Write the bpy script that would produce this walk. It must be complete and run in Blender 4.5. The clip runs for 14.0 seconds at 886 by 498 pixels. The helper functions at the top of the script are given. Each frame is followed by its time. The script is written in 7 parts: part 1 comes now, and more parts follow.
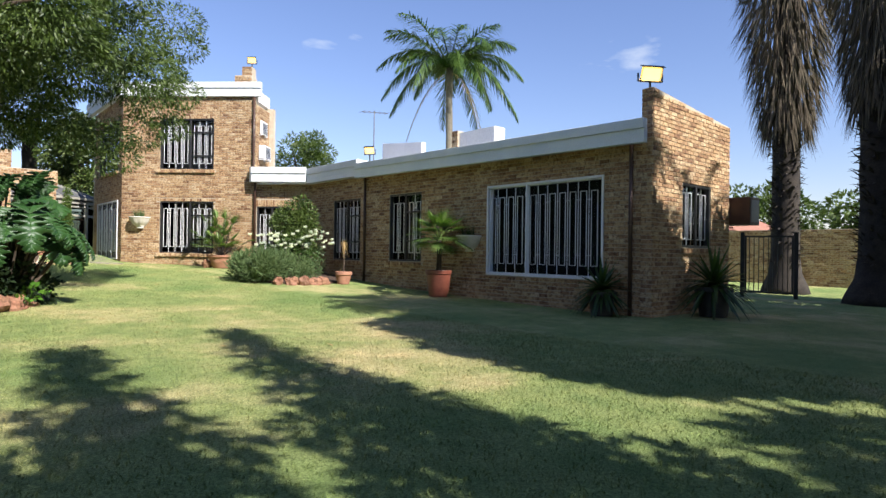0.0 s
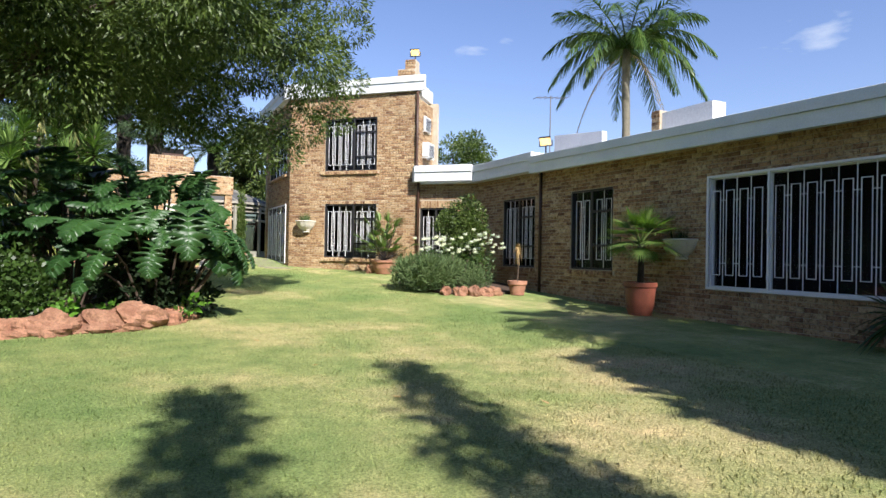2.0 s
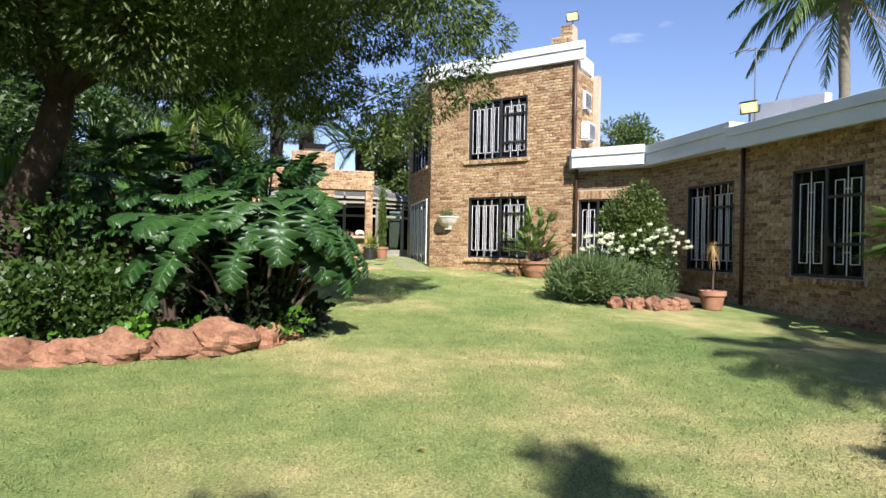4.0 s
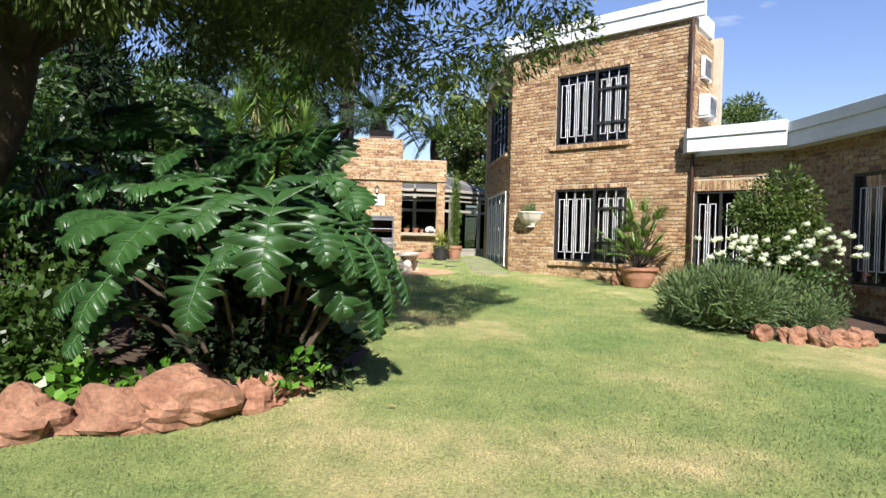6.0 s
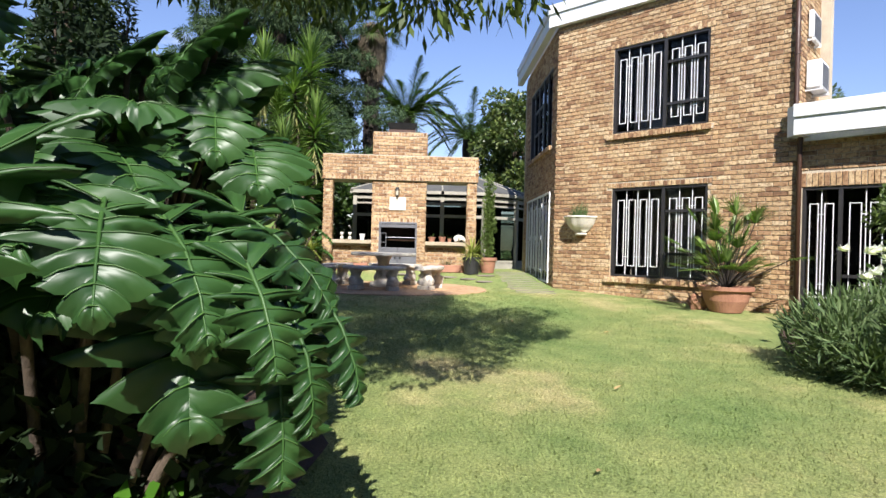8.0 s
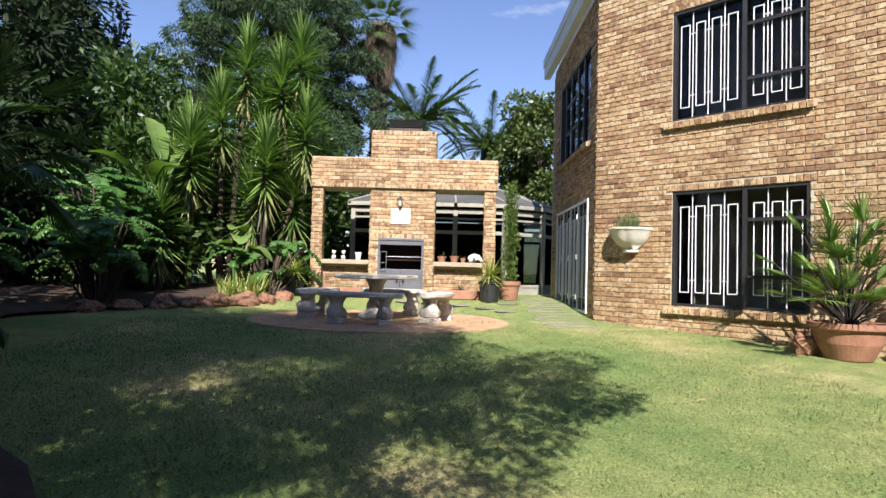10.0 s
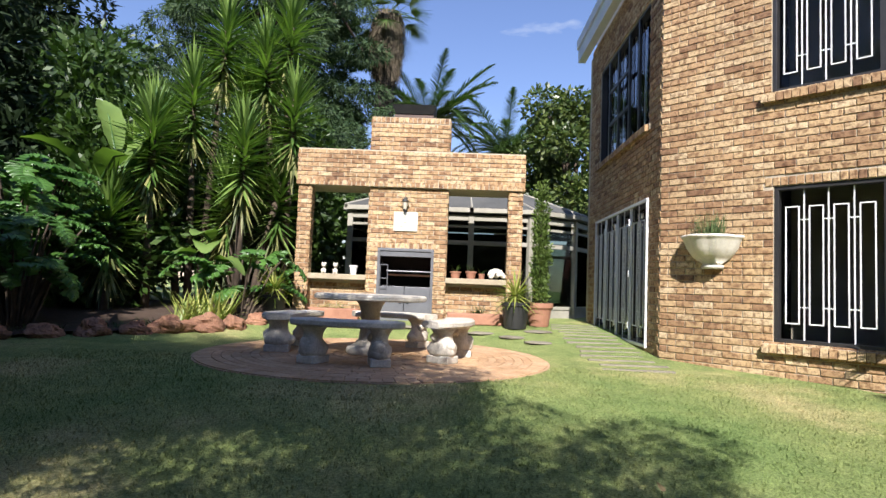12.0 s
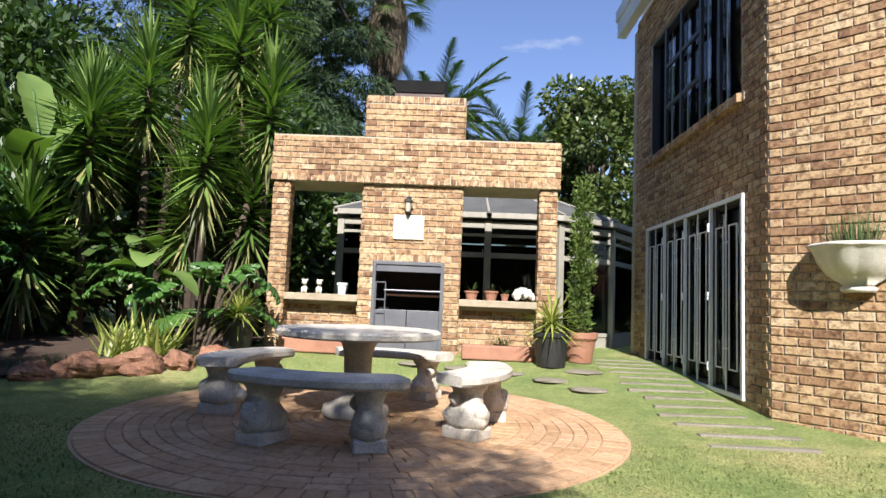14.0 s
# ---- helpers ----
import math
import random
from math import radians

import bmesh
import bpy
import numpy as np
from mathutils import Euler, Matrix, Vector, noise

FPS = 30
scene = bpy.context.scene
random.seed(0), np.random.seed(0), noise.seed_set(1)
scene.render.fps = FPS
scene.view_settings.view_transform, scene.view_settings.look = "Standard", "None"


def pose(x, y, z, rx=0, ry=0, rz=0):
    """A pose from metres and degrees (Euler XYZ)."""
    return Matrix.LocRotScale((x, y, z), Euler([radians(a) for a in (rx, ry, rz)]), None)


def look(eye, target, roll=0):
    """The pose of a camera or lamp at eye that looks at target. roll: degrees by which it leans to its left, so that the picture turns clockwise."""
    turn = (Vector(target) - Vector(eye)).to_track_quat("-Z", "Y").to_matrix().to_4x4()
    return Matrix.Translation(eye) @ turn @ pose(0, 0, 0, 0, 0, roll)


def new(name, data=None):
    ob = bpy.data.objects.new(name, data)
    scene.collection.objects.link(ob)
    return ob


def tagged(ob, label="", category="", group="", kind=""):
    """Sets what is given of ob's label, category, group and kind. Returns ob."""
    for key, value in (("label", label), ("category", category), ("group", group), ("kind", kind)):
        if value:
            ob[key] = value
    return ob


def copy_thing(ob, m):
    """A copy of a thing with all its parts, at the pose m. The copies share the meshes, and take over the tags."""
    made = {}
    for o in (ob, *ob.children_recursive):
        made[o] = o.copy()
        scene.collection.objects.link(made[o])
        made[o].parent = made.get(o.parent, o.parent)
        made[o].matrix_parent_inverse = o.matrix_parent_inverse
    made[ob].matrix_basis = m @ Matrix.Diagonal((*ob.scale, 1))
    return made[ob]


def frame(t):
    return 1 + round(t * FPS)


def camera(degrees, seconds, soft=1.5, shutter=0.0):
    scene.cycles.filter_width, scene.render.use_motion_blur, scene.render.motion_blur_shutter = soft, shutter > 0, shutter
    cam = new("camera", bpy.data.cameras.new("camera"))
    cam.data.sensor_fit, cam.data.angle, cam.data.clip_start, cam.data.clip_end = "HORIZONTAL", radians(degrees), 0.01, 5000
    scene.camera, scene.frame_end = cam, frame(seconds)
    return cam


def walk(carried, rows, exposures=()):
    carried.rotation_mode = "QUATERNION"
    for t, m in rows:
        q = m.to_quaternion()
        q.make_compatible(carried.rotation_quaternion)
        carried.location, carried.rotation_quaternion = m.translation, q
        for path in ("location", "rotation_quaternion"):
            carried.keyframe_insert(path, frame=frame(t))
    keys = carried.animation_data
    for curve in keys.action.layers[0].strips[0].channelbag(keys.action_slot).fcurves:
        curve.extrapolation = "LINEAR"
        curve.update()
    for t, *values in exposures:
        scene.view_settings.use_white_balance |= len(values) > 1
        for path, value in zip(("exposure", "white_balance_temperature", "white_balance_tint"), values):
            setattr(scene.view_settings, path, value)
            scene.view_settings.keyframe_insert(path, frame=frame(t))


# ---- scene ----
cam = camera(73.9, 14.0)
PATH = [
    (0, (-1.53, -4.7, 0.572), (-0.192, -3.214, 0.585), 0.8),
    (0.5, (-1.408, -4.168, 0.605), (-0.16, -2.605, 0.62), 0.8),
    (1, (-1.164, -3.633, 0.618), (-0.002, -2.006, 0.639), 1.0),
    (1.5, (-0.93, -3.015, 0.623), (0.13, -1.319, 0.644), 1.0),
    (1.6, (-0.892, -2.891, 0.626), (0.135, -1.175, 0.637), 1.1),
    (2, (-0.765, -2.398, 0.66), (0.157, -0.623, 0.673), 1.0),
    (2.5, (-0.592, -1.813, 0.678), (0.206, 0.02, 0.684), 1.0),
    (3, (-0.341, -1.167, 0.667), (0.303, 0.727, 0.672), 1.0),
    (3.5, (-0.074, -0.523, 0.665), (0.482, 1.398, 0.669), 1.1),
    (4, (0.198, 0.055, 0.732), (0.643, 2.004, 0.726), 1.0),
    (4.2, (0.295, 0.342, 0.751), (0.701, 2.301, 0.731), 1.5),
    (6.5, (0.845, 3.212, 0.924), (0.989, 5.207, 0.891), 1.1),
    (7, (0.94, 3.983, 0.922), (1.059, 5.979, 0.894), 1.1),
    (7.5, (1.082, 4.659, 0.9), (1.158, 6.658, 0.888), 1.3),
    (8, (1.153, 5.323, 0.915), (1.203, 7.323, 0.914), 1.5),
    (10.3, (1.408, 8.412, 0.865), (1.382, 10.411, 0.945), 1.7),
    (10.5, (1.4, 8.593, 0.857), (1.374, 10.592, 0.933), 1.9),
    (11, (1.347, 9.277, 0.89), (1.309, 11.274, 0.972), 2.0),
    (11.5, (1.289, 9.926, 0.906), (1.242, 11.923, 1.003), 2.1),
    (12, (1.251, 10.603, 0.928), (1.204, 12.598, 1.057), 2.2),
    (12.5, (1.238, 11.252, 0.968), (1.177, 13.247, 1.108), 2.2),
    (13, (1.213, 11.867, 0.986), (1.144, 13.86, 1.147), 2.3),
    (13.5, (1.082, 12.41, 1.038), (1.022, 14.402, 1.202), 2.4),
    (14, (1.012, 12.923, 1.063), (0.962, 14.915, 1.239), 2.4),
]
walk(cam, [(t, look(eye, target, roll)) for t, eye, target, roll in PATH])

# ---- world, sun, exposure ----
SUN_FROM = Vector((0.02, -0.999, 0.0)).normalized()
SUN_EL = 41.0
world = bpy.data.worlds.new("sky")
scene.world = world
world.use_nodes = True
wn = world.node_tree.nodes
wl = world.node_tree.links
sky = wn.new("ShaderNodeTexSky")
sky.sky_type = "NISHITA"
sky.sun_disc = False
sky.sun_elevation = radians(SUN_EL)
sky.sun_rotation = math.atan2(SUN_FROM.x, SUN_FROM.y)
sky.air_density = 1.3
sky.dust_density = 0.1
sky.ozone_density = 3.5
bg = wn["Background"]
bg.inputs["Strength"].default_value = 0.068
# a few thin clouds low over the horizon
wtc = wn.new("ShaderNodeTexCoord")
wmap = wn.new("ShaderNodeMapping")
wmap.inputs["Scale"].default_value = (2.2, 2.2, 7.0)
wnoise = wn.new("ShaderNodeTexNoise")
wnoise.inputs["Scale"].default_value = 2.3
wnoise.inputs["Detail"].default_value = 6.0
wramp = wn.new("ShaderNodeValToRGB")
wramp.color_ramp.elements[0].position = 0.66
wramp.color_ramp.elements[1].position = 0.86
wmix = wn.new("ShaderNodeMix")
wmix.data_type = "RGBA"
wmix.inputs["B"].default_value = (7.2, 7.6, 8.2, 1)
wl.new(wtc.outputs["Generated"], wmap.inputs["Vector"])
wl.new(wmap.outputs["Vector"], wnoise.inputs["Vector"])
wl.new(wnoise.outputs["Fac"], wramp.inputs["Fac"])
wl.new(wramp.outputs["Color"], wmix.inputs["Factor"])
wtint = wn.new("ShaderNodeMix")
wtint.data_type, wtint.blend_type = "RGBA", "MULTIPLY"
wtint.inputs["Factor"].default_value = 1.0
wtint.inputs["B"].default_value = (1.05, 0.99, 1.22, 1)
wl.new(sky.outputs["Color"], wtint.inputs["A"])
wl.new(wtint.outputs["Result"], wmix.inputs["A"])
wl.new(wmix.outputs["Result"], bg.inputs["Color"])
sun_data = bpy.data.lights.new("sun", "SUN")
sun_data.energy = 5.0
sun_data.angle = radians(0.5)
sun_data.color = (1.0, 0.95, 0.920)
sun = new("sun", sun_data)
sun_to = -SUN_FROM * math.cos(radians(SUN_EL)) - Vector((0, 0, math.sin(radians(SUN_EL))))
sun.matrix_world = look((0, 0, 30), Vector((0, 0, 30)) + sun_to)
scene.view_settings.exposure = 1.10

# ---- materials ----
def nodes_of(name):
    m = bpy.data.materials.new(name)
    m.use_nodes = True
    t = m.node_tree
    return m, t.nodes, t.links, t.nodes["Principled BSDF"]


def ramp_node(n, stops):
    r = n.new("ShaderNodeValToRGB")
    e = r.color_ramp.elements
    e[0].position, e[0].color = stops[0][0], (*stops[0][1], 1)
    e[1].position, e[1].color = stops[-1][0], (*stops[-1][1], 1)
    for p, c in stops[1:-1]:
        k = e.new(p)
        k.color = (*c, 1)
    return r


def mix_node(n, l, a, b, fac, mode="MIX"):
    x = n.new("ShaderNodeMix")
    x.data_type, x.blend_type = "RGBA", mode
    for sock, v in (("A", a), ("B", b), ("Factor", fac)):
        if hasattr(v, "links"):
            l.new(v, x.inputs[sock])
        elif sock == "Factor":
            x.inputs[sock].default_value = v
        else:
            x.inputs[sock].default_value = (*v, 1)
    return x.outputs["Result"]


def noise_node(n, l, scale, detail=4.0, rough=0.6, vec=None):
    x = n.new("ShaderNodeTexNoise")
    x.inputs["Scale"].default_value = scale
    x.inputs["Detail"].default_value = detail
    x.inputs["Roughness"].default_value = rough
    if vec is not None:
        l.new(vec, x.inputs["Vector"])
    return x.outputs["Fac"]


def where(n):
    return n.new("ShaderNodeNewGeometry").outputs["Position"]


def material(name, lo, hi, scale=6.0, fine=60.0, rough=0.8, metal=0.0, bump=0.2, grime=0.25, random_tint=0.0, island=False, spec=0.5):
    """Two-scale varied surface: broad stains between lo and hi, fine grain, relief."""
    m, n, l, b = nodes_of(name)
    pos = where(n)
    broad = noise_node(n, l, scale, 5.0, 0.65, pos)
    grain = noise_node(n, l, fine, 3.0, 0.7, pos)
    r = ramp_node(n, [(0.3, lo), (0.7, hi)])
    l.new(broad, r.inputs["Fac"])
    g = ramp_node(n, [(0.3, (1 - grime,) * 3), (0.65, (1, 1, 1))])
    l.new(grain, g.inputs["Fac"])
    col = mix_node(n, l, r.outputs["Color"], g.outputs["Color"], 1.0, "MULTIPLY")
    if random_tint:
        src = n.new("ShaderNodeNewGeometry").outputs["Random Per Island"] if island else n.new("ShaderNodeObjectInfo").outputs["Random"]
        t = ramp_node(n, [(0.0, (1 - random_tint,) * 3), (1.0, (1, 1, 1))])
        l.new(src, t.inputs["Fac"])
        col = mix_node(n, l, col, t.outputs["Color"], 1.0, "MULTIPLY")
    l.new(col, b.inputs["Base Color"])
    b.inputs["Roughness"].default_value = rough
    b.inputs["Metallic"].default_value = metal
    b.inputs["Specular IOR Level"].default_value = spec
    if bump:
        k = n.new("ShaderNodeBump")
        k.inputs["Strength"].default_value = bump
        k.inputs["Distance"].default_value = 0.01
        l.new(grain, k.inputs["Height"])
        l.new(k.outputs["Normal"], b.inputs["Normal"])
    return m


def brick_material(name, island, stops, marks=0.85):
    m, n, l, b = nodes_of(name)
    pos = where(n)
    src = n.new("ShaderNodeNewGeometry").outputs["Random Per Island"] if island else n.new("ShaderNodeObjectInfo").outputs["Random"]
    r = ramp_node(n, stops)
    l.new(src, r.inputs["Fac"])
    # flame marks: dark blotches on each brick
    blot = noise_node(n, l, 17.0, 3.0, 0.6, pos)
    br = ramp_node(n, [(0.47, (1, 1, 1)), (0.64, (0.34, 0.25, 0.2))])
    l.new(blot, br.inputs["Fac"])
    col = mix_node(n, l, r.outputs["Color"], br.outputs["Color"], marks, "MULTIPLY")
    grain = noise_node(n, l, 140.0, 3.0, 0.7, pos)
    gr = ramp_node(n, [(0.3, (0.72, 0.72, 0.72)), (0.65, (1.1, 1.08, 1.05))])
    l.new(grain, gr.inputs["Fac"])
    col = mix_node(n, l, col, gr.outputs["Color"], 1.0, "MULTIPLY")
    # small dark pits and chips
    fleck = noise_node(n, l, 46.0, 2.0, 0.6, pos)
    fr = ramp_node(n, [(0.52, (1, 1, 1)), (0.68, (0.36, 0.31, 0.28))])
    l.new(fleck, fr.inputs["Fac"])
    col = mix_node(n, l, col, fr.outputs["Color"], 0.75 * min(1.0, marks + 0.1), "MULTIPLY")
    big = noise_node(n, l, 0.9, 3.0, 0.6, pos)
    bg_ = ramp_node(n, [(0.3, (0.82, 0.8, 0.78)), (0.7, (1.08, 1.08, 1.06))])
    l.new(big, bg_.inputs["Fac"])
    col = mix_node(n, l, col, bg_.outputs["Color"], 1.0, "MULTIPLY")
    l.new(col, b.inputs["Base Color"])
    b.inputs["Roughness"].default_value = 0.85
    k = n.new("ShaderNodeBump")
    k.inputs["Strength"].default_value = 0.9
    k.inputs["Distance"].default_value = 0.012
    l.new(mix_node(n, l, blot, fleck, 0.5, "MIX"), k.inputs["Height"])
    l.new(k.outputs["Normal"], b.inputs["Normal"])
    return m


def leaf_material(name, lo, hi, rough=0.45, spec=0.5, trans=0.25, patch=1.2):
    m, n, l, b = nodes_of(name)
    src = n.new("ShaderNodeNewGeometry")
    r = ramp_node(n, [(0.0, lo), (1.0, hi)])
    l.new(src.outputs["Random Per Island"], r.inputs["Fac"])
    p = noise_node(n, l, patch, 3.0, 0.6, src.outputs["Position"])
    pr = ramp_node(n, [(0.3, (0.7, 0.75, 0.7)), (0.7, (1.2, 1.15, 1.05))])
    l.new(p, pr.inputs["Fac"])
    col = mix_node(n, l, r.outputs["Color"], pr.outputs["Color"], 1.0, "MULTIPLY")
    l.new(col, b.inputs["Base Color"])
    b.inputs["Roughness"].default_value = rough
    b.inputs["Specular IOR Level"].default_value = spec
    if trans:
        out = n["Material Output"]
        tr = n.new("ShaderNodeBsdfTranslucent")
        l.new(mix_node(n, l, col, (1.0, 1.25, 0.45), 1.0, "MULTIPLY"), tr.inputs["Color"])
        mx = n.new("ShaderNodeMixShader")
        mx.inputs["Fac"].default_value = trans
        l.new(b.outputs["BSDF"], mx.inputs[1])
        l.new(tr.outputs["BSDF"], mx.inputs[2])
        l.new(mx.outputs["Shader"], out.inputs["Surface"])
    return m


def glass_material(name, tint, rough=0.02):
    """A thin pane: tinted see-through with a clear reflection."""
    m, n, l, b = nodes_of(name)
    tr = n.new("ShaderNodeBsdfTransparent")
    tr.inputs["Color"].default_value = (*tint, 1)
    gs = n.new("ShaderNodeBsdfGlossy")
    gs.inputs["Roughness"].default_value = rough
    fr = n.new("ShaderNodeFresnel")
    fr.inputs["IOR"].default_value = 1.28
    mx = n.new("ShaderNodeMixShader")
    l.new(fr.outputs["Fac"], mx.inputs["Fac"])
    l.new(tr.outputs["BSDF"], mx.inputs[1])
    l.new(gs.outputs["BSDF"], mx.inputs[2])
    l.new(mx.outputs["Shader"], n["Material Output"].inputs["Surface"])
    return m


WARM = [(0.0, (0.24, 0.135, 0.072)), (0.12, (0.36, 0.22, 0.118)), (0.35, (0.45, 0.295, 0.158)), (0.6, (0.50, 0.35, 0.193)), (0.82, (0.54, 0.395, 0.23)), (1.0, (0.61, 0.48, 0.305))]
M_BRICK = brick_material("face_brick", False, WARM)
M_BRICK_FAR = brick_material("face_brick_joined", True, WARM)
M_MORTAR = material("mortar", (0.40, 0.34, 0.25), (0.53, 0.46, 0.35), 3.0, 90.0, 0.95, bump=0.4)
M_PAVER = brick_material("clay_paver", False, [(0.0, (0.46, 0.285, 0.155)), (0.5, (0.52, 0.34, 0.195)), (1.0, (0.57, 0.39, 0.24))], 0.3)
M_PAVER_FAR = brick_material("clay_paver_joined", True, [(0.0, (0.46, 0.285, 0.155)), (0.5, (0.52, 0.34, 0.195)), (1.0, (0.57, 0.39, 0.24))], 0.3)
M_WHITE = material("white_gloss_paint", (0.72, 0.73, 0.74), (0.82, 0.82, 0.81), 2.0, 40.0, 0.35, grime=0.08, bump=0.03)
M_FASCIA = material("painted_fibre_cement_fascia", (0.62, 0.65, 0.66), (0.74, 0.76, 0.76), 1.2, 30.0, 0.55, grime=0.12, bump=0.05)
M_ROOF_WHITE = material("white_roof_coating", (0.66, 0.67, 0.68), (0.8, 0.8, 0.8), 0.8, 20.0, 0.6, grime=0.15)
M_FRAME = material("dark_bronze_window_frame", (0.02, 0.02, 0.022), (0.035, 0.033, 0.032), 6.0, 80.0, 0.4, grime=0.1, bump=0.02)
M_GLASS = glass_material("dark_window_glass", (0.8, 0.82, 0.84))
M_CURTAIN = material("white_net_curtain", (0.66, 0.68, 0.73), (0.78, 0.80, 0.84), 8.0, 120.0, 0.9, grime=0.1)
# Indoor surfaces: the gloom of the rooms is put into this near-black colour.
M_INTERIOR = material("near_black_unlit_room", (0.022, 0.022, 0.022), (0.035, 0.034, 0.033), 2.0, 40.0, 0.9)
M_BROWN = material("brown_pipe_paint", (0.045, 0.02, 0.012), (0.075, 0.035, 0.02), 5.0, 60.0, 0.45, grime=0.15)
M_STEEL = material("grey_braai_steel", (0.13, 0.135, 0.15), (0.18, 0.185, 0.2), 3.0, 60.0, 0.45, 0.35, bump=0.05)
M_SOOT = material("soot", (0.008, 0.008, 0.009), (0.02, 0.018, 0.018), 6.0, 80.0, 0.9)
M_BLACK = material("black_metal", (0.012, 0.012, 0.013), (0.025, 0.025, 0.025), 5.0, 60.0, 0.5, 0.3, bump=0.05)
M_CONCRETE = material("weathered_cast_concrete", (0.44, 0.40, 0.33), (0.74, 0.69, 0.59), 5.0, 55.0, 0.9, grime=0.35, bump=0.6)
M_SHELF = material("tan_weathered_slab", (0.31, 0.255, 0.175), (0.45, 0.38, 0.27), 4.0, 60.0, 0.9, grime=0.3, bump=0.4)
M_CAST = material("cream_cast_stone", (0.56, 0.52, 0.43), (0.72, 0.69, 0.6), 4.0, 60.0, 0.85, grime=0.2, bump=0.3)
M_TERRA = material("terracotta", (0.29, 0.13, 0.08), (0.40, 0.20, 0.125), 5.0, 50.0, 0.75, grime=0.25, bump=0.15)
M_TERRA_RED = material("glazed_red_terracotta", (0.19, 0.055, 0.035), (0.27, 0.09, 0.055), 4.0, 50.0, 0.4, grime=0.2, bump=0.1)
M_BLACKPOT = material("black_plastic_pot", (0.015, 0.015, 0.016), (0.03, 0.03, 0.03), 5.0, 50.0, 0.5)
M_SLEEPER = material("weathered_grey_slab", (0.17, 0.15, 0.11), (0.28, 0.25, 0.19), 4.0, 50.0, 0.9, grime=0.35, bump=0.4)
M_SAND = material("brown_jointing_sand", (0.42, 0.265, 0.15), (0.52, 0.345, 0.205), 5.0, 80.0, 0.95)
M_SOIL = material("dark_soil", (0.035, 0.02, 0.012), (0.075, 0.045, 0.028), 5.0, 45.0, 0.95, bump=0.9)
M_ROCK = material("red_iron_rock", (0.24, 0.10, 0.055), (0.46, 0.25, 0.15), 4.0, 35.0, 0.9, grime=0.45, bump=0.9, random_tint=0.35)
M_BARK = material("dark_rough_bark", (0.045, 0.032, 0.022), (0.11, 0.08, 0.055), 6.0, 30.0, 0.95, bump=0.9)
# Base colour darkened in place of the shadow on the skirted palms' trunks.
M_PALMBARK = material("fibrous_palm_trunk", (0.02, 0.015, 0.012), (0.055, 0.043, 0.032), 4.0, 26.0, 0.95, grime=0.5, bump=1.0)
M_THATCH = leaf_material("dry_palm_skirt", (0.07, 0.054, 0.042), (0.17, 0.142, 0.108), 0.9, 0.2, 0.1)
M_STRAW = leaf_material("dry_straw_leaf", (0.30, 0.19, 0.09), (0.5, 0.36, 0.2), 0.9, 0.2, 0.2)
M_TREELEAF = leaf_material("fine_tree_leaf", (0.032, 0.058, 0.010), (0.105, 0.150, 0.035), 0.5, 0.4, 0.22)
M_CEDAR = leaf_material("blue_green_needle", (0.018, 0.042, 0.018), (0.07, 0.112, 0.05), 0.6, 0.25, 0.15)
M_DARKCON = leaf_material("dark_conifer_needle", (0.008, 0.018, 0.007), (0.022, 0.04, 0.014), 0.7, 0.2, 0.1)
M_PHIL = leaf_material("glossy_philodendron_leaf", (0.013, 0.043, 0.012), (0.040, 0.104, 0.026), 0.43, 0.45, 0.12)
# Brighter copy of the leaf above, with sunlight on the far plants put in.
M_PHIL_BUSH = leaf_material("sunlit_philodendron_leaf", (0.035, 0.10, 0.02), (0.10, 0.22, 0.045), 0.38, 0.5, 0.2)
M_PHIL_MID = leaf_material("pale_leaf_midrib", (0.035, 0.09, 0.022), (0.065, 0.14, 0.035), 0.45, 0.4, 0.1)
M_YUCCA = leaf_material("yucca_leaf", (0.045, 0.105, 0.022), (0.20, 0.30, 0.08), 0.38, 0.5, 0.2)
M_OLDLEAF = leaf_material("old_yucca_leaf", (0.05, 0.075, 0.022), (0.30, 0.29, 0.12), 0.5, 0.4, 0.15)
M_VARIEG = leaf_material("variegated_yellow_green_leaf", (0.12, 0.19, 0.03), (0.42, 0.42, 0.13), 0.45, 0.4, 0.25)
M_PALMLEAF = leaf_material("palm_frond_leaf", (0.025, 0.060, 0.013), (0.085, 0.145, 0.030), 0.42, 0.5, 0.2)
M_BANANA = leaf_material("banana_leaf", (0.085, 0.155, 0.04), (0.20, 0.29, 0.085), 0.4, 0.5, 0.3)
M_SHRUB = leaf_material("shrub_leaf", (0.019, 0.046, 0.007), (0.053, 0.099, 0.019), 0.45, 0.5, 0.2)
M_ROSEMARY = leaf_material("grey_green_herb_leaf", (0.045, 0.085, 0.03), (0.12, 0.17, 0.07), 0.7, 0.3, 0.15)
M_PETAL = leaf_material("white_petal", (0.75, 0.76, 0.72), (0.86, 0.86, 0.82), 0.6, 0.3, 0.15)
M_CYPRESS = leaf_material("yellow_green_cypress", (0.06, 0.10, 0.02), (0.13, 0.19, 0.045), 0.6, 0.3, 0.15)
M_BROAD = leaf_material("broadleaf_tree_leaf", (0.026, 0.056, 0.013), (0.112, 0.143, 0.038), 0.4, 0.5, 0.2)
M_TILE = material("clay_roof_tile", (0.26, 0.11, 0.07), (0.36, 0.17, 0.11), 2.0, 30.0, 0.8)
M_CONS = material("taupe_painted_frame", (0.27, 0.255, 0.21), (0.36, 0.34, 0.285), 3.0, 40.0, 0.55, grime=0.15)
M_CONSROOF = material("grey_shade_roof", (0.06, 0.062, 0.06), (0.1, 0.1, 0.095), 1.5, 40.0, 0.8)
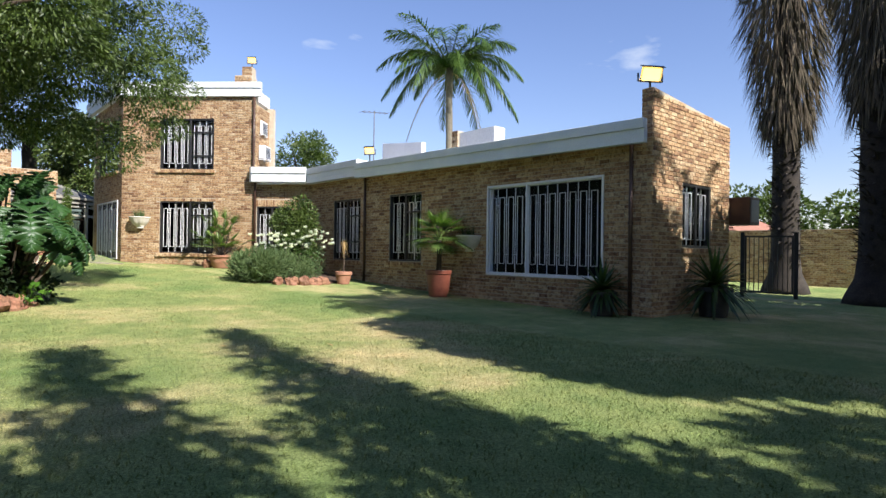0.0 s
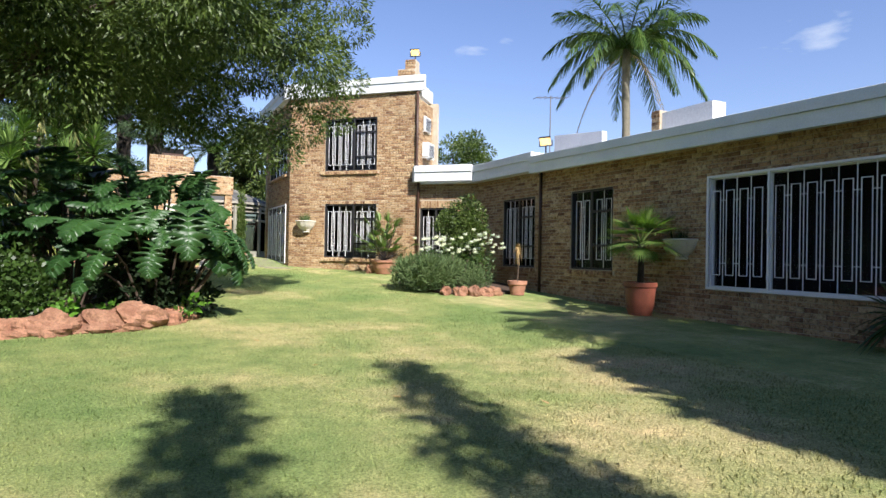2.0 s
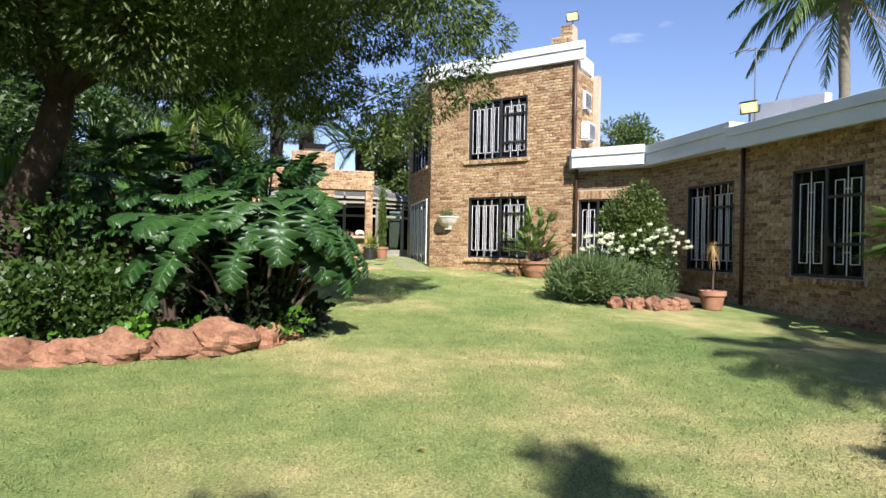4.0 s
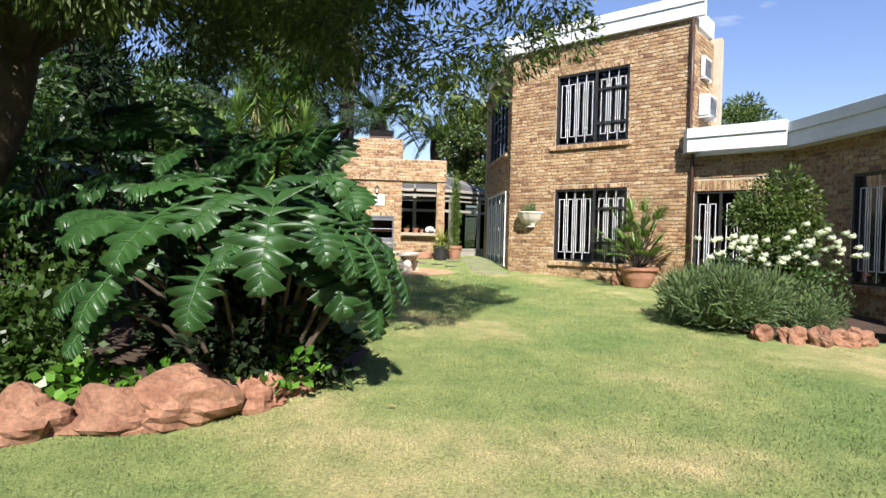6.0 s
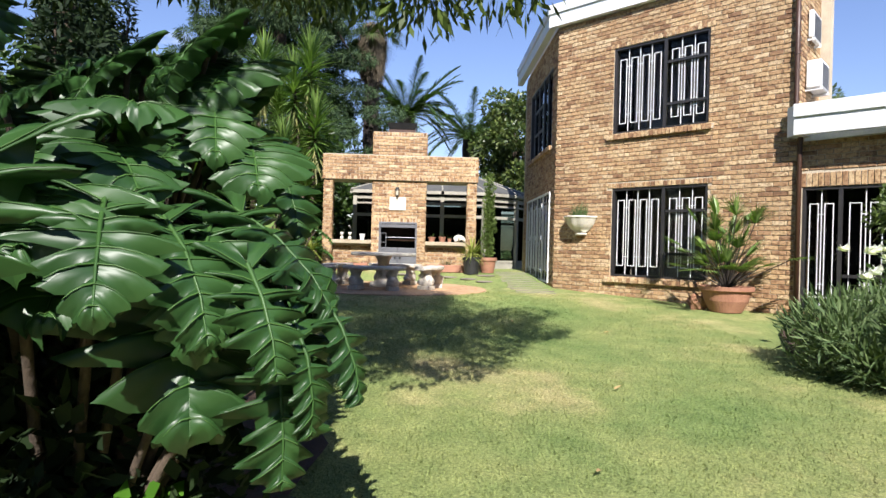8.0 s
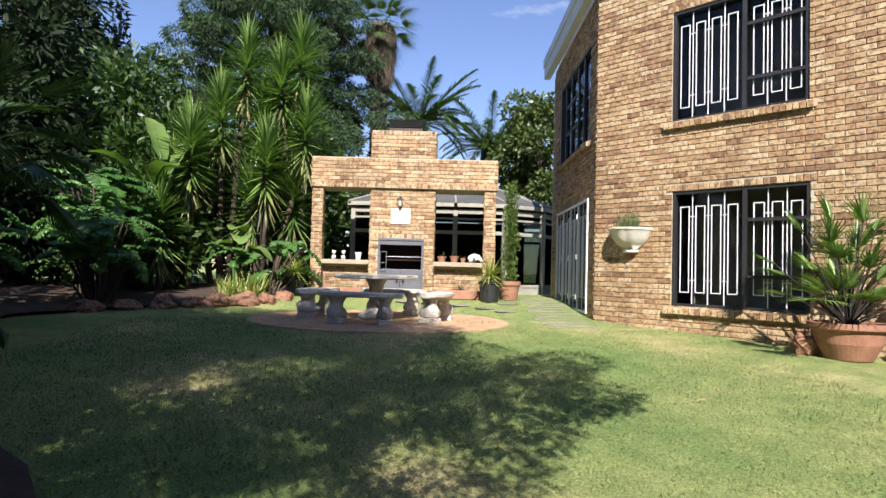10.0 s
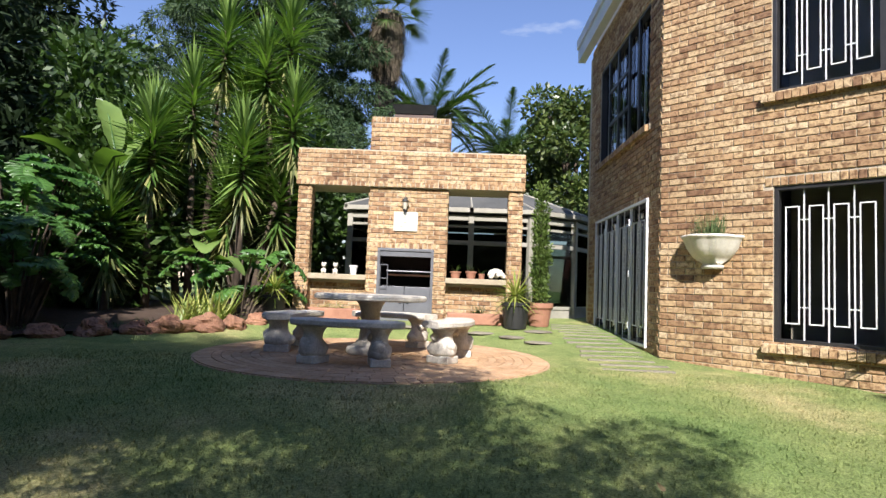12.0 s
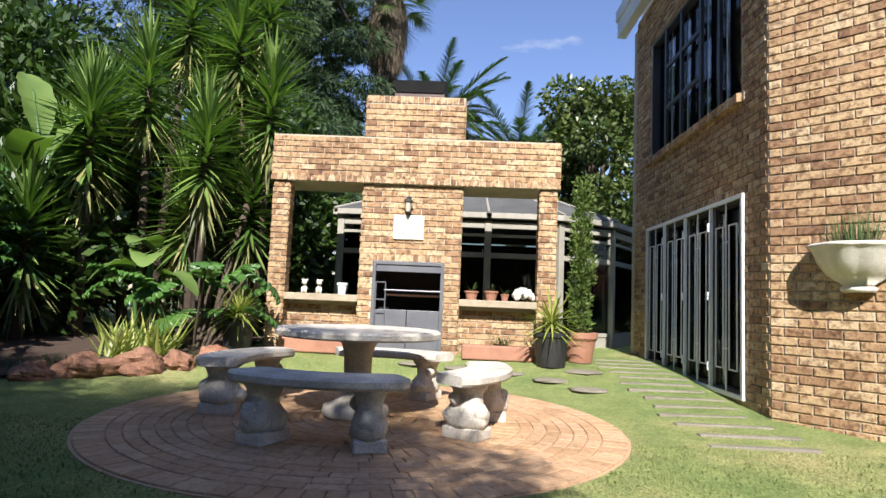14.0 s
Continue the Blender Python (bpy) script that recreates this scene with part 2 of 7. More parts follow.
M_CONSGLASS = glass_material("conservatory_glass", (0.5, 0.55, 0.53), 0.02)
M_LAMPGLASS = material("frosted_lamp_glass", (0.55, 0.5, 0.4), (0.62, 0.57, 0.46), 9.0, 60.0, 0.4)
M_AC = material("off_white_appliance", (0.68, 0.68, 0.66), (0.78, 0.78, 0.76), 3.0, 40.0, 0.5, grime=0.12)
m_glow, gn, gl, gb = nodes_of("lit_floodlight_lens")
gb.inputs["Base Color"].default_value = (0.75, 0.5, 0.12, 1)
gb.inputs["Emission Color"].default_value = (1.0, 0.62, 0.16, 1)
gb.inputs["Emission Strength"].default_value = 1.7
M_GLOW = m_glow


def lawn_material():
    m, n, l, b = nodes_of("mown_lawn")
    pos = where(n)
    broad = noise_node(n, l, 0.5, 5.0, 0.6, pos)
    fac = broad
    # two worn dry patches in the sward
    for c, r, amount in (((2.6, 1.8, -0.6), 3.4, 0.17), ((0.9, 6.3, -0.5), 2.2, 0.13), ((4.6, 16.2, 0.0), 1.6, 0.09)):
        d = n.new("ShaderNodeVectorMath")
        d.operation = "DISTANCE"
        d.inputs[1].default_value = c
        l.new(pos, d.inputs[0])
        k = n.new("ShaderNodeMapRange")
        k.inputs["From Min"].default_value, k.inputs["From Max"].default_value = r, r * 0.2
        k.inputs["To Min"].default_value, k.inputs["To Max"].default_value = 0.0, amount
        l.new(d.outputs["Value"], k.inputs["Value"])
        s = n.new("ShaderNodeMath")
        s.operation = "ADD"
        l.new(fac, s.inputs[0])
        l.new(k.outputs["Result"], s.inputs[1])
        fac = s.outputs["Value"]
    r = ramp_node(n, [(0.36, (0.205, 0.285, 0.105)), (0.54, (0.30, 0.345, 0.14)), (0.74, (0.59, 0.485, 0.28))])
    l.new(fac, r.inputs["Fac"])
    mid = noise_node(n, l, 3.2, 5.0, 0.7, pos)
    mr = ramp_node(n, [(0.3, (0.74, 0.8, 0.72)), (0.7, (1.2, 1.14, 1.12))])
    l.new(mid, mr.inputs["Fac"])
    col = mix_node(n, l, r.outputs["Color"], mr.outputs["Color"], 1.0, "MULTIPLY")
    fine = noise_node(n, l, 48.0, 4.0, 0.8, pos)
    fr = ramp_node(n, [(0.33, (0.42, 0.46, 0.38)), (0.66, (1.35, 1.32, 1.25))])
    l.new(fine, fr.inputs["Fac"])
    col = mix_node(n, l, col, fr.outputs["Color"], 1.0, "MULTIPLY")
    l.new(col, b.inputs["Base Color"])
    b.inputs["Roughness"].default_value = 0.9
    b.inputs["Specular IOR Level"].default_value = 0.15
    k = n.new("ShaderNodeBump")
    k.inputs["Strength"].default_value = 1.0
    k.inputs["Distance"].default_value = 0.03
    l.new(fine, k.inputs["Height"])
    l.new(k.outputs["Normal"], b.inputs["Normal"])
    return m


M_LAWN = lawn_material()


# ---- mesh tools ----
class Geo:
    """Collects vertices and faces of one mesh."""

    def __init__(self):
        self.v, self.f = [], []

    def add(self, vs, fs):
        o = len(self.v)
        self.v += [tuple(p) for p in vs]
        self.f += [tuple(o + i for i in q) for q in fs]
        return self

    def box(self, lo, hi, m=None):
        (a, b, c), (d, e, f) = lo, hi
        vs = [Vector(p) for p in ((a, b, c), (d, b, c), (d, e, c), (a, e, c), (a, b, f), (d, b, f), (d, e, f), (a, e, f))]
        if m is not None:
            vs = [m @ p for p in vs]
        return self.add(vs, ((3, 2, 1, 0), (4, 5, 6, 7), (0, 1, 5, 4), (1, 2, 6, 5), (2, 3, 7, 6), (3, 0, 4, 7)))

    def tube(self, pts, radii, seg=8, caps=True):
        pts = [Vector(p) for p in pts]
        rings = []
        side = None
        for i, p in enumerate(pts):
            d = (pts[min(i + 1, len(pts) - 1)] - pts[max(i - 1, 0)]).normalized()
            if side is None:
                side = d.orthogonal().normalized()
            side = (side - d * side.dot(d)).normalized()
            up = d.cross(side)
            rings.append([p + (side * math.cos(k * math.tau / seg) + up * math.sin(k * math.tau / seg)) * radii[i] for k in range(seg)])
        vs = [q for ring in rings for q in ring]
        fs = []
        for i in range(len(pts) - 1):
            for k in range(seg):
                a, b = i * seg + k, i * seg + (k + 1) % seg
                fs.append((a, b, b + seg, a + seg))
        if caps:
            fs.append(tuple(range(seg))[::-1])
            fs.append(tuple(range((len(pts) - 1) * seg, len(pts) * seg)))
        return self.add(vs, fs)

    def lathe(self, prof, seg=28, at=(0, 0, 0), ripple=0.0, waves=12):
        vs, fs = [], []
        for r, z in prof:
            for k in range(seg):
                a = k * math.tau / seg
                q = r * (1 + ripple * math.cos(waves * a))
                vs.append((at[0] + q * math.cos(a), at[1] + q * math.sin(a), at[2] + z))
        for i in range(len(prof) - 1):
            for k in range(seg):
                a, b = i * seg + k, i * seg + (k + 1) % seg
                fs.append((a, b, b + seg, a + seg))
        fs.append(tuple(range(seg))[::-1])
        fs.append(tuple(range((len(prof) - 1) * seg, len(prof) * seg)))
        return self.add(vs, fs)

    def blade(self, root, tip, width, sag=0.0, fold=0.0, steps=3, up=Vector((0, 0, 1)), tipw=0.0):
        """A long pointed leaf from root to tip, sagging, folded along its middle."""
        root, tip = Vector(root), Vector(tip)
        d = tip - root
        side = d.cross(up)
        if side.length < 1e-6:
            side = d.orthogonal()
        side.normalize()
        nrm = side.cross(d).normalized()
        vs, fs = [], []
        for i in range(steps + 1):
            t = i / steps
            w = width * (max(tipw, (1 - t) ** 0.75) if i else 0.7) * 0.5
            p = root + d * t - up * (sag * t * t)
            vs += [p - side * w + nrm * fold * w, p, p + side * w + nrm * fold * w]
            if i:
                a = 3 * (i - 1)
                fs += [(a, a + 1, a + 4, a + 3), (a + 1, a + 2, a + 5, a + 4)]
        return self.add(vs, fs)

    def leaf(self, p, d, size, width, n=None):
        """A small pointed oval leaf."""
        p, d = Vector(p), Vector(d).normalized()
        s = d.cross(n if n is not None else Vector((random.uniform(-1, 1), random.uniform(-1, 1), random.uniform(0.2, 1))))
        if s.length < 1e-4:
            s = d.orthogonal()
        s = s.normalized() * width * 0.5
        return self.add((p, p + d * size * 0.45 + s, p + d * size, p + d * size * 0.45 - s), ((0, 1, 2, 3),))

    def blob(self, c, r, seg=10, rings=7, rough=0.2, seed=0, flat=(1, 1, 1), freq=1.6, chip=0.0):
        vs, fs = [], []
        for i in range(rings + 1):
            th = math.pi * i / rings
            for k in range(seg):
                ph = math.tau * k / seg
                d = Vector((math.sin(th) * math.cos(ph), math.sin(th) * math.sin(ph), math.cos(th)))
                off = Vector((seed * 7.3, seed * 3.1, seed))
                q = r * (1 + rough * noise.noise(d * freq + off) * 2 + chip * noise.noise(d * freq * 3.1 + off) + chip * 0.5 * noise.noise(d * freq * 7 + off))
                vs.append((c[0] + d.x * q * flat[0], c[1] + d.y * q * flat[1], c[2] + d.z * q * flat[2]))
        for i in range(rings):
            for k in range(seg):
                a, b = i * seg + k, i * seg + (k + 1) % seg
                fs.append((a, a + seg, b + seg, b))
        return self.add(vs, fs)

    def mesh(self, name, mat, smooth=False):
        me = bpy.data.meshes.new(name)
        me.from_pydata(self.v, [], self.f)
        me.materials.append(mat)
        if smooth:
            me.polygons.foreach_set("use_smooth", [True] * len(me.polygons))
        me.update()
        return me


def part(name, geo, mat, parent=None, label="", smooth=False, bevel=0.0, at=None, kind=""):
    ob = new(name, geo.mesh(name, mat, smooth))
    if parent is not None:
        ob.parent = parent
    if at is not None:
        ob.matrix_local = at
    if bevel:
        b = ob.modifiers.new("bevel", "BEVEL")
        b.width, b.segments, b.limit_method = bevel, 2, "ANGLE"
    if name in ("rosette", "crown", "foliage", "dry_foliage", "skirt", "dead_frond", "stem_cluster", "plant") and parent is not None:
        kind = "stuff"
    return tagged(ob, label=label, kind=kind)


def thing(name, label, category, at=None, group="", kind=""):
    ob = new(name)
    ob.empty_display_size = 0.1
    if at is not None:
        ob.matrix_world = at
    return tagged(ob, label, category, group, kind)


def rnd(a, b):
    return random.uniform(a, b)


GY = [(-40, -0.75), (-6, -0.64), (3, -0.60), (7, -0.50), (10, -0.37), (14, -0.14), (17, 0.02), (18.6, 0.07), (21, 0.30), (23, 0.33), (60, 0.4)]


def ground_z(x, y):
    y = max(-40, min(60, y))
    for (a, p), (b, q) in zip(GY, GY[1:]):
        if a <= y <= b:
            t = (y - a) / (b - a)
            return p + (q - p) * t
    return 0.0

# ---- ground ----
CX, CY, RCIRC, TZ = 0.30, 17.95, 2.10, 0.065


def gz(x, y):
    z = sum(ground_z(x, y + d) for d in (-1.2, -0.6, 0, 0.6, 1.2)) / 5
    r = math.hypot(x - CX, y - CY)
    k = max(0.0, min(1.0, (3.4 - r) / 1.3))
    return z + (TZ - 0.012 - z) * k * k * (3 - 2 * k)


def build_ground():
    def axis(lo, hi, step, far):
        a = [lo + step * i for i in range(int((hi - lo) / step) + 1)]
        return [-far, -far * 0.3, lo - 40, lo - 12] + a + [hi + 12, hi + 40, far * 0.3, far]
    xs, ys = axis(-12, 24, 0.4, 1500), axis(-12, 30, 0.4, 1500)
    g = Geo()
    for y in ys:
        for x in xs:
            near = abs(x) < 60 and abs(y) < 60
            z = gz(x, y)
            g.v.append((x, y, z + (0.012 * noise.noise(Vector((x * 0.7, y * 0.7, 0))) if near else 0)))
    n = len(xs)
    for j in range(len(ys) - 1):
        for i in range(n - 1):
            a = j * n + i
            g.f.append((a, a + 1, a + n + 1, a + n))
    part("ground", g, M_LAWN, None, "mown kikuyu lawn with dry straw-coloured patches", True, kind="structure")


build_ground()


# ---- walls ----
def wall_frame(p0, ang):
    return Matrix.Translation((p0[0], p0[1], 0)) @ Matrix.Rotation(radians(ang), 4, "Z")


def wall_core(g, w, z0, z1, thick, openings, m=None, ztop=None):
    us = sorted({0, w, *[v for o in openings for v in o[:2]]})
    zs = sorted({z0, z1, *[v for o in openings for v in o[2:]]})
    us = [u for u in us if 0 <= u <= w]
    zs = [z for z in zs if z0 <= z <= z1]

    def solid(i, j):
        if not (0 <= i < len(us) - 1 and 0 <= j < len(zs) - 1):
            return False
        u, z = (us[i] + us[i + 1]) / 2, (zs[j] + zs[j + 1]) / 2
        return not any(a < u < b and c < z < d for a, b, c, d in openings)

    def q(*ps):
        vs = [Vector(p) for p in ps]
        if ztop:
            vs = [Vector((p.x, p.y, ztop(p.x) if abs(p.z - z1) < 1e-6 else p.z)) for p in vs]
        g.add([m @ p for p in vs] if m is not None else vs, ((0, 1, 2, 3),))
    for i in range(len(us) - 1):
        for j in range(len(zs) - 1):
            if not solid(i, j):
                continue
            a, b, c, d = us[i], us[i + 1], zs[j], zs[j + 1]
            q((a, 0, c), (b, 0, c), (b, 0, d), (a, 0, d))
            q((b, thick, c), (a, thick, c), (a, thick, d), (b, thick, d))
            if not solid(i - 1, j):
                q((a, thick, c), (a, 0, c), (a, 0, d), (a, thick, d))
            if not solid(i + 1, j):
                q((b, 0, c), (b, thick, c), (b, thick, d), (b, 0, d))
            if not solid(i, j - 1):
                q((a, thick, c), (b, thick, c), (b, 0, c), (a, 0, c))
            if not solid(i, j + 1):
                q((a, 0, d), (b, 0, d), (b, thick, d), (a, thick, d))


COURSE, BRICK_L, JOINT = 0.085, 0.222, 0.012
BRICK_JOBS = []


def brick_shape(g, u0, u1, z0, z1, back=0.012, front=-0.014, m=None):
    c = 0.005
    vs = [(u0, back, z0), (u1, back, z0), (u1, back, z1), (u0, back, z1),
          (u0, front + c, z0), (u1, front + c, z0), (u1, front + c, z1), (u0, front + c, z1),
          (u0 + c, front, z0 + c), (u1 - c, front, z0 + c), (u1 - c, front, z1 - c), (u0 + c, front, z1 - c)]
    if m is not None:
        vs = [m @ Vector(p) for p in vs]
    g.add(vs, ((8, 9, 10, 11), (4, 5, 9, 8), (5, 6, 10, 9), (6, 7, 11, 10), (7, 4, 8, 11), (0, 1, 5, 4), (1, 2, 6, 5), (2, 3, 7, 6), (3, 0, 4, 7)))


UNIT_BRICKS = {}


def unit_brick(length, height=COURSE - JOINT):
    key = (round(length, 2), round(height, 3))
    if key not in UNIT_BRICKS:
        g = Geo()
        brick_shape(g, -key[0] / 2, key[0] / 2, -height / 2, height / 2)
        UNIT_BRICKS[key] = g.mesh("brick", M_BRICK)
    return UNIT_BRICKS[key]


def layout(w, z0, z1, openings, soldiers=(), bond=0.0, ztop=None):
    """Bricks of a face in running bond: (u0, u1, z0, z1). Soldiers: bands (u0, u1, z0, z1) of bricks on end."""
    out = []
    k = 0
    z = z0
    while z + COURSE * 0.6 < z1:
        zb, zt = z, min(z + COURSE - JOINT, z1)
        zm = (zb + zt) / 2
        u = -(BRICK_L + JOINT) * (0.5 if k % 2 else 0.0) - bond
        while u < w:
            spans = [(max(u, 0.0), min(u + BRICK_L, w))]
            for a, b, c, d in list(openings) + list(soldiers):
                if c < zm < d:
                    nxt = []
                    for s, e in spans:
                        if e <= a or s >= b:
                            nxt.append((s, e))
                        else:
                            if s < a:
                                nxt.append((s, a - 0.004))
                            if e > b:
                                nxt.append((b + 0.004, e))
                    spans = nxt
            for s, e in spans:
                if e - s > 0.04 and not (ztop and zt > ztop((s + e) / 2)):
                    out.append((s, e, zb, zt))
            u += BRICK_L + JOINT
        z += COURSE
        k += 1
    for a, b, c, d in soldiers:
        u = a
        while u + 0.05 < b:
            out.append((u, min(u + 0.073, b), c + 0.004, d - 0.006))
            u += 0.085
    return out


def brick_face(parent, bricks, near, m=None):
    """Queues a face: the bricks that near() picks become parts, at most 300, the others one joined part."""
    BRICK_JOBS.append((parent, bricks, near, m))


def lay_bricks():
    for parent, bricks, near, m in BRICK_JOBS:
        rest = Geo()
        count = 0
        rng = random.Random(5)
        for u0, u1, z0, z1 in bricks:
            pr = rng.uniform(-0.004, 0.003)
            if near and count < 290 and near((u0 + u1) / 2, (z0 + z1) / 2):
                ob = new("brick", unit_brick(u1 - u0, z1 - z0))
                ob.parent = parent
                loc = Matrix.Translation(((u0 + u1) / 2, pr, (z0 + z1) / 2)) @ Matrix.Rotation(rng.uniform(-0.006, 0.006), 4, "Y")
                ob.matrix_local = m @ loc if m is not None else loc
                count += 1
            else:
                t = Matrix.Translation((0, pr, rng.uniform(-0.0015, 0.0015)))
                brick_shape(rest, u0, u1, z0, z1, m=(m @ t if m is not None else t))
        if rest.v:
            part("brick_course", rest, M_BRICK_FAR, parent, "flame-marked yellow-brown face bricks", kind="stuff")


def wall(name, p0, ang, w, z0, z1, openings=(), soldiers=(), thick=0.23, label="", near=None, bond=0.0, ztop=None):
    g = Geo()
    wall_core(g, w, z0, z1, thick, openings, ztop=ztop)
    ob = part(name, g, M_MORTAR, None, label or "face-brick wall with flush mortar", kind="structure")
    ob.matrix_world = wall_frame(p0, ang)
    brick_face(ob, layout(w, z0, z1, openings, soldiers, bond, ztop), near)
    return ob


S2 = math.sqrt(0.5)
FAC_P0, FAC_W = (4.0, 18.6), 4.82
# upper and lower windows of the tall block's diagonal front: u0, u1, z0, z1
UPW, LOW = (1.37, 3.32, 3.40, 5.21), (1.39, 3.34, 0.43, 2.27)
wall("wall_front", FAC_P0, -45, FAC_W, -0.4, 6.02, [UPW, LOW], [(1.3, 3.42, 2.27, 2.38), (1.3, 3.42, 5.21, 5.32)], near=lambda u, z: u < 1.4 and -0.1 < z < 1.75, label="two-storey face-brick front wall")
GATEO, SIDEW = (0.70, 3.77, 0.20, 2.30), (0.72, 3.70, 3.42, 5.3)
wall("wall_side", (4.0, 22.85), -90, 4.25, -0.3, 6.02, [GATEO, SIDEW], [(0.6, 3.85, 2.30, 2.41)], near=lambda u, z: u > 3.2 and z < 3.4, label="face-brick side wall of the tall block")
wall("wall_return", (7.405, 15.195), 45, 1.6, -0.3, 5.75, [], [], label="lit face-brick return wall of the tall block")
W4 = (0.02, 1.25, 0.0, 2.12)
wall("wall_link", (7.49, 15.23), -45, 2.0, -0.4, 2.95, [W4], [(0.0, 2.0, 2.12, 2.36)], label="face-brick link wall under the low roof")
# wing: u runs from y = 13.8 towards the camera's start
WY = 13.80
W3, W2, SL = (WY - 12.3, WY - 10.72, 0.30, 2.25), (WY - 9.22, WY - 7.75, 0.32, 2.25), (WY - 5.21, WY - 2.0, 0.08, 2.18)
wall("wall_wing", (8.87, WY), -90, 12.63, -0.8, 2.95, [W3, W2, SL], [], near=lambda u, z: 4.0 < u < 5.6 and z < 2.2, label="shaded face-brick wing wall")
END_TOP = lambda u: 3.78 - 0.075 * u
ENDW = (1.20, 2.5, 0.75, 2.08)
wall_e = wall("wall_end", (8.87, 0.94), 0, 3.45, -0.9, 3.78, [ENDW], [], near=lambda u, z: u < 1.2 and z > 1.8, label="face-brick end wall with sloping parapet", ztop=END_TOP)
brick_face(wall_e, layout(0.23, -0.9, 3.76, ()), None, Matrix.Translation((0, 0.23, 0)) @ Matrix.Rotation(radians(-90), 4, "Z"))
wall("wall_end_step", (12.34, 1.5), 0, 0.6, -0.9, 2.7, [], [], label="lower face-brick end wall")
# plain unseen walls that close the house
g = Geo()
g.box((12.4, 1.5, -0.9), (12.6, 20, 2.9))
g.box((4.0, 22.86, -0.2), (5.3, 23.05, 5.9))
g.box((5.3, 18.9, -0.2), (5.5, 23.05, 5.89))
g.box((0, 0, -0.2), (4.5, 0.2, 5.88), wall_frame((5.3, 19.2), -45))
g.box((5.5, 20, -0.2), (12.4, 20.2, 2.9))
part("wall_back", g, M_MORTAR, None, "plain rear walls", kind="structure")
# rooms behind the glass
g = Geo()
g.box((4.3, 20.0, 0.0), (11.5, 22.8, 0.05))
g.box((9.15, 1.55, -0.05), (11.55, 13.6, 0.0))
part("floor_inside", g, M_INTERIOR, None, "indoor floor coloured near black to look unlit", kind="structure")


# ---- roofs and fascias ----
def slab(name, pts, z0, z1, mat, label):
    g = Geo()
    n = len(pts)
    g.add([(x, y, z0) for x, y in pts] + [(x, y, z1) for x, y in pts],
          [tuple(range(n))[::-1], tuple(range(n, 2 * n))] + [(i, (i + 1) % n, n + (i + 1) % n, n + i) for i in range(n)])
    return part(name, g, mat, None, label, kind="structure")


def fascia(name, p, q, z0, z1, depth, label, zs=0.0):
    """A two-stepped fascia board from p to q with a proud capping; zs lifts the far end."""
    g = Geo()
    d = Vector((q[0] - p[0], q[1] - p[1], 0))
    length = d.length
    m = Matrix.Translation((p[0], p[1], 0)) @ Matrix.Rotation(math.atan2(d.y, d.x), 4, "Z")
    h = z1 - z0

    def bar(y0, y1, a, b):
        g.box((0, y0, a), (length, y1, b), m)
        for i in (-7, -6, -3, -2):
            x, y, z = g.v[i]
            g.v[i] = (x, y, z + zs)
    bar(-depth, 0.06, z0, z0 + h * 0.58)
    bar(-depth - 0.035, 0.05, z0 + h * 0.58, z1)
    return part(name, g, M_FASCIA, None, label, kind="structure", bevel=0.008)


slab("roof_tall", [(4.05, 18.68), (7.45, 15.28), (8.42, 16.25), (5.3, 19.4), (5.3, 22.8), (4.05, 22.8)], 5.9, 6.3, M_ROOF_WHITE, "flat white-coated roof")
fascia("trim_front", (3.80, 18.68), (7.52, 15.0), 5.98, 6.48, 0.06, "white painted fascia of the tall block")
fascia("trim_side", (3.88, 23.4), (3.88, 18.62), 5.98, 6.48, 0.10, "white painted side fascia")
slab("roof_wing", [(8.56, 1.18), (12.3, 1.18), (12.3, 1.5), (12.5, 1.5), (12.5, 15), (9, 15.5), (7.5, 15.2), (8.56, 13.8)], 2.9, 3.02, M_ROOF_WHITE, "low flat roof with boarded soffit")
fascia("trim_wing_near", (8.56, 10.55), (8.56, 0.92), 2.82, 3.27, 0.06, "pale grey stepped fascia in shade", -0.14)
fascia("trim_wing_far", (8.60, 13.75), (8.60, 10.5), 2.91, 3.41, 0.03, "pale grey stepped fascia in shade")
fascia("trim_link", (7.18, 14.98), (8.54, 13.62), 2.95, 3.46, 0.03, "white sunlit fascia of the link roof")
g = Geo()
g.box((8.56, 10.49, 2.85), (9.2, 10.56, 3.40))
g.box((7.2, 15.0, 2.95), (7.5, 15.2, 3.46), None)
part("trim_return", g, M_FASCIA, None, "white fascia returns", kind="structure", bevel=0.006)

# ---- windows with burglar bars ----
def bar_pattern(u0, u1, z0, z1, pitch=0.265):
    """White security bars: upright loops, a full-height upright between each two, tied to the loops by short rungs. Returns boxes (u0, u1, z0, z1)."""
    out = []
    n = max(2, round((u1 - u0) / pitch))
    st = (u1 - u0) / n
    h = z1 - z0
    t = 0.0064
    lo, hi = z0 + 0.11 * h, z1 - 0.12 * h
    for i in range(n):
        a, b = u0 + st * (i + 0.22), u0 + st * (i + 0.78)
        out.append([(a - t, a + t, lo, hi), (b - t, b + t, lo, hi), (a + t, b - t, lo, lo + 2 * t), (a + t, b - t, hi - 2 * t, hi)])
        if i:
            u = u0 + st * i
            bar = [(u - t, u + t, z0, z1)]
            for s in (0.22, 0.79):
                z = z0 + s * h
                bar += [(u - 0.22 * st + t, u - t, z - t, z + t), (u + t, u + 0.22 * st - t, z - t, z + t)]
            out.append(bar)
    return out


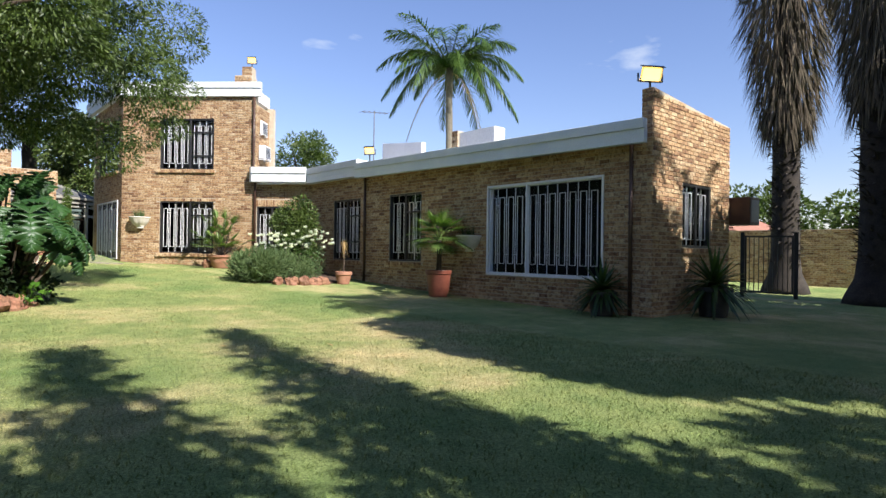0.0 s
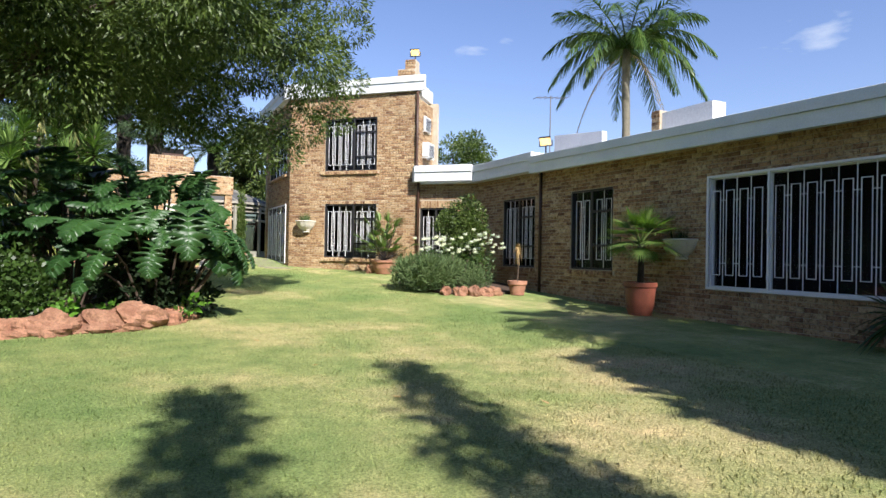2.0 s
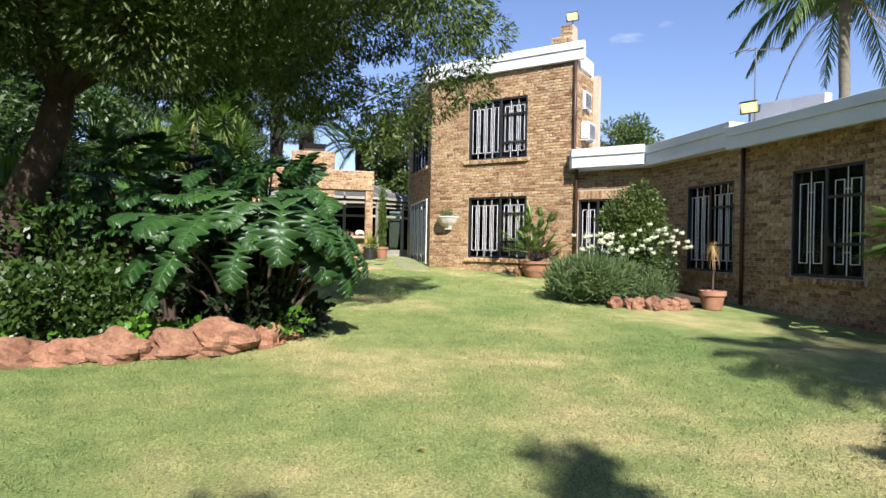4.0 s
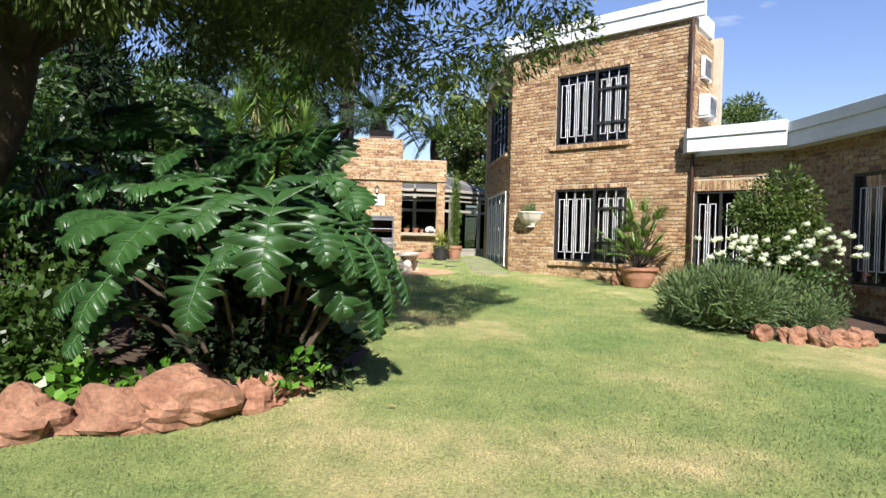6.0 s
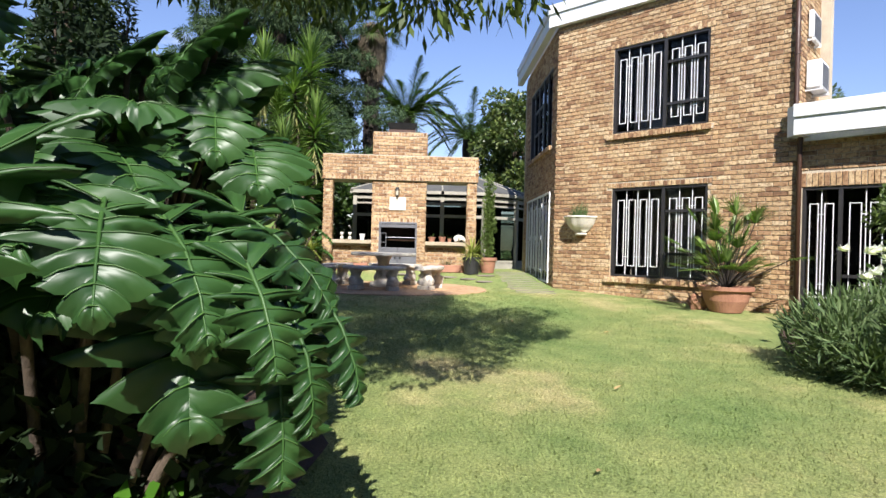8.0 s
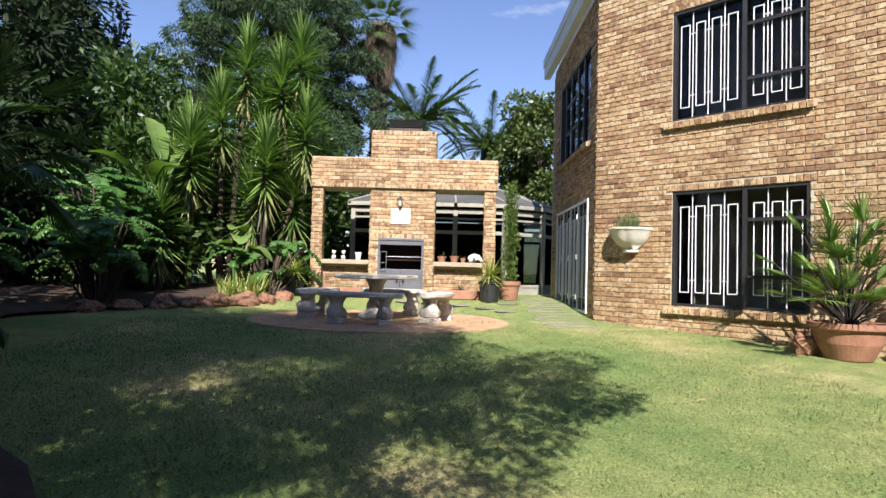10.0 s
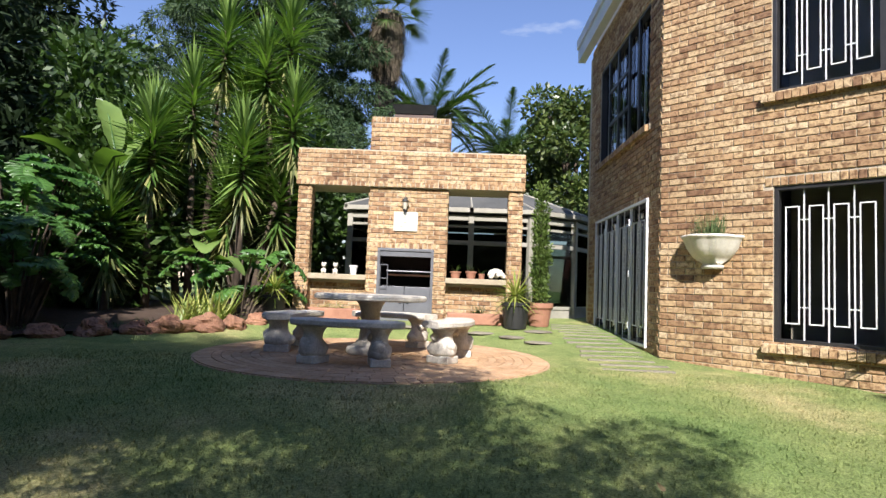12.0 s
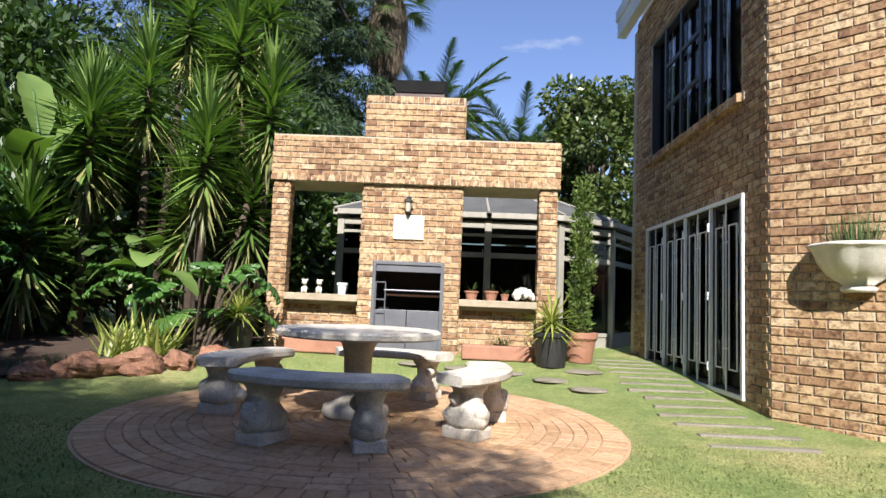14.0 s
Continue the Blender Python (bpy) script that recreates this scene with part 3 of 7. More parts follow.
def frame_boxes(g, rect, t, y0, y1):
    a, b, c, d = rect
    g.box((a, y0, c), (b, y1, c + t))
    g.box((a, y0, d - t), (b, y1, d))
    g.box((a, y0, c + t), (a + t, y1, d - t))
    g.box((b - t, y0, c + t), (b, y1, d - t))


NWIN = [0]
SILL_BRICK = None


def window(wm, rect, label, mullions=(), transoms=(), sill=True, bars=True, frame_mat=None, inside="dark", pitch=0.265, gate=False, sill_len=0.1, depth=0.09):
    """A window in a wall's own frame: u along the wall, y inwards, z up. transoms: (u0 share, u1 share, height share)."""
    NWIN[0] += 1
    a, b, c, d = rect
    w, h = b - a, d - c
    ob = thing("window_%d" % NWIN[0] if not gate else "door_%d" % NWIN[0], label, "gate" if gate else "window", wm @ Matrix.Translation((a, 0, c)), kind="structure")
    r = (0.004, w - 0.004, 0.004, h - 0.004)
    g = Geo()
    frame_boxes(g, r, 0.045, 0.012, depth + 0.04)
    part("window_frame", g, frame_mat or M_FRAME, ob, bevel=0.003)
    for s in mullions:
        part("mullion", Geo().box((w * s - 0.03, 0.012, 0.046), (w * s + 0.03, 0.05, h - 0.046)), frame_mat or M_FRAME, ob)
    for s0, s1, sh in transoms:
        part("transom", Geo().box((w * s0 + 0.034, 0.014, h * sh - 0.026), (w * s1 - 0.024, 0.05, h * sh + 0.026)), frame_mat or M_FRAME, ob)
    cuts = [0, *mullions, 1]
    for s0, s1 in zip(cuts, cuts[1:]):
        part("pane", Geo().box((w * s0 + 0.02, depth + 0.02, 0.04), (w * s1 - 0.02, depth + 0.026, h - 0.04)), M_GLASS, ob, "tinted glass")
    # a room box behind; near-black colour stands in for missing light
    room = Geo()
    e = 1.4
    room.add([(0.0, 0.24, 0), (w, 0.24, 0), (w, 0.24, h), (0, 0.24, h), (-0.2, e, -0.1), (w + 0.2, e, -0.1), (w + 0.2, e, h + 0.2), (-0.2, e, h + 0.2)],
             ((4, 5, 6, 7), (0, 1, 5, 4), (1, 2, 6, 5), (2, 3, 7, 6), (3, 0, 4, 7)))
    part("room_lining", room, M_INTERIOR, ob, "room box with its darkness put into the colour")
    if inside in ("curtain", "drawn"):
        for s0, s1 in ((0.02, 0.22), (0.8, 0.98)) if inside == "curtain" else ((0.02, 0.47), (0.53, 0.98)):
            cg = Geo()
            n = 14 if inside == "curtain" else 36
            vs = []
            for i in range(n + 1):
                u = w * (s0 + (s1 - s0) * i / n)
                y = 0.22 + 0.03 * math.sin(i * 1.9)
                vs += [(u, y, 0.03), (u, y, h - 0.05)]
            cg.add(vs, [(2 * i, 2 * i + 2, 2 * i + 3, 2 * i + 1) for i in range(n)])
            part("curtain", cg, M_CURTAIN, ob, "pale hanging curtain", True)
    if bars:
        yb = -0.03 if gate else 0.066
        if gate:
            g = Geo()
            frame_boxes(g, (-0.02, w + 0.02, -0.02, h + 0.02), 0.045, -0.05, -0.016)
            part("gate_frame", g, M_WHITE, ob, "white steel frame", bevel=0.003)
            for s in mullions:
                part("gate_post", Geo().box((w * s - 0.02, -0.05, 0.026), (w * s + 0.02, -0.016, h - 0.026)), M_WHITE, ob, bevel=0.003)
                for zz in (0.12, 0.5, 0.88):
                    part("hinge", Geo().tube([(w * s, -0.06, h * zz - 0.05), (w * s, -0.06, h * zz + 0.05)], [0.016, 0.016], 8), M_WHITE, ob)
        for s0, s1 in zip(cuts, cuts[1:]):
            for boxes in bar_pattern(w * s0 + 0.06, w * s1 - 0.06, 0.03, h - 0.03, pitch):
                g = Geo()
                for p, q, lo, hi in boxes:
                    g.box((p, yb - 0.006, lo), (q, yb + 0.006, hi))
                part("security_bar", g, M_WHITE, ob)
    if sill:
        s = part("window_sill", Geo().box((-sill_len, -0.03, -0.1), (w + sill_len, depth, -0.012)), M_MORTAR, ob, "brick-on-edge sill")
        u = -sill_len
        while u + 0.06 < w + sill_len:
            o = new("brick", sill_brick())
            o.parent = s
            o.matrix_local = Matrix.Translation((u + 0.037, 0, rnd(-0.003, 0.003)))
            u += 0.085
    return ob


def sill_brick():
    global SILL_BRICK
    if SILL_BRICK is None:
        g = Geo()
        x, f, k = 0.0365, -0.085, 0.06
        g.add([(-x, f, -0.115), (x, f, -0.115), (x, k, -0.105), (-x, k, -0.105), (-x, f, -0.02), (x, f, -0.02), (x, k, -0.006), (-x, k, -0.006)],
              ((3, 2, 1, 0), (4, 5, 6, 7), (0, 1, 5, 4), (1, 2, 6, 5), (2, 3, 7, 6), (3, 0, 4, 7)))
        SILL_BRICK = g.mesh("brick", M_BRICK)
    return SILL_BRICK


FM, GM, WM, EM, KM = wall_frame(FAC_P0, -45), wall_frame((4.0, 22.85), -90), wall_frame((8.87, WY), -90), wall_frame((8.87, 0.94), 0), wall_frame((7.49, 15.23), -45)
TR = [(0.56, 1.0, 0.27), (0.56, 1.0, 0.73)]
window(FM, UPW, "dark framed upstairs window behind white security bars", (0.56,), TR, pitch=0.265)
window(FM, LOW, "dark framed ground-floor window behind white security bars", (0.56,), TR, pitch=0.265)
window(GM, GATEO, "white steel security gate over dark sliding glass doors", (0.25, 0.5, 0.75), (), sill=False, gate=True, pitch=0.265, inside="drawn")
window(GM, SIDEW, "wide upstairs window with small panes and pale curtains", (0.2, 0.4, 0.62, 0.8), [(0.2, 0.62, 0.34), (0.2, 0.62, 0.67)], inside="drawn", bars=False)
window(KM, W4, "dark glass door behind white security bars", (0.45,), [(0.45, 1.0, 0.3)], sill=False, pitch=0.265)
window(WM, W3, "dark framed wing window behind white security bars", (0.5,), [(0.5, 1.0, 0.3), (0.5, 1.0, 0.72)])
window(WM, W2, "dark framed wing window behind pale security bars", (0.5,), [(0.5, 1.0, 0.3), (0.5, 1.0, 0.72)])
window(WM, SL, "wide white framed sliding door behind security bars", (0.38,), (), sill=False, gate=True, frame_mat=M_WHITE, pitch=0.265)
window(EM, ENDW, "end wall window with pale curtains", (0.5,), (), inside="curtain")


# ---- pipes, lights and units on the house ----
def downpipe(label, pts, r=0.04):
    ob = thing("downpipe", label, "downpipe", Matrix.Translation(pts[-1]))
    o = Vector(pts[-1])
    part("pipe", Geo().tube([Vector(p) - o for p in pts], [r] * len(pts), 10), M_BROWN, ob, smooth=True)
    for p in pts[1:-1]:
        part("bracket", Geo().lathe([(r + 0.012, -0.03), (r + 0.012, 0.03)], 12, Vector(p) - o), M_BROWN, ob)
    return ob


fo = Vector((-S2, -S2, 0))
e1 = Vector((4 + 4.78 * S2, 18.6 - 4.78 * S2, 0)) + fo * 0.07
downpipe("brown painted downpipe at the corner of the tall block", [(*e1.xy, 5.96), (*e1.xy, 4.4), (*e1.xy, 3.5), (e1.x + 0.05, e1.y - 0.05, 3.25), (e1.x + 0.05, e1.y - 0.05, -0.12)])
downpipe("brown downpipe on the shaded wing wall", [(8.81, 10.42, 2.9), (8.81, 10.42, 1.4), (8.81, 10.42, -0.45)])
downpipe("brown downpipe near the end of the wing wall", [(8.81, 1.36, 2.85), (8.81, 1.36, 1.2), (8.81, 1.36, -0.6)])


def floodlight(label, at, yaw, post=0.35, size=1.0):
    ob = thing("floodlight", label, "floodlight", Matrix.Translation(at) @ Matrix.Rotation(radians(yaw), 4, "Z"))
    part("post", Geo().tube([(0, 0, 0), (0, 0, post)], [0.022, 0.022], 8), M_BLACK, ob)
    part("bracket", Geo().box((-0.17 * size, -0.012, post), (0.17 * size, 0.012, post + 0.02)).box((-0.19 * size, -0.012, post), (-0.17 * size, 0.012, post + 0.16)).box((0.17 * size, -0.012, post), (0.19 * size, 0.012, post + 0.16)), M_BLACK, ob)
    tilt = Matrix.Translation((0, 0, post + 0.15)) @ Matrix.Rotation(radians(25), 4, "X")
    g = Geo()
    k = size
    g.add([tilt @ Vector(p) for p in ((-0.16 * k, -0.06, -0.11 * k), (0.16 * k, -0.06, -0.11 * k), (0.16 * k, -0.06, 0.11 * k), (-0.16 * k, -0.06, 0.11 * k), (-0.1 * k, 0.08, -0.06 * k), (0.1 * k, 0.08, -0.06 * k), (0.1 * k, 0.08, 0.06 * k), (-0.1 * k, 0.08, 0.06 * k))],
          ((7, 6, 5, 4), (0, 4, 5, 1), (1, 5, 6, 2), (2, 6, 7, 3), (3, 7, 4, 0)))
    part("housing", g, M_AC, ob, "yellowed metal housing")
    part("lens", Geo().box((-0.13 * k, -0.068, -0.085 * k), (0.13 * k, -0.058, 0.085 * k), tilt), M_GLOW, ob, "amber lit lens")
    part("visor", Geo().box((-0.165 * k, -0.12, 0.108 * k), (0.165 * k, 0.02, 0.12 * k), tilt), M_BLACK, ob)
    return ob


floodlight("large amber floodlight on the brick parapet", (8.95, 1.06, 3.77), -35, 0.14, 1.35)
floodlight("small amber floodlight on the chimney stub", (7.55, 15.9, 7.12), -40, 0.22, 0.95)
floodlight("small amber floodlight above the wing roof", (9.1, 10.6, 3.0), -60, 0.62, 1.0)


def chimney_stub():
    ob = thing("brick_chimney", "short stepped brick chimney on the flat roof", "chimney", wall_frame((6.95, 15.98), -45) @ Matrix.Translation((0, 0, 6.3)))
    g = Geo()
    wall_core(g, 0.62, 0, 0.52, 0.5, ())
    b = part("stack", g, M_MORTAR, ob)
    brick_face(b, layout(0.62, 0, 0.52, ()), lambda u, z: True)
    g = Geo()
    wall_core(g, 0.36, 0.524, 0.84, 0.4, ())
    c = part("top", g, M_MORTAR, ob, at=Matrix.Translation((0.25, 0.03, 0)))
    brick_face(c, layout(0.36, 0.524, 0.84, ()), lambda u, z: True)


chimney_stub()


def ac_unit(label, u, z, kind):
    m = wall_frame((7.405, 15.195), 45) @ Matrix.Translation((u, 0, z))
    ob = thing("air_conditioner", label, "air conditioner", m)
    dp = -0.26 if kind == 0 else -0.11
    part("casing", Geo().box((-0.3, dp, 0), (0.3, -0.03, 0.48)), M_AC, ob, bevel=0.02)
    for i in range(9):
        part("slat", Geo().box((-0.24, dp - 0.015, 0.04 + i * 0.045), (0.24, dp + 0.002, 0.055 + i * 0.045)), M_STEEL, ob)
    for x in (-0.25, 0.25):
        part("bracket", Geo().box((x - 0.02, dp - 0.01, -0.04), (x + 0.02, -0.016, -0.002)), M_WHITE, ob)
    return ob


ac_unit("off-white outdoor air conditioner on a wall bracket", 0.55, 3.85, 0)
ac_unit("off-white outdoor air conditioner mounted high up", 0.62, 4.75, 1)


def antenna(at):
    ob = thing("roof_antenna", "thin metal television antenna on a mast", "antenna", Matrix.Translation(at))
    part("mast", Geo().tube([(0, 0, 0), (0, 0, 2.05)], [0.02, 0.016], 8), M_STEEL, ob)
    part("boom", Geo().tube([(-0.35, 0.2, 2.0), (0.4, -0.2, 2.0)], [0.011, 0.011], 6), M_STEEL, ob)
    for i in range(6):
        s = -0.33 + i * 0.14
        part("element", Geo().tube([(s, 0.2 - 0.53 * (s + 0.35) - 0.18, 2.0), (s, 0.2 - 0.53 * (s + 0.35) + 0.18, 2.0)], [0.007, 0.007], 5), M_STEEL, ob)
    return ob


antenna((9.35, 10.75, 3.02))
# white rendered upstand and dark stack further back on the wing roof
g = Geo()
g.add([(12.2, 11.8, 3.0), (12.2, 14.2, 3.0), (12.4, 14.2, 3.0), (12.4, 11.8, 3.0), (12.2, 11.8, 4.6), (12.2, 14.2, 4.85), (12.4, 14.2, 4.85), (12.4, 11.8, 4.6)],
      ((3, 2, 1, 0), (4, 5, 6, 7), (0, 1, 5, 4), (1, 2, 6, 5), (2, 3, 7, 6), (3, 0, 4, 7)))
part("wall_upstand", g, M_ROOF_WHITE, None, "white rendered sloping wall above the wing roof", kind="structure")
g = Geo().box((9.56, 5.7, 3.0), (9.95, 7.0, 3.86))
part("wall_roof_box", g, M_ROOF_WHITE, None, "white rendered box on the wing roof", kind="structure")
wall("wall_roof_pier", (9.5, 7.24), -90, 0.23, 3.0, 3.92, [], [], label="small brick pier on the wing roof")


# ---- shell wall planters ----
def wall_planter(label, m, plant):
    """Half-round scalloped bowl hung on a wall; local y points into the wall."""
    ob = thing("wall_planter", label, "planter", m)
    g = Geo()
    prof = [(0.04, -0.30), (0.11, -0.30), (0.12, -0.27), (0.10, -0.25), (0.19, -0.19), (0.255, -0.10), (0.28, -0.03), (0.30, 0.0), (0.315, 0.012), (0.30, 0.03), (0.27, 0.02), (0.25, -0.02)]
    seg = 33
    vs, fs = [], []
    for i, (r, z) in enumerate(prof):
        for k in range(seg):
            a = math.pi + math.pi * k / (seg - 1)
            lob = 1 + (0.075 * abs(math.sin(3.5 * (a - math.pi))) - 0.03 if 4 <= i else 0)
            vs.append((r * lob * math.cos(a) * 1.15, r * lob * math.sin(a) * 1.3 - 0.002, z * 1.25))
    for i in range(len(prof) - 1):
        for k in range(seg - 1):
            q = i * seg + k
            fs.append((q, q + 1, q + 1 + seg, q + seg))
    g.add(vs, fs)
    part("bowl", g, M_CAST, ob, smooth=True)
    part("soil", Geo().add([(0.27 * math.cos(math.pi + math.pi * k / 16) * 1.1, 0.32 * math.sin(math.pi + math.pi * k / 16) - 0.02, -0.015) for k in range(17)], (tuple(range(17)),)), M_SOIL, ob)
    pl = Geo()
    for _ in range(plant[0]):
        r = Vector((rnd(-0.16, 0.16), rnd(-0.2, -0.06), -0.02))
        d = Vector((r.x * 1.1 + rnd(-0.08, 0.08), rnd(-0.1, 0.05), rnd(0.45, 1.0))) * plant[1]
        pl.blade(r, r + d, plant[2], 0.02, 0.2, 2)
    part("plant", pl, M_ROSEMARY if plant[3] else M_SHRUB, ob, "wispy grey-green trailing plant")
    return ob


wall_planter("cream scalloped wall planter with wispy green plant", FM @ Matrix.Translation((0.70, -0.014, 1.66)), (190, 0.42, 0.013, 1))
wall_planter("cream scalloped wall planter on the shaded wing wall", WM @ Matrix.Translation((WY - 5.79, -0.014, 0.98)), (60, 0.38, 0.02, 0))

# ---- brick barbecue ----
BY, BZ = 21.4, 0.30
bbq = thing("brick_barbecue", "large face-brick barbecue with chimney and steel firebox", "barbecue", pose(0.35, BY, BZ))


def bbq_block(name, x0, x1, y0, y1, z0, z1, openings=(), soldiers=(), near=None, label="", sides=True):
    """One brick mass of the barbecue, in world metres, faced with bricks in front and on both flanks."""
    g = Geo()
    w, dp = x1 - x0, y1 - y0
    ob = part(name, g.box((0, 0, 0), (0.01, 0.01, 0.01)), M_MORTAR, bbq, label)
    g2 = Geo()
    wall_core(g2, w, z0 - BZ, z1 - BZ, dp, openings)
    ob.data = g2.mesh(name, M_MORTAR)
    ob.matrix_local = Matrix.Translation((x0 - 0.35, y0 - BY, 0))
    brick_face(ob, layout(w, z0 - BZ, z1 - BZ, openings, soldiers, 0.06), near)
    if sides:
        m = Matrix.Translation((0, dp, 0)) @ Matrix.Rotation(radians(-90), 4, "Z")
        brick_face(ob, layout(dp, z0 - BZ, z1 - BZ, ()), None, m)
        m = Matrix.Translation((w, 0, 0)) @ Matrix.Rotation(radians(90), 4, "Z")
        brick_face(ob, layout(dp, z0 - BZ, z1 - BZ, ()), None, m)
    return ob


FX0, FX1, FZ0, FZ1 = -0.21, 0.83, 0.28, 1.61
bbq_block("header", -1.76, 2.46, BY, BY + 0.85, 2.74, 3.43, (), [(0, 4.22, 2.74 - BZ, 2.85 - BZ)], near=lambda u, z: 0.8 < u < 3.6, label="deep brick lintel band")
bbq_block("chimney", -0.41, 1.05, BY + 0.004, BY + 0.8, 3.434, 4.06, (), [(0, 1.46, 3.95 - BZ, 4.06 - BZ)], near=lambda u, z: True, label="stepped brick chimney stack")
bbq_block("firebox_pier", -0.41, 1.05, BY + 0.07, BY + 0.8, 0.1, 2.736, [(0.2, 1.24, FZ0 - BZ, FZ1 - BZ)], [(0.1, 1.34, FZ1 - BZ, FZ1 - BZ + 0.11)], near=lambda u, z: True)
bbq_block("pier", -1.73, -1.50, BY + 0.05, BY + 0.28, 0.1, 2.736, near=lambda u, z: True)
bbq_block("pier", 2.19, 2.43, BY + 0.05, BY + 0.28, 0.1, 2.736, near=lambda u, z: True)
for x0, x1 in ((-1.50, -0.41), (1.05, 2.19)):
    bbq_block("low_wall", x0, x1, BY + 0.3, BY + 0.5, 0.1, 1.0, near=lambda u, z: True, sides=False)
    g = Geo().box((x0 + 0.004, BY + 0.06, 1.0), (x1 - 0.004, BY + 0.62, 1.1))
    part("shelf", g, M_SHELF, bbq, "weathered tan concrete shelf slab", bevel=0.008, at=Matrix.Translation((-0.35, -BY, -BZ)))
B0 = Matrix.Translation((-0.35, -BY, -BZ))
# firebox: steel surround, open hatch, lower doors
g = Geo()
frame_boxes(g, (FX0, FX1, FZ0, FZ1), 0.05, BY + 0.03, BY + 0.12)
part("firebox_frame", g, M_STEEL, bbq, "grey steel firebox frame", at=B0, bevel=0.004)
fb = Geo().box((FX0, BY + 0.66, FZ0), (FX1, BY + 0.68, FZ1)).box((FX0 + 0.004, BY + 0.12, FZ0 + 0.5), (FX1 - 0.004, BY + 0.66, FZ0 + 0.52))
fb.box((FX0 + 0.002, BY + 0.13, FZ0), (FX0 + 0.012, BY + 0.66, FZ1)).box((FX1 - 0.012, BY + 0.13, FZ0), (FX1 - 0.002, BY + 0.66, FZ1)).box((FX0 + 0.02, BY + 0.13, FZ1 - 0.03), (FX1 - 0.02, BY + 0.66, FZ1 - 0.02))
part("firebox_lining", fb, M_SOOT, bbq, "sooty black firebox lining", at=B0)
for i, x in enumerate((FX0 + 0.05, (FX0 + FX1) / 2 + 0.004)):
    d = part("door", Geo().box((x, BY + 0.05, FZ0 + 0.05), (x + 0.464, BY + 0.075, FZ0 + 0.63)), M_STEEL, bbq, "grey steel cupboard door", at=B0, bevel=0.004)
    hx = x + (0.4 if i == 0 else 0.064)
    part("handle", Geo().lathe([(0.012, 0), (0.022, 0.02), (0.022, 0.035), (0.01, 0.04)], 12).v and Geo().tube([(hx, BY + 0.05, FZ0 + 0.36), (hx, BY + 0.015, FZ0 + 0.36)], [0.03, 0.026], 10), M_BLACK, d)
part("hatch", Geo().box((FX0 + 0.05, BY + 0.05, FZ1 - 0.15), (FX1 - 0.05, BY + 0.08, FZ1 - 0.055)), M_STEEL, bbq, "raised steel hatch", at=B0, bevel=0.004)
part("rail", Geo().tube([(FX0 + 0.18, BY + 0.05, FZ1 - 0.42), (FX1 - 0.05, BY + 0.05, FZ1 - 0.42)], [0.014, 0.014], 8), M_STEEL, bbq, "steel grid rail", at=B0)
part("grid", Geo().box((FX0 + 0.2, BY + 0.12, FZ1 - 0.5), (FX1 - 0.06, BY + 0.6, FZ1 - 0.47)), M_TERRA, bbq, "rusty cooking grid", at=B0)
g = Geo()
for z in (0.66, 0.86, 1.05):
    g.tube([(FX0 + 0.06, BY + 0.04, z), (FX0 + 0.2, BY + 0.04, z)], [0.01, 0.01], 6)
for x in (FX0 + 0.06, FX0 + 0.2):
    g.tube([(x, BY + 0.04, 0.66), (x, BY + 0.04, 1.3)], [0.01, 0.01], 6)
part("grid_lift", g.tube([(FX0 + 0.06, BY + 0.04, 1.3), (FX0 + 0.2, BY + 0.04, 1.3)], [0.01, 0.01], 6), M_STEEL, bbq, "steel grid lifting frame", at=B0)
g = Geo().box((-0.02, BY + 0.14, 4.064), (0.72, BY + 0.68, 4.16))
part("flue_collar", g, M_BROWN, bbq, at=B0)
g = Geo()
g.add([(-0.0, BY + 0.12, 4.17), (0.7, BY + 0.12, 4.17), (0.7, BY + 0.7, 4.17), (0, BY + 0.7, 4.17), (-0.06, BY + 0.06, 4.33), (0.76, BY + 0.06, 4.33), (0.76, BY + 0.76, 4.33), (-0.06, BY + 0.76, 4.33)],
      ((3, 2, 1, 0), (4, 5, 6, 7), (0, 1, 5, 4), (1, 2, 6, 5), (2, 3, 7, 6), (3, 0, 4, 7)))
part("cowl", g, M_BLACK, bbq, "black flared chimney cowl", at=B0)


# lantern and plaque
def lantern():
    ob = thing("wall_lantern", "small bronze wall lantern with frosted glass", "lantern", pose(0.27, BY + 0.056, 2.5))
    part("bracket", Geo().tube([(0, 0, 0.02), (0, -0.07, 0.06), (0, -0.1, 0.02)], [0.012] * 3, 6), M_BLACK, ob)
    part("backplate", Geo().box((-0.035, -0.006, -0.16), (0.035, 0.002, 0.06)), M_BLACK, ob)
    part("glass", Geo().lathe([(0.03, -0.17), (0.055, -0.04), (0.055, -0.03)], 6, (0, -0.1, 0)), M_LAMPGLASS, ob)
    part("cap", Geo().lathe([(0.075, -0.03), (0.05, 0.01), (0.02, 0.03), (0.012, 0.06)], 6, (0, -0.1, 0)), M_BLACK, ob)
    part("finial", Geo().lathe([(0.02, -0.2), (0.034, -0.17)], 6, (0, -0.1, 0)), M_BLACK, ob)


lantern()
pq = thing("stone_plaque", "cream plaque with worn raised lettering", "plaque", pose(0.285, BY + 0.056, 1.93))
part("slab", Geo().box((-0.225, -0.03, 0), (0.225, 0.0, 0.36)), M_CAST, pq, bevel=0.012)
for i in range(13):
    x, z = -0.15 + (i % 5) * 0.07 + rnd(-0.01, 0.01), 0.1 + (i // 5) * 0.085
    part("raised_mark", Geo().box((x - 0.02, -0.037, z - 0.018), (x + 0.02, -0.0305, z + 0.018)), M_CONCRETE, pq, bevel=0.006)


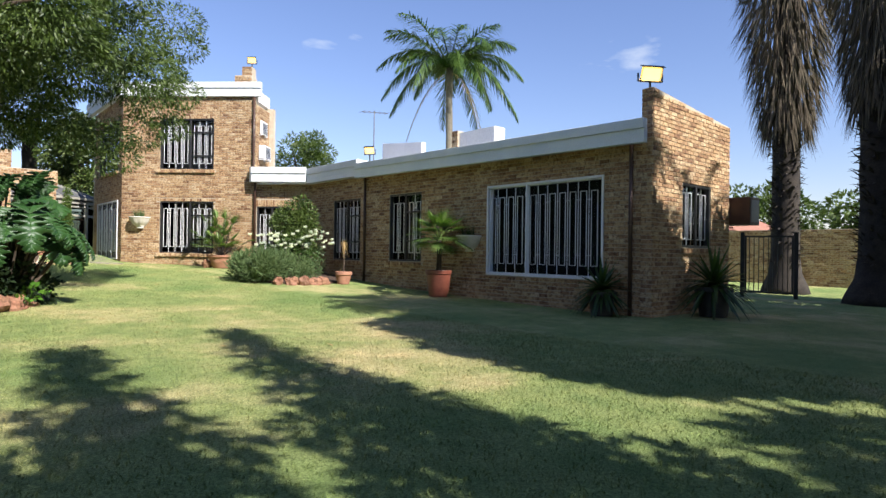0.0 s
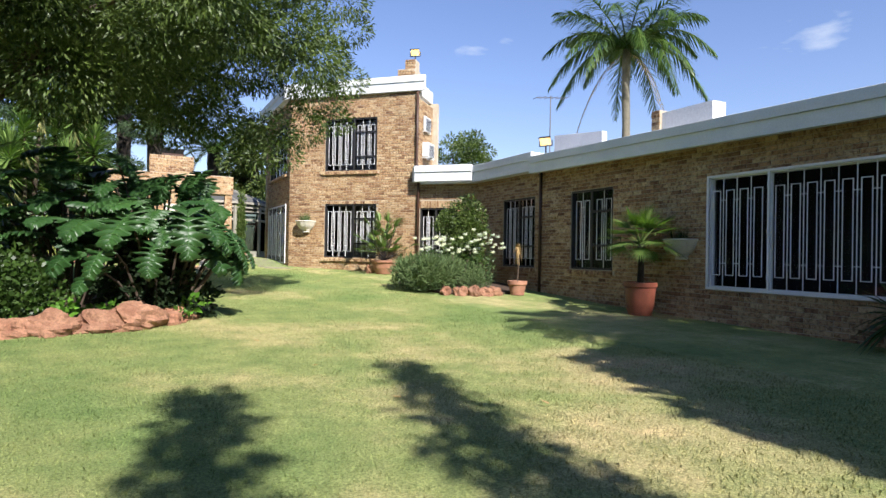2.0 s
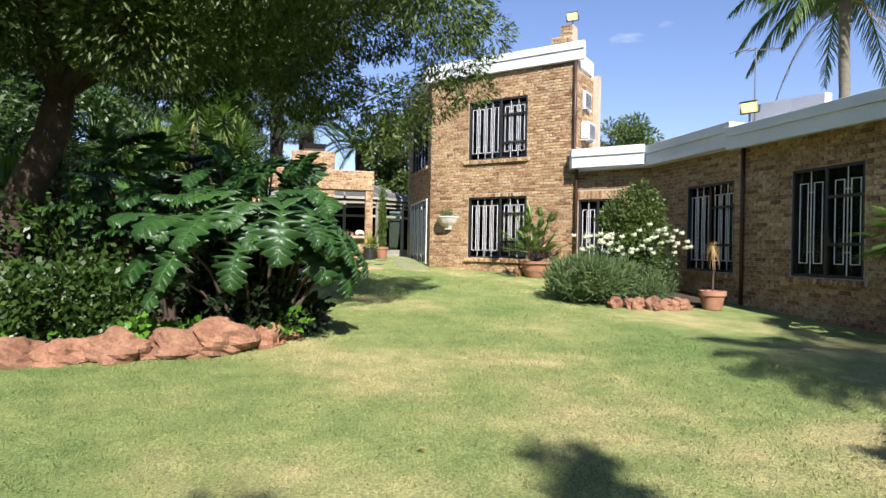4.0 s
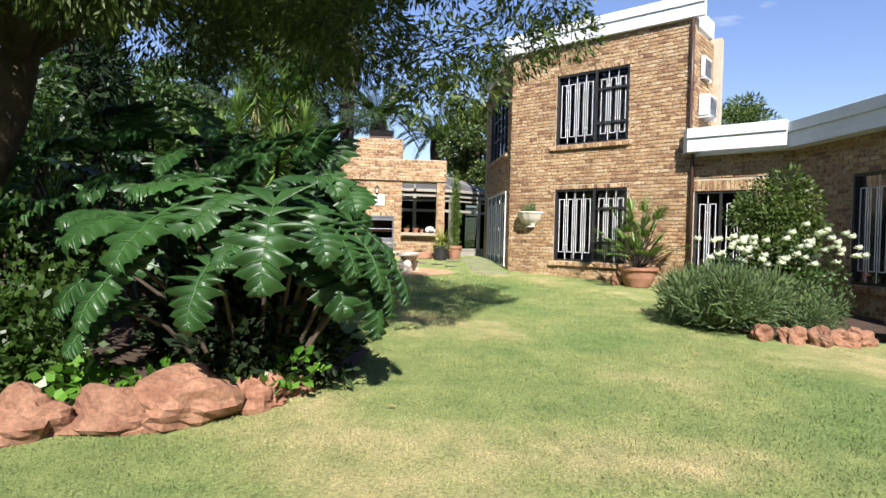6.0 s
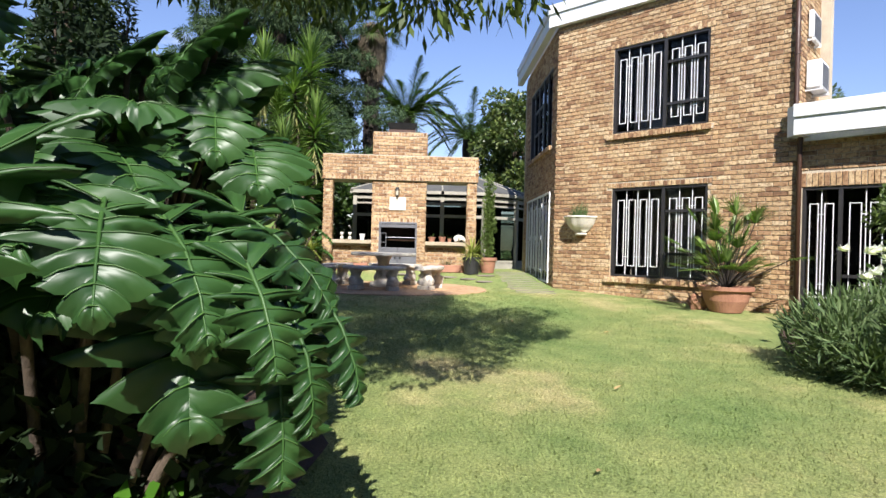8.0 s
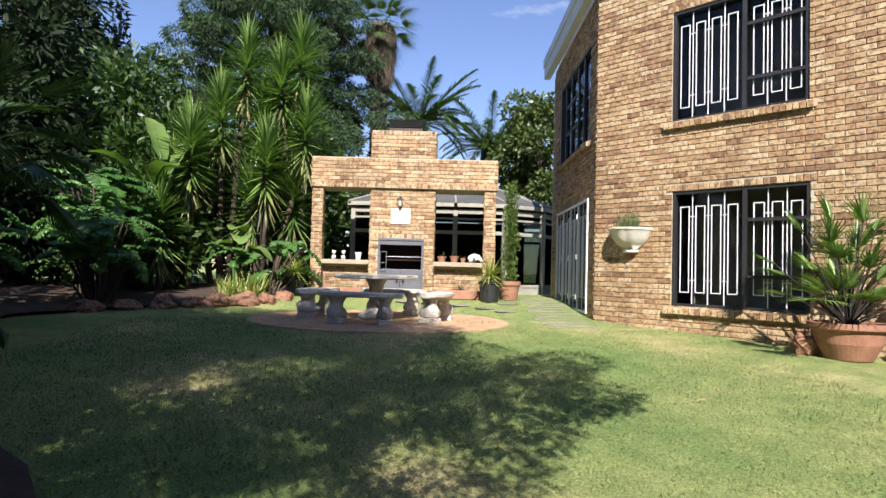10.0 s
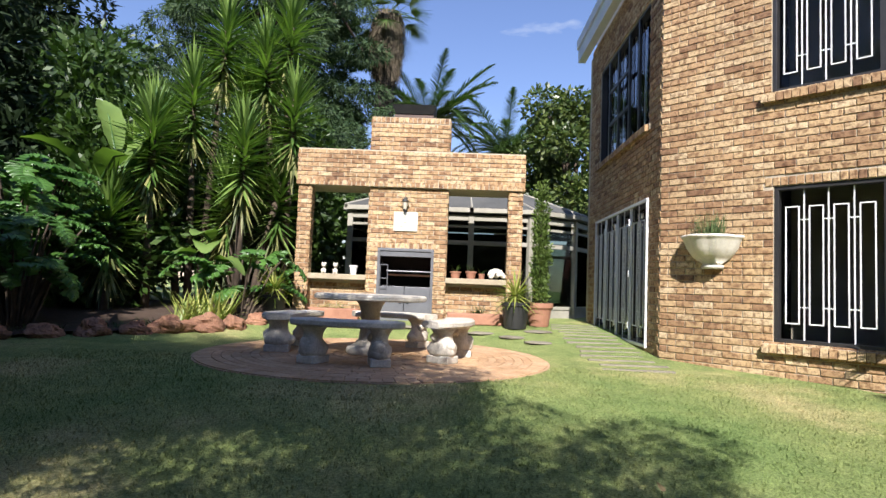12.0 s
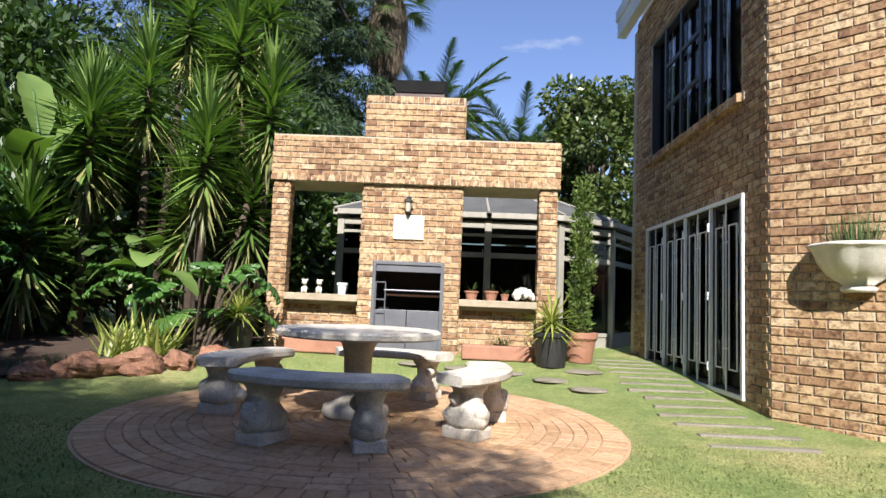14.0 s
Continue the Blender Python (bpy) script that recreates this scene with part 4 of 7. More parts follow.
# ---- things on the shelves ----
def small_pot(label, at, r, h, mat, plant=0):
    ob = thing("plant_pot", label, "pot", Matrix.Translation(at), "pots on the barbecue shelf")
    part("pot", Geo().lathe([(r * 0.7, 0), (r * 0.95, h * 0.8), (r * 1.08, h * 0.82), (r * 1.08, h), (r * 0.92, h), (r * 0.88, h * 0.85)], 20), mat, ob, smooth=False)
    if plant:
        g = Geo()
        for _ in range(plant):
            a = rnd(0, math.tau)
            d = Vector((math.cos(a), math.sin(a), rnd(0.6, 1.6))) * rnd(0.06, 0.13)
            g.blade((0, 0, h * 0.85), Vector((0, 0, h * 0.85)) + d, 0.03, 0.01, 0.3, 2)
        part("succulent", g, M_SHRUB, ob, "small green succulent")
    return ob


def shelf_figure(x):
    ob = Geo()
    ob.blob((0, 0, 0.06), 0.045, 12, 8, 0.1, 1, (0.9, 1.1, 1.3))
    ob.blob((0, -0.02, 0.155), 0.042, 12, 8, 0.12, 2)
    ob.blob((0, -0.06, 0.145), 0.02, 8, 6, 0.05, 3)
    ob.blob((-0.03, 0, 0.19), 0.018, 8, 6, 0.05, 4).blob((0.03, 0, 0.19), 0.018, 8, 6, 0.05, 4)
    for s in (-1, 1):
        ob.tube([(s * 0.028, -0.03, 0), (s * 0.028, -0.02, 0.08)], [0.018, 0.016], 8)
    o = part("animal_figurine", ob, M_CAST, None, smooth=True)
    o.location = (x, BY + 0.25, 1.102)
    tagged(o, "small cream and brown stone animal figurine", "figurine", "figurines on the shelf")


shelf_figure(-1.24)
shelf_figure(-1.02)
small_pot("small white tapered flower pot", (-0.68, BY + 0.25, 1.1), 0.075, 0.17, M_WHITE)
small_pot("small terracotta pot with green succulent", (1.24, BY + 0.25, 1.1), 0.1, 0.13, M_TERRA, 16)
small_pot("small terracotta pot with spiky succulent", (1.53, BY + 0.25, 1.1), 0.1, 0.14, M_TERRA, 20)
small_pot("tiny terracotta pot with succulent", (1.73, BY + 0.22, 1.1), 0.06, 0.1, M_TERRA, 12)
g = Geo()
for i in range(60):
    a, b = rnd(0, math.tau), rnd(0.1, 1.5)
    d = Vector((math.cos(a) * math.sin(b) * 1.2, math.sin(a) * math.sin(b) * 0.5, math.cos(b)))
    g.blob(d * 0.14 + Vector((0, 0, 0.03)), 0.035, 7, 5, 0.2, i)
coral = part("coral_ornament", g, M_CAST, None, smooth=True)
coral.location = (2.0, BY + 0.26, 1.105)
tagged(coral, "knobbly white coral-like stone ornament", "ornament")


# ---- concrete table set on the paved circle ----
TX, TY = 0.20, 18.0
SLAB = thing("paved_circle", "round patio of concentric red-brown clay pavers", "patio", pose(CX, CY, 0), kind="structure")


def table_top(g, r, z0, z1):
    g.lathe([(r - 0.03, z0), (r, z0 + 0.015), (r, z1 - 0.02), (r - 0.02, z1), (0.05, z1)], 56)


tb = thing("garden_table", "round weathered cast-concrete garden table", "table", pose(TX, TY, TZ))
g = Geo()
table_top(g, 0.70, 0.665, 0.735)
part("tabletop", g, M_CONCRETE, tb, smooth=False)
part("pedestal", Geo().lathe([(0.27, 0), (0.285, 0.03), (0.27, 0.09), (0.19, 0.12), (0.135, 0.18), (0.115, 0.34), (0.12, 0.52), (0.145, 0.6), (0.175, 0.64), (0.19, 0.667)], 24, (0, 0, 0), 0.02, 8), M_CONCRETE, tb, smooth=True)


def bench_leg(parent, x, y, h, turn):
    """A squat cast leg: square foot, curled animal-like body, splayed head under the seat."""
    m = Matrix.Translation((x, y, 0)) @ Matrix.Rotation(turn, 4, "Z")
    g = Geo().box((-0.15, -0.11, 0), (0.15, 0.11, 0.09), m)
    part("foot", g, M_CONCRETE, parent, bevel=0.015)
    b = Geo()
    b.lathe([(0.135, 0.085), (0.15, 0.12), (0.148, 0.19), (0.118, 0.25), (0.105, 0.31), (0.118, 0.36), (0.145, h - 0.012), (0.15, h + 0.004)], 22)
    b.v = [(x * (1.08 + 0.5 * max(0.0, 0.24 - z)) + 0.03 * noise.noise(Vector((x * 9, y * 9, z * 9))), y * 0.82 + 0.03 * noise.noise(Vector((x * 9 + 5, y * 9, z * 9))), z) for x, y, z in b.v]
    b.blob((0.13, 0.0, 0.15), 0.075, 12, 8, 0.15, 7, (1.1, 1.0, 0.8))
    b.blob((-0.12, 0.02, 0.2), 0.07, 12, 8, 0.15, 5, (0.9, 1.0, 1.1))
    b.blob((0.06, 0.08, 0.29), 0.05, 10, 7, 0.15, 8)
    b.v = [tuple(m @ Vector(p)) for p in b.v]
    part("leg", b, M_CONCRETE, parent, smooth=True)


def bench():
    ob = thing("garden_bench", "curved weathered cast-concrete bench beside the table", "bench", pose(0, 0, 0), "benches round the table")
    h, r0, r1, half = 0.40, 0.93, 1.31, 0.53
    g = Geo()
    n = 20
    prof = [(r0 + 0.02, h), (r0, h + 0.02), (r0, h + 0.06), (r0 + 0.02, h + 0.075), (r1 - 0.02, h + 0.075), (r1, h + 0.06), (r1, h + 0.02), (r1 - 0.02, h)]
    vs = []
    for i in range(n + 1):
        a = -half + 2 * half * i / n
        edge = 1 - 0.28 * max(0.0, abs(a) / half - 0.86) / 0.14
        for r, z in prof:
            rm = (r0 + r1) / 2
            q = rm + (r - rm) * edge
            vs.append((q * math.cos(a), q * math.sin(a), z))
    k = len(prof)
    fs = [(i * k + j, i * k + (j + 1) % k, (i + 1) * k + (j + 1) % k, (i + 1) * k + j) for i in range(n) for j in range(k)]
    fs += [tuple(range(k)), tuple(range(n * k, n * k + k))[::-1]]
    part("seat", Geo().add(vs, [f[::-1] for f in fs]), M_CONCRETE, ob)
    for s in (-0.33, 0.33):
        bench_leg(ob, 1.12 * math.cos(s), 1.12 * math.sin(s), h, s + math.pi)
    return ob


b0 = bench()
for i, a in enumerate((-95, -15, 80, 168)):
    m = pose(TX, TY, TZ, 0, 0, a)
    if i == 0:
        b0.matrix_world = m
    else:
        copy_thing(b0, m)


# ---- round paving: rings of pavers, each a wedge ----
def paver_rings():
    base = Geo().lathe([(RCIRC + 0.02, -0.2), (RCIRC + 0.02, 0.0), (0.02, 0.0)], 72)
    tilt = Matrix.Translation((0, 0, TZ - 0.008))
    part("bedding", base, M_SAND, SLAB, at=tilt)
    rest = Geo()
    count = 0
    r = 0.12
    while r < RCIRC - 0.02:
        wide = 0.105 if not (1.0 < r < 1.25 or r > RCIRC - 0.23) else 0.215
        wide = min(wide, RCIRC - r)
        ln = 0.215 if wide < 0.12 else 0.105
        n = max(6, round(math.tau * (r + wide / 2) / (ln + 0.008)))
        da = math.tau / n
        half = da / 2 - 0.004 / (r + wide / 2)
        g = Geo()
        vs = []
        for z, c in ((-0.02, 0.0), (0.018, 0.0), (0.022, 0.004)):
            ri, ro, ha = r + 0.004 + c, r + wide - 0.004 - c, half - c / (r + wide)
            vs += [(ri * math.cos(-ha), ri * math.sin(-ha), z), (ro * math.cos(-ha), ro * math.sin(-ha), z), (ro * math.cos(ha), ro * math.sin(ha), z), (ri * math.cos(ha), ri * math.sin(ha), z)]
        fs = [(8, 9, 10, 11)] + [(k * 4 + i, k * 4 + (i + 1) % 4, k * 4 + 4 + (i + 1) % 4, k * 4 + 4 + i) for k in (0, 1) for i in range(4)]
        me = None
        for i in range(n):
            a = da * i + r * 3.1
            y = r * math.sin(a)
            z = rnd(-0.002, 0.002)
            if y < -0.55 and count < 290 and r > 0.9:
                if me is None:
                    me = Geo().add(vs, fs).mesh("paver", M_PAVER)
                o = new("paver", me)
                o.parent = SLAB
                o.matrix_local = Matrix.Translation((0, 0, TZ - 0.018 + z)) @ Matrix.Rotation(a, 4, "Z")
                count += 1
            else:
                m = Matrix.Translation((0, 0, TZ - 0.018 + z)) @ Matrix.Rotation(a, 4, "Z")
                rest.add([m @ Vector(p) for p in vs], fs)
        r += wide
    part("paving", rest, M_PAVER_FAR, SLAB, "concentric rings of clay pavers", kind="stuff")


paver_rings()


# ---- planting ----
def leaf_cloud(points, dirs, size, width, seed=1, jitter=0.35):
    """Many small pointed leaves as one mesh; points and dirs are (n, 3) arrays."""
    rng = np.random.default_rng(seed)
    n = len(points)
    d = dirs / np.maximum(np.linalg.norm(dirs, axis=1, keepdims=True), 1e-6)
    r = rng.normal(size=(n, 3))
    s = np.cross(d, r)
    s /= np.maximum(np.linalg.norm(s, axis=1, keepdims=True), 1e-6)
    k = size * (1 + jitter * rng.uniform(-1, 1, (n, 1)))
    w = width * 0.5 * (1 + jitter * rng.uniform(-1, 1, (n, 1)))
    vs = np.empty((n, 4, 3))
    vs[:, 0], vs[:, 1], vs[:, 2], vs[:, 3] = points, points + d * k * 0.5 + s * w, points + d * k, points + d * k * 0.5 - s * w
    g = Geo()
    g.v = vs.reshape(-1, 3).tolist()
    g.f = np.arange(n * 4).reshape(-1, 4).tolist()
    return g


def crown_points(blobs, per, seed, droop=0.0, shell=0.55):
    """Leaf places and directions over clumps (centre, radius, flatness)."""
    rng = np.random.default_rng(seed)
    ps, ds = [], []
    for (c, r, fl) in blobs:
        n = int(per * r * r)
        v = rng.normal(size=(n, 3))
        v /= np.linalg.norm(v, axis=1, keepdims=True)
        q = rng.uniform(shell, 1.0, (n, 1)) ** 0.7
        p = v * q * r * np.array([1, 1, fl])
        ps.append(p + np.array(c))
        dd = v + rng.normal(size=(n, 3)) * 0.55
        dd[:, 2] -= droop
        ds.append(dd)
    return np.concatenate(ps), np.concatenate(ds)


def clumps(centre, radii, n, r0, r1, seed, lift=0.0, flat=0.7):
    """Clump centres spread through an ellipsoid, most of them near its skin."""
    rng = random.Random(seed)
    out = []
    while len(out) < n:
        v = Vector((rng.gauss(0, 1), rng.gauss(0, 1), rng.gauss(0, 1))).normalized()
        q = rng.uniform(0.45, 1.0) ** 0.6
        p = Vector(centre) + Vector((v.x * radii[0] * q, v.y * radii[1] * q, v.z * radii[2] * q + lift * (1 - abs(v.z))))
        out.append((tuple(p), rng.uniform(r0, r1), flat))
    return out


def tree(label, base, height, blobs, mat, leaf, per, bark=None, trunk_r=0.25, seed=1, droop=0.2, fork=0.45, name="tree", limbs=9, lean=(0, 0), category="tree"):
    rng = random.Random(seed)
    ob = thing(name, label, category, Matrix.Translation(base))
    b = Vector(base)
    top = Vector((lean[0], lean[1], height * fork))
    part("trunk", Geo().tube([(0, 0, -0.15), (lean[0] * 0.2, lean[1] * 0.2, height * fork * 0.35), top * 0.75 + Vector((0.08, -0.05, 0)), top], [trunk_r * 1.35, trunk_r, trunk_r * 0.85, trunk_r * 0.7], 12), bark or M_BARK, ob, smooth=True)
    pick = blobs if len(blobs) <= limbs else rng.sample(blobs, limbs)
    for c, r, _ in pick:
        e = Vector(c) - b
        mid = top.lerp(e, 0.5) + Vector((rng.uniform(-0.2, 0.2), rng.uniform(-0.2, 0.2), 0.25))
        part("limb", Geo().tube([top * 0.9, mid, e], [trunk_r * 0.42, trunk_r * 0.25, 0.03], 7), bark or M_BARK, ob, smooth=True)
    p, d = crown_points(blobs, per, seed, droop)
    part("crown", leaf_cloud(p - np.array(base), d, leaf[0], leaf[1], seed), mat, ob)
    return ob


def frond(g, root, az, rise, length, leaflet, n=34, sag=0.9, width=0.035, v=0.5, stem=None, plume=0.15):
    """A feather frond: curved rachis with two ranks of leaflets."""
    root = Vector(root)
    h = Vector((math.cos(az), math.sin(az), 0))
    pts = []
    for i in range(n + 1):
        t = i / n
        pts.append(root + h * length * t * (0.92 - 0.12 * t) + Vector((0, 0, math.sin(rise) * length * t - sag * length * t * t)))
    side = Vector((-h.y, h.x, 0))
    if stem is not None:
        stem.tube(pts[::5] + [pts[-1]], [0.022 * length / 2.5 * (1 - 0.85 * i / (len(pts[::5]))) + 0.003 for i in range(len(pts[::5]) + 1)], 5, False)
    for i in range(3, n + 1):
        t = i / n
        d = (pts[i] - pts[i - 1]).normalized()
        ll = leaflet * math.sin(math.pi * min(1, 0.16 + t * 0.80)) ** 0.7
        for s in (-1, 1):
            e = side * s * (0.85 - 0.25 * t) + d * (0.5 + 0.4 * t) + Vector((0, 0, v + rnd(-plume, plume)))
            e = e.normalized() * ll
            g.blade(pts[i], pts[i] + e, width, ll * rnd(0.15, 0.4), 0.15, 2)


def feather_palm(label, base, height, trunk_r, n, length, mat=None, trunk_mat=None, leaflet=0.55, name="palm_tree", sag=(0.55, 1.0), v=0.3, rise=(0.2, 1.35), dead=0, width=0.035, seed=2, plume=0.15, leaflets=34):
    random.seed(seed)
    ob = thing(name, label, "palm tree", Matrix.Translation(base))
    k = 12
    pts = [(0.02 * math.sin(i), 0.02 * math.cos(i * 1.3), height * i / k - (0.15 if i == 0 else 0)) for i in range(k + 1)]
    part("trunk", Geo().tube(pts, [trunk_r * (1.15 if i == 0 else (1 + 0.05 * (i % 2))) for i in range(k + 1)], 12), trunk_mat or M_PALMBARK, ob, smooth=True)
    g, st = Geo(), Geo()
    for i in range(n):
        az = i * 2.399 + rnd(-0.2, 0.2)
        q = i / n
        rs = rise[1] + (rise[0] - rise[1]) * q + rnd(-0.1, 0.1)
        frond(g, (0, 0, height), az, rs, length * rnd(0.85, 1.08), leaflet, sag=sag[0] + (sag[1] - sag[0]) * q, v=v, stem=st, width=width, plume=plume, n=leaflets)
    part("crown", g, mat or M_PALMLEAF, ob)
    part("leaf_stalk", st, M_CYPRESS, ob, kind="stuff")
    if dead:
        g = Geo()
        for i in range(dead):
            frond(g, (0, 0, height - 0.2), i * 2.4 + 2.4, -0.2, length * 0.7, leaflet * 0.5, sag=1.3, v=-0.3)
        part("dead_frond", g, M_STRAW, ob, "hanging straw-coloured dead frond")
    random.seed(7)
    return ob


def fan_leaf(g, root, d, r, n=22, spread=2.4, sag=0.1, width=0.035):
    """A fan leaf: folded segments spread in a near-circle about direction d."""
    root, d = Vector(root), Vector(d).normalized()
    s = d.cross(Vector((0, 0, 1)))
    if s.length < 0.05:
        s = Vector((1, 0, 0))
    s.normalize()
    for i in range(n):
        a = -spread / 2 + spread * i / (n - 1)
        e = (d * math.cos(a) + s * math.sin(a)) * r * (1 - 0.15 * abs(a) / spread)
        g.blade(root, root + e, width, sag * r * (1 + rnd(-0.3, 0.5)), 0.3, 3)


def fan_palm_crown(parent, top, n, stalk, r, mat, spread=2.4, low=-0.5, width=0.035, seg=22):
    g, st = Geo(), Geo()
    for i in range(n):
        az, el = i * 2.399 + rnd(-0.2, 0.2), 1.35 + (low - 1.35) * (i / n) + rnd(-0.1, 0.1)
        d = Vector((math.cos(az) * math.cos(el), math.sin(az) * math.cos(el), math.sin(el)))
        e = Vector(top) + d * stalk * rnd(0.8, 1.1)
        st.tube([top, Vector(top) + d * stalk * 0.5 + Vector((0, 0, 0.03)), e], [0.012, 0.009, 0.007], 5, False)
        fan_leaf(g, e, d + Vector((0, 0, -0.25)), r * rnd(0.85, 1.1), seg, spread, 0.15, width)
    part("crown", g, mat, parent)
    part("leaf_stalk", st, M_CYPRESS, parent, kind="stuff")


def skirt_palm(label, base, height, trunk_r, skirt_z, skirt_r, seed):
    """A tall fan palm with a hanging skirt of dead leaves."""
    random.seed(seed)
    ob = thing("palm_tree", label, "palm tree", Matrix.Translation(base), "tall skirted palms")
    prof = [(trunk_r * 1.75, -0.1), (trunk_r * 1.6, 0.15), (trunk_r * 1.15, 0.6), (trunk_r, 1.2)] + [(trunk_r * (0.92 + 0.06 * (i % 2)), 1.2 + (height - 1.2) * i / 14) for i in range(1, 15)]
    part("trunk", Geo().lathe(prof, 18, ripple=0.03, waves=9), M_PALMBARK, ob, smooth=True)
    st = Geo()
    for i in range(420):
        a, z = rnd(0, math.tau), rnd(0.9, skirt_z + 0.3)
        o = Vector((math.cos(a), math.sin(a), 0))
        k = rnd(0.6, 1.5)
        st.blade(o * trunk_r * 0.88 + Vector((0, 0, z)), o * (trunk_r + 0.15 * k) + Vector((rnd(-0.08, 0.08), rnd(-0.08, 0.08), z + rnd(-0.1, 0.24) * k)), 0.13, 0, 0.4, 2)
    part("leaf_base", st, M_PALMBARK, ob, kind="stuff")
    g = Geo()
    h = height - skirt_z
    for i in range(3200):
        a, t = rnd(0, math.tau), rnd(0, 1)
        z = skirt_z + 0.4 + h * t
        rr = trunk_r + (skirt_r - trunk_r) * min(1.0, 0.35 + 1.1 * t) * rnd(0.55, 1.05)
        o = Vector((math.cos(a), math.sin(a), 0))
        g.blade(o * rr * 0.75 + Vector((0, 0, z)), o * rr + Vector((rnd(-0.15, 0.15), rnd(-0.15, 0.15), z - rnd(0.5, 1.1))), rnd(0.03, 0.075), 0.05, 0.5, 2)
    part("skirt", g, M_THATCH, ob, "hanging skirt of dry grey-brown leaves")
    fan_palm_crown(ob, (0, 0, height + 0.2), 26, 0.9, 0.9, M_PALMLEAF, 2.6, -0.7, 0.06, 18)
    random.seed(7)
    return ob


def spike_head(g, top, n, length, width, low=-0.9, sag=0.12, axis=Vector((0, 0, 1))):
    """A yucca-like rosette of stiff pointed leaves."""
    for i in range(n):
        az, el = i * 2.399 + rnd(-0.3, 0.3), math.asin(max(-1.0, 0.98 - (0.98 - math.sin(low)) * (i / n))) + rnd(-0.1, 0.1)
        d = Vector((math.cos(az) * math.cos(el), math.sin(az) * math.cos(el), math.sin(el)))
        ln = length * rnd(0.8, 1.1)
        g.blade(Vector(top) + d * 0.03, Vector(top) + d * ln, width, sag * ln * (1 - abs(math.sin(el))), 0.35, 3)


def yucca(label, base, heads, leaf=0.62, width=0.045, n=75, dead=True, seed=1, mat=None, group=""):
    """A clump: trunks from the base to each head (dx, dy, z); sword leaves rise at the tip, spread below and hang at the foot of the head."""
    random.seed(seed)
    ob = thing("yucca", label, "yucca", Matrix.Translation(base), group)
    for hx, hy, hz in heads:
        part("stem", Geo().tube([(hx * 0.3, hy * 0.3, -0.1), (hx * 0.6, hy * 0.6, hz * 0.5), (hx, hy, hz)], [0.09, 0.07, 0.06], 8), M_BARK, ob, smooth=True)
        deep = min(1.15, hz * 0.5) if dead else 0.3
        g, old = Geo(), Geo()
        for i in range(n):
            q = i / n
            el = 1.42 - 2.0 * q ** 0.8 + rnd(-0.14, 0.14)
            az = i * 2.399 + rnd(-0.25, 0.25)
            d = Vector((math.cos(az) * math.cos(el), math.sin(az) * math.cos(el), math.sin(el)))
            p = Vector((hx * (1 - 0.1 * q), hy * (1 - 0.1 * q), hz - deep * q ** 1.2)) + d * 0.04
            ln = leaf * rnd(0.82, 1.1)
            g.blade(p, p + d * ln, width * rnd(0.85, 1.15), ln * rnd(0.0, 0.12), 0.35, 3)
        part("rosette", g, mat or M_YUCCA, ob)
        if dead:
            for i in range(n // 3):
                az, el = rnd(0, math.tau), rnd(-1.35, -0.6)
                d = Vector((math.cos(az) * math.cos(el), math.sin(az) * math.cos(el), math.sin(el)))
                p = Vector((hx * 0.88, hy * 0.88, hz - deep * rnd(0.8, 1.25))) + d * 0.05
                old.blade(p, p + d * leaf * rnd(0.7, 1.0), width * 0.9, 0.03, 0.3, 3)
            part("old_foliage", old, M_OLDLEAF, ob, "drooping older leaves, yellowed dull green")
    random.seed(7)
    return ob


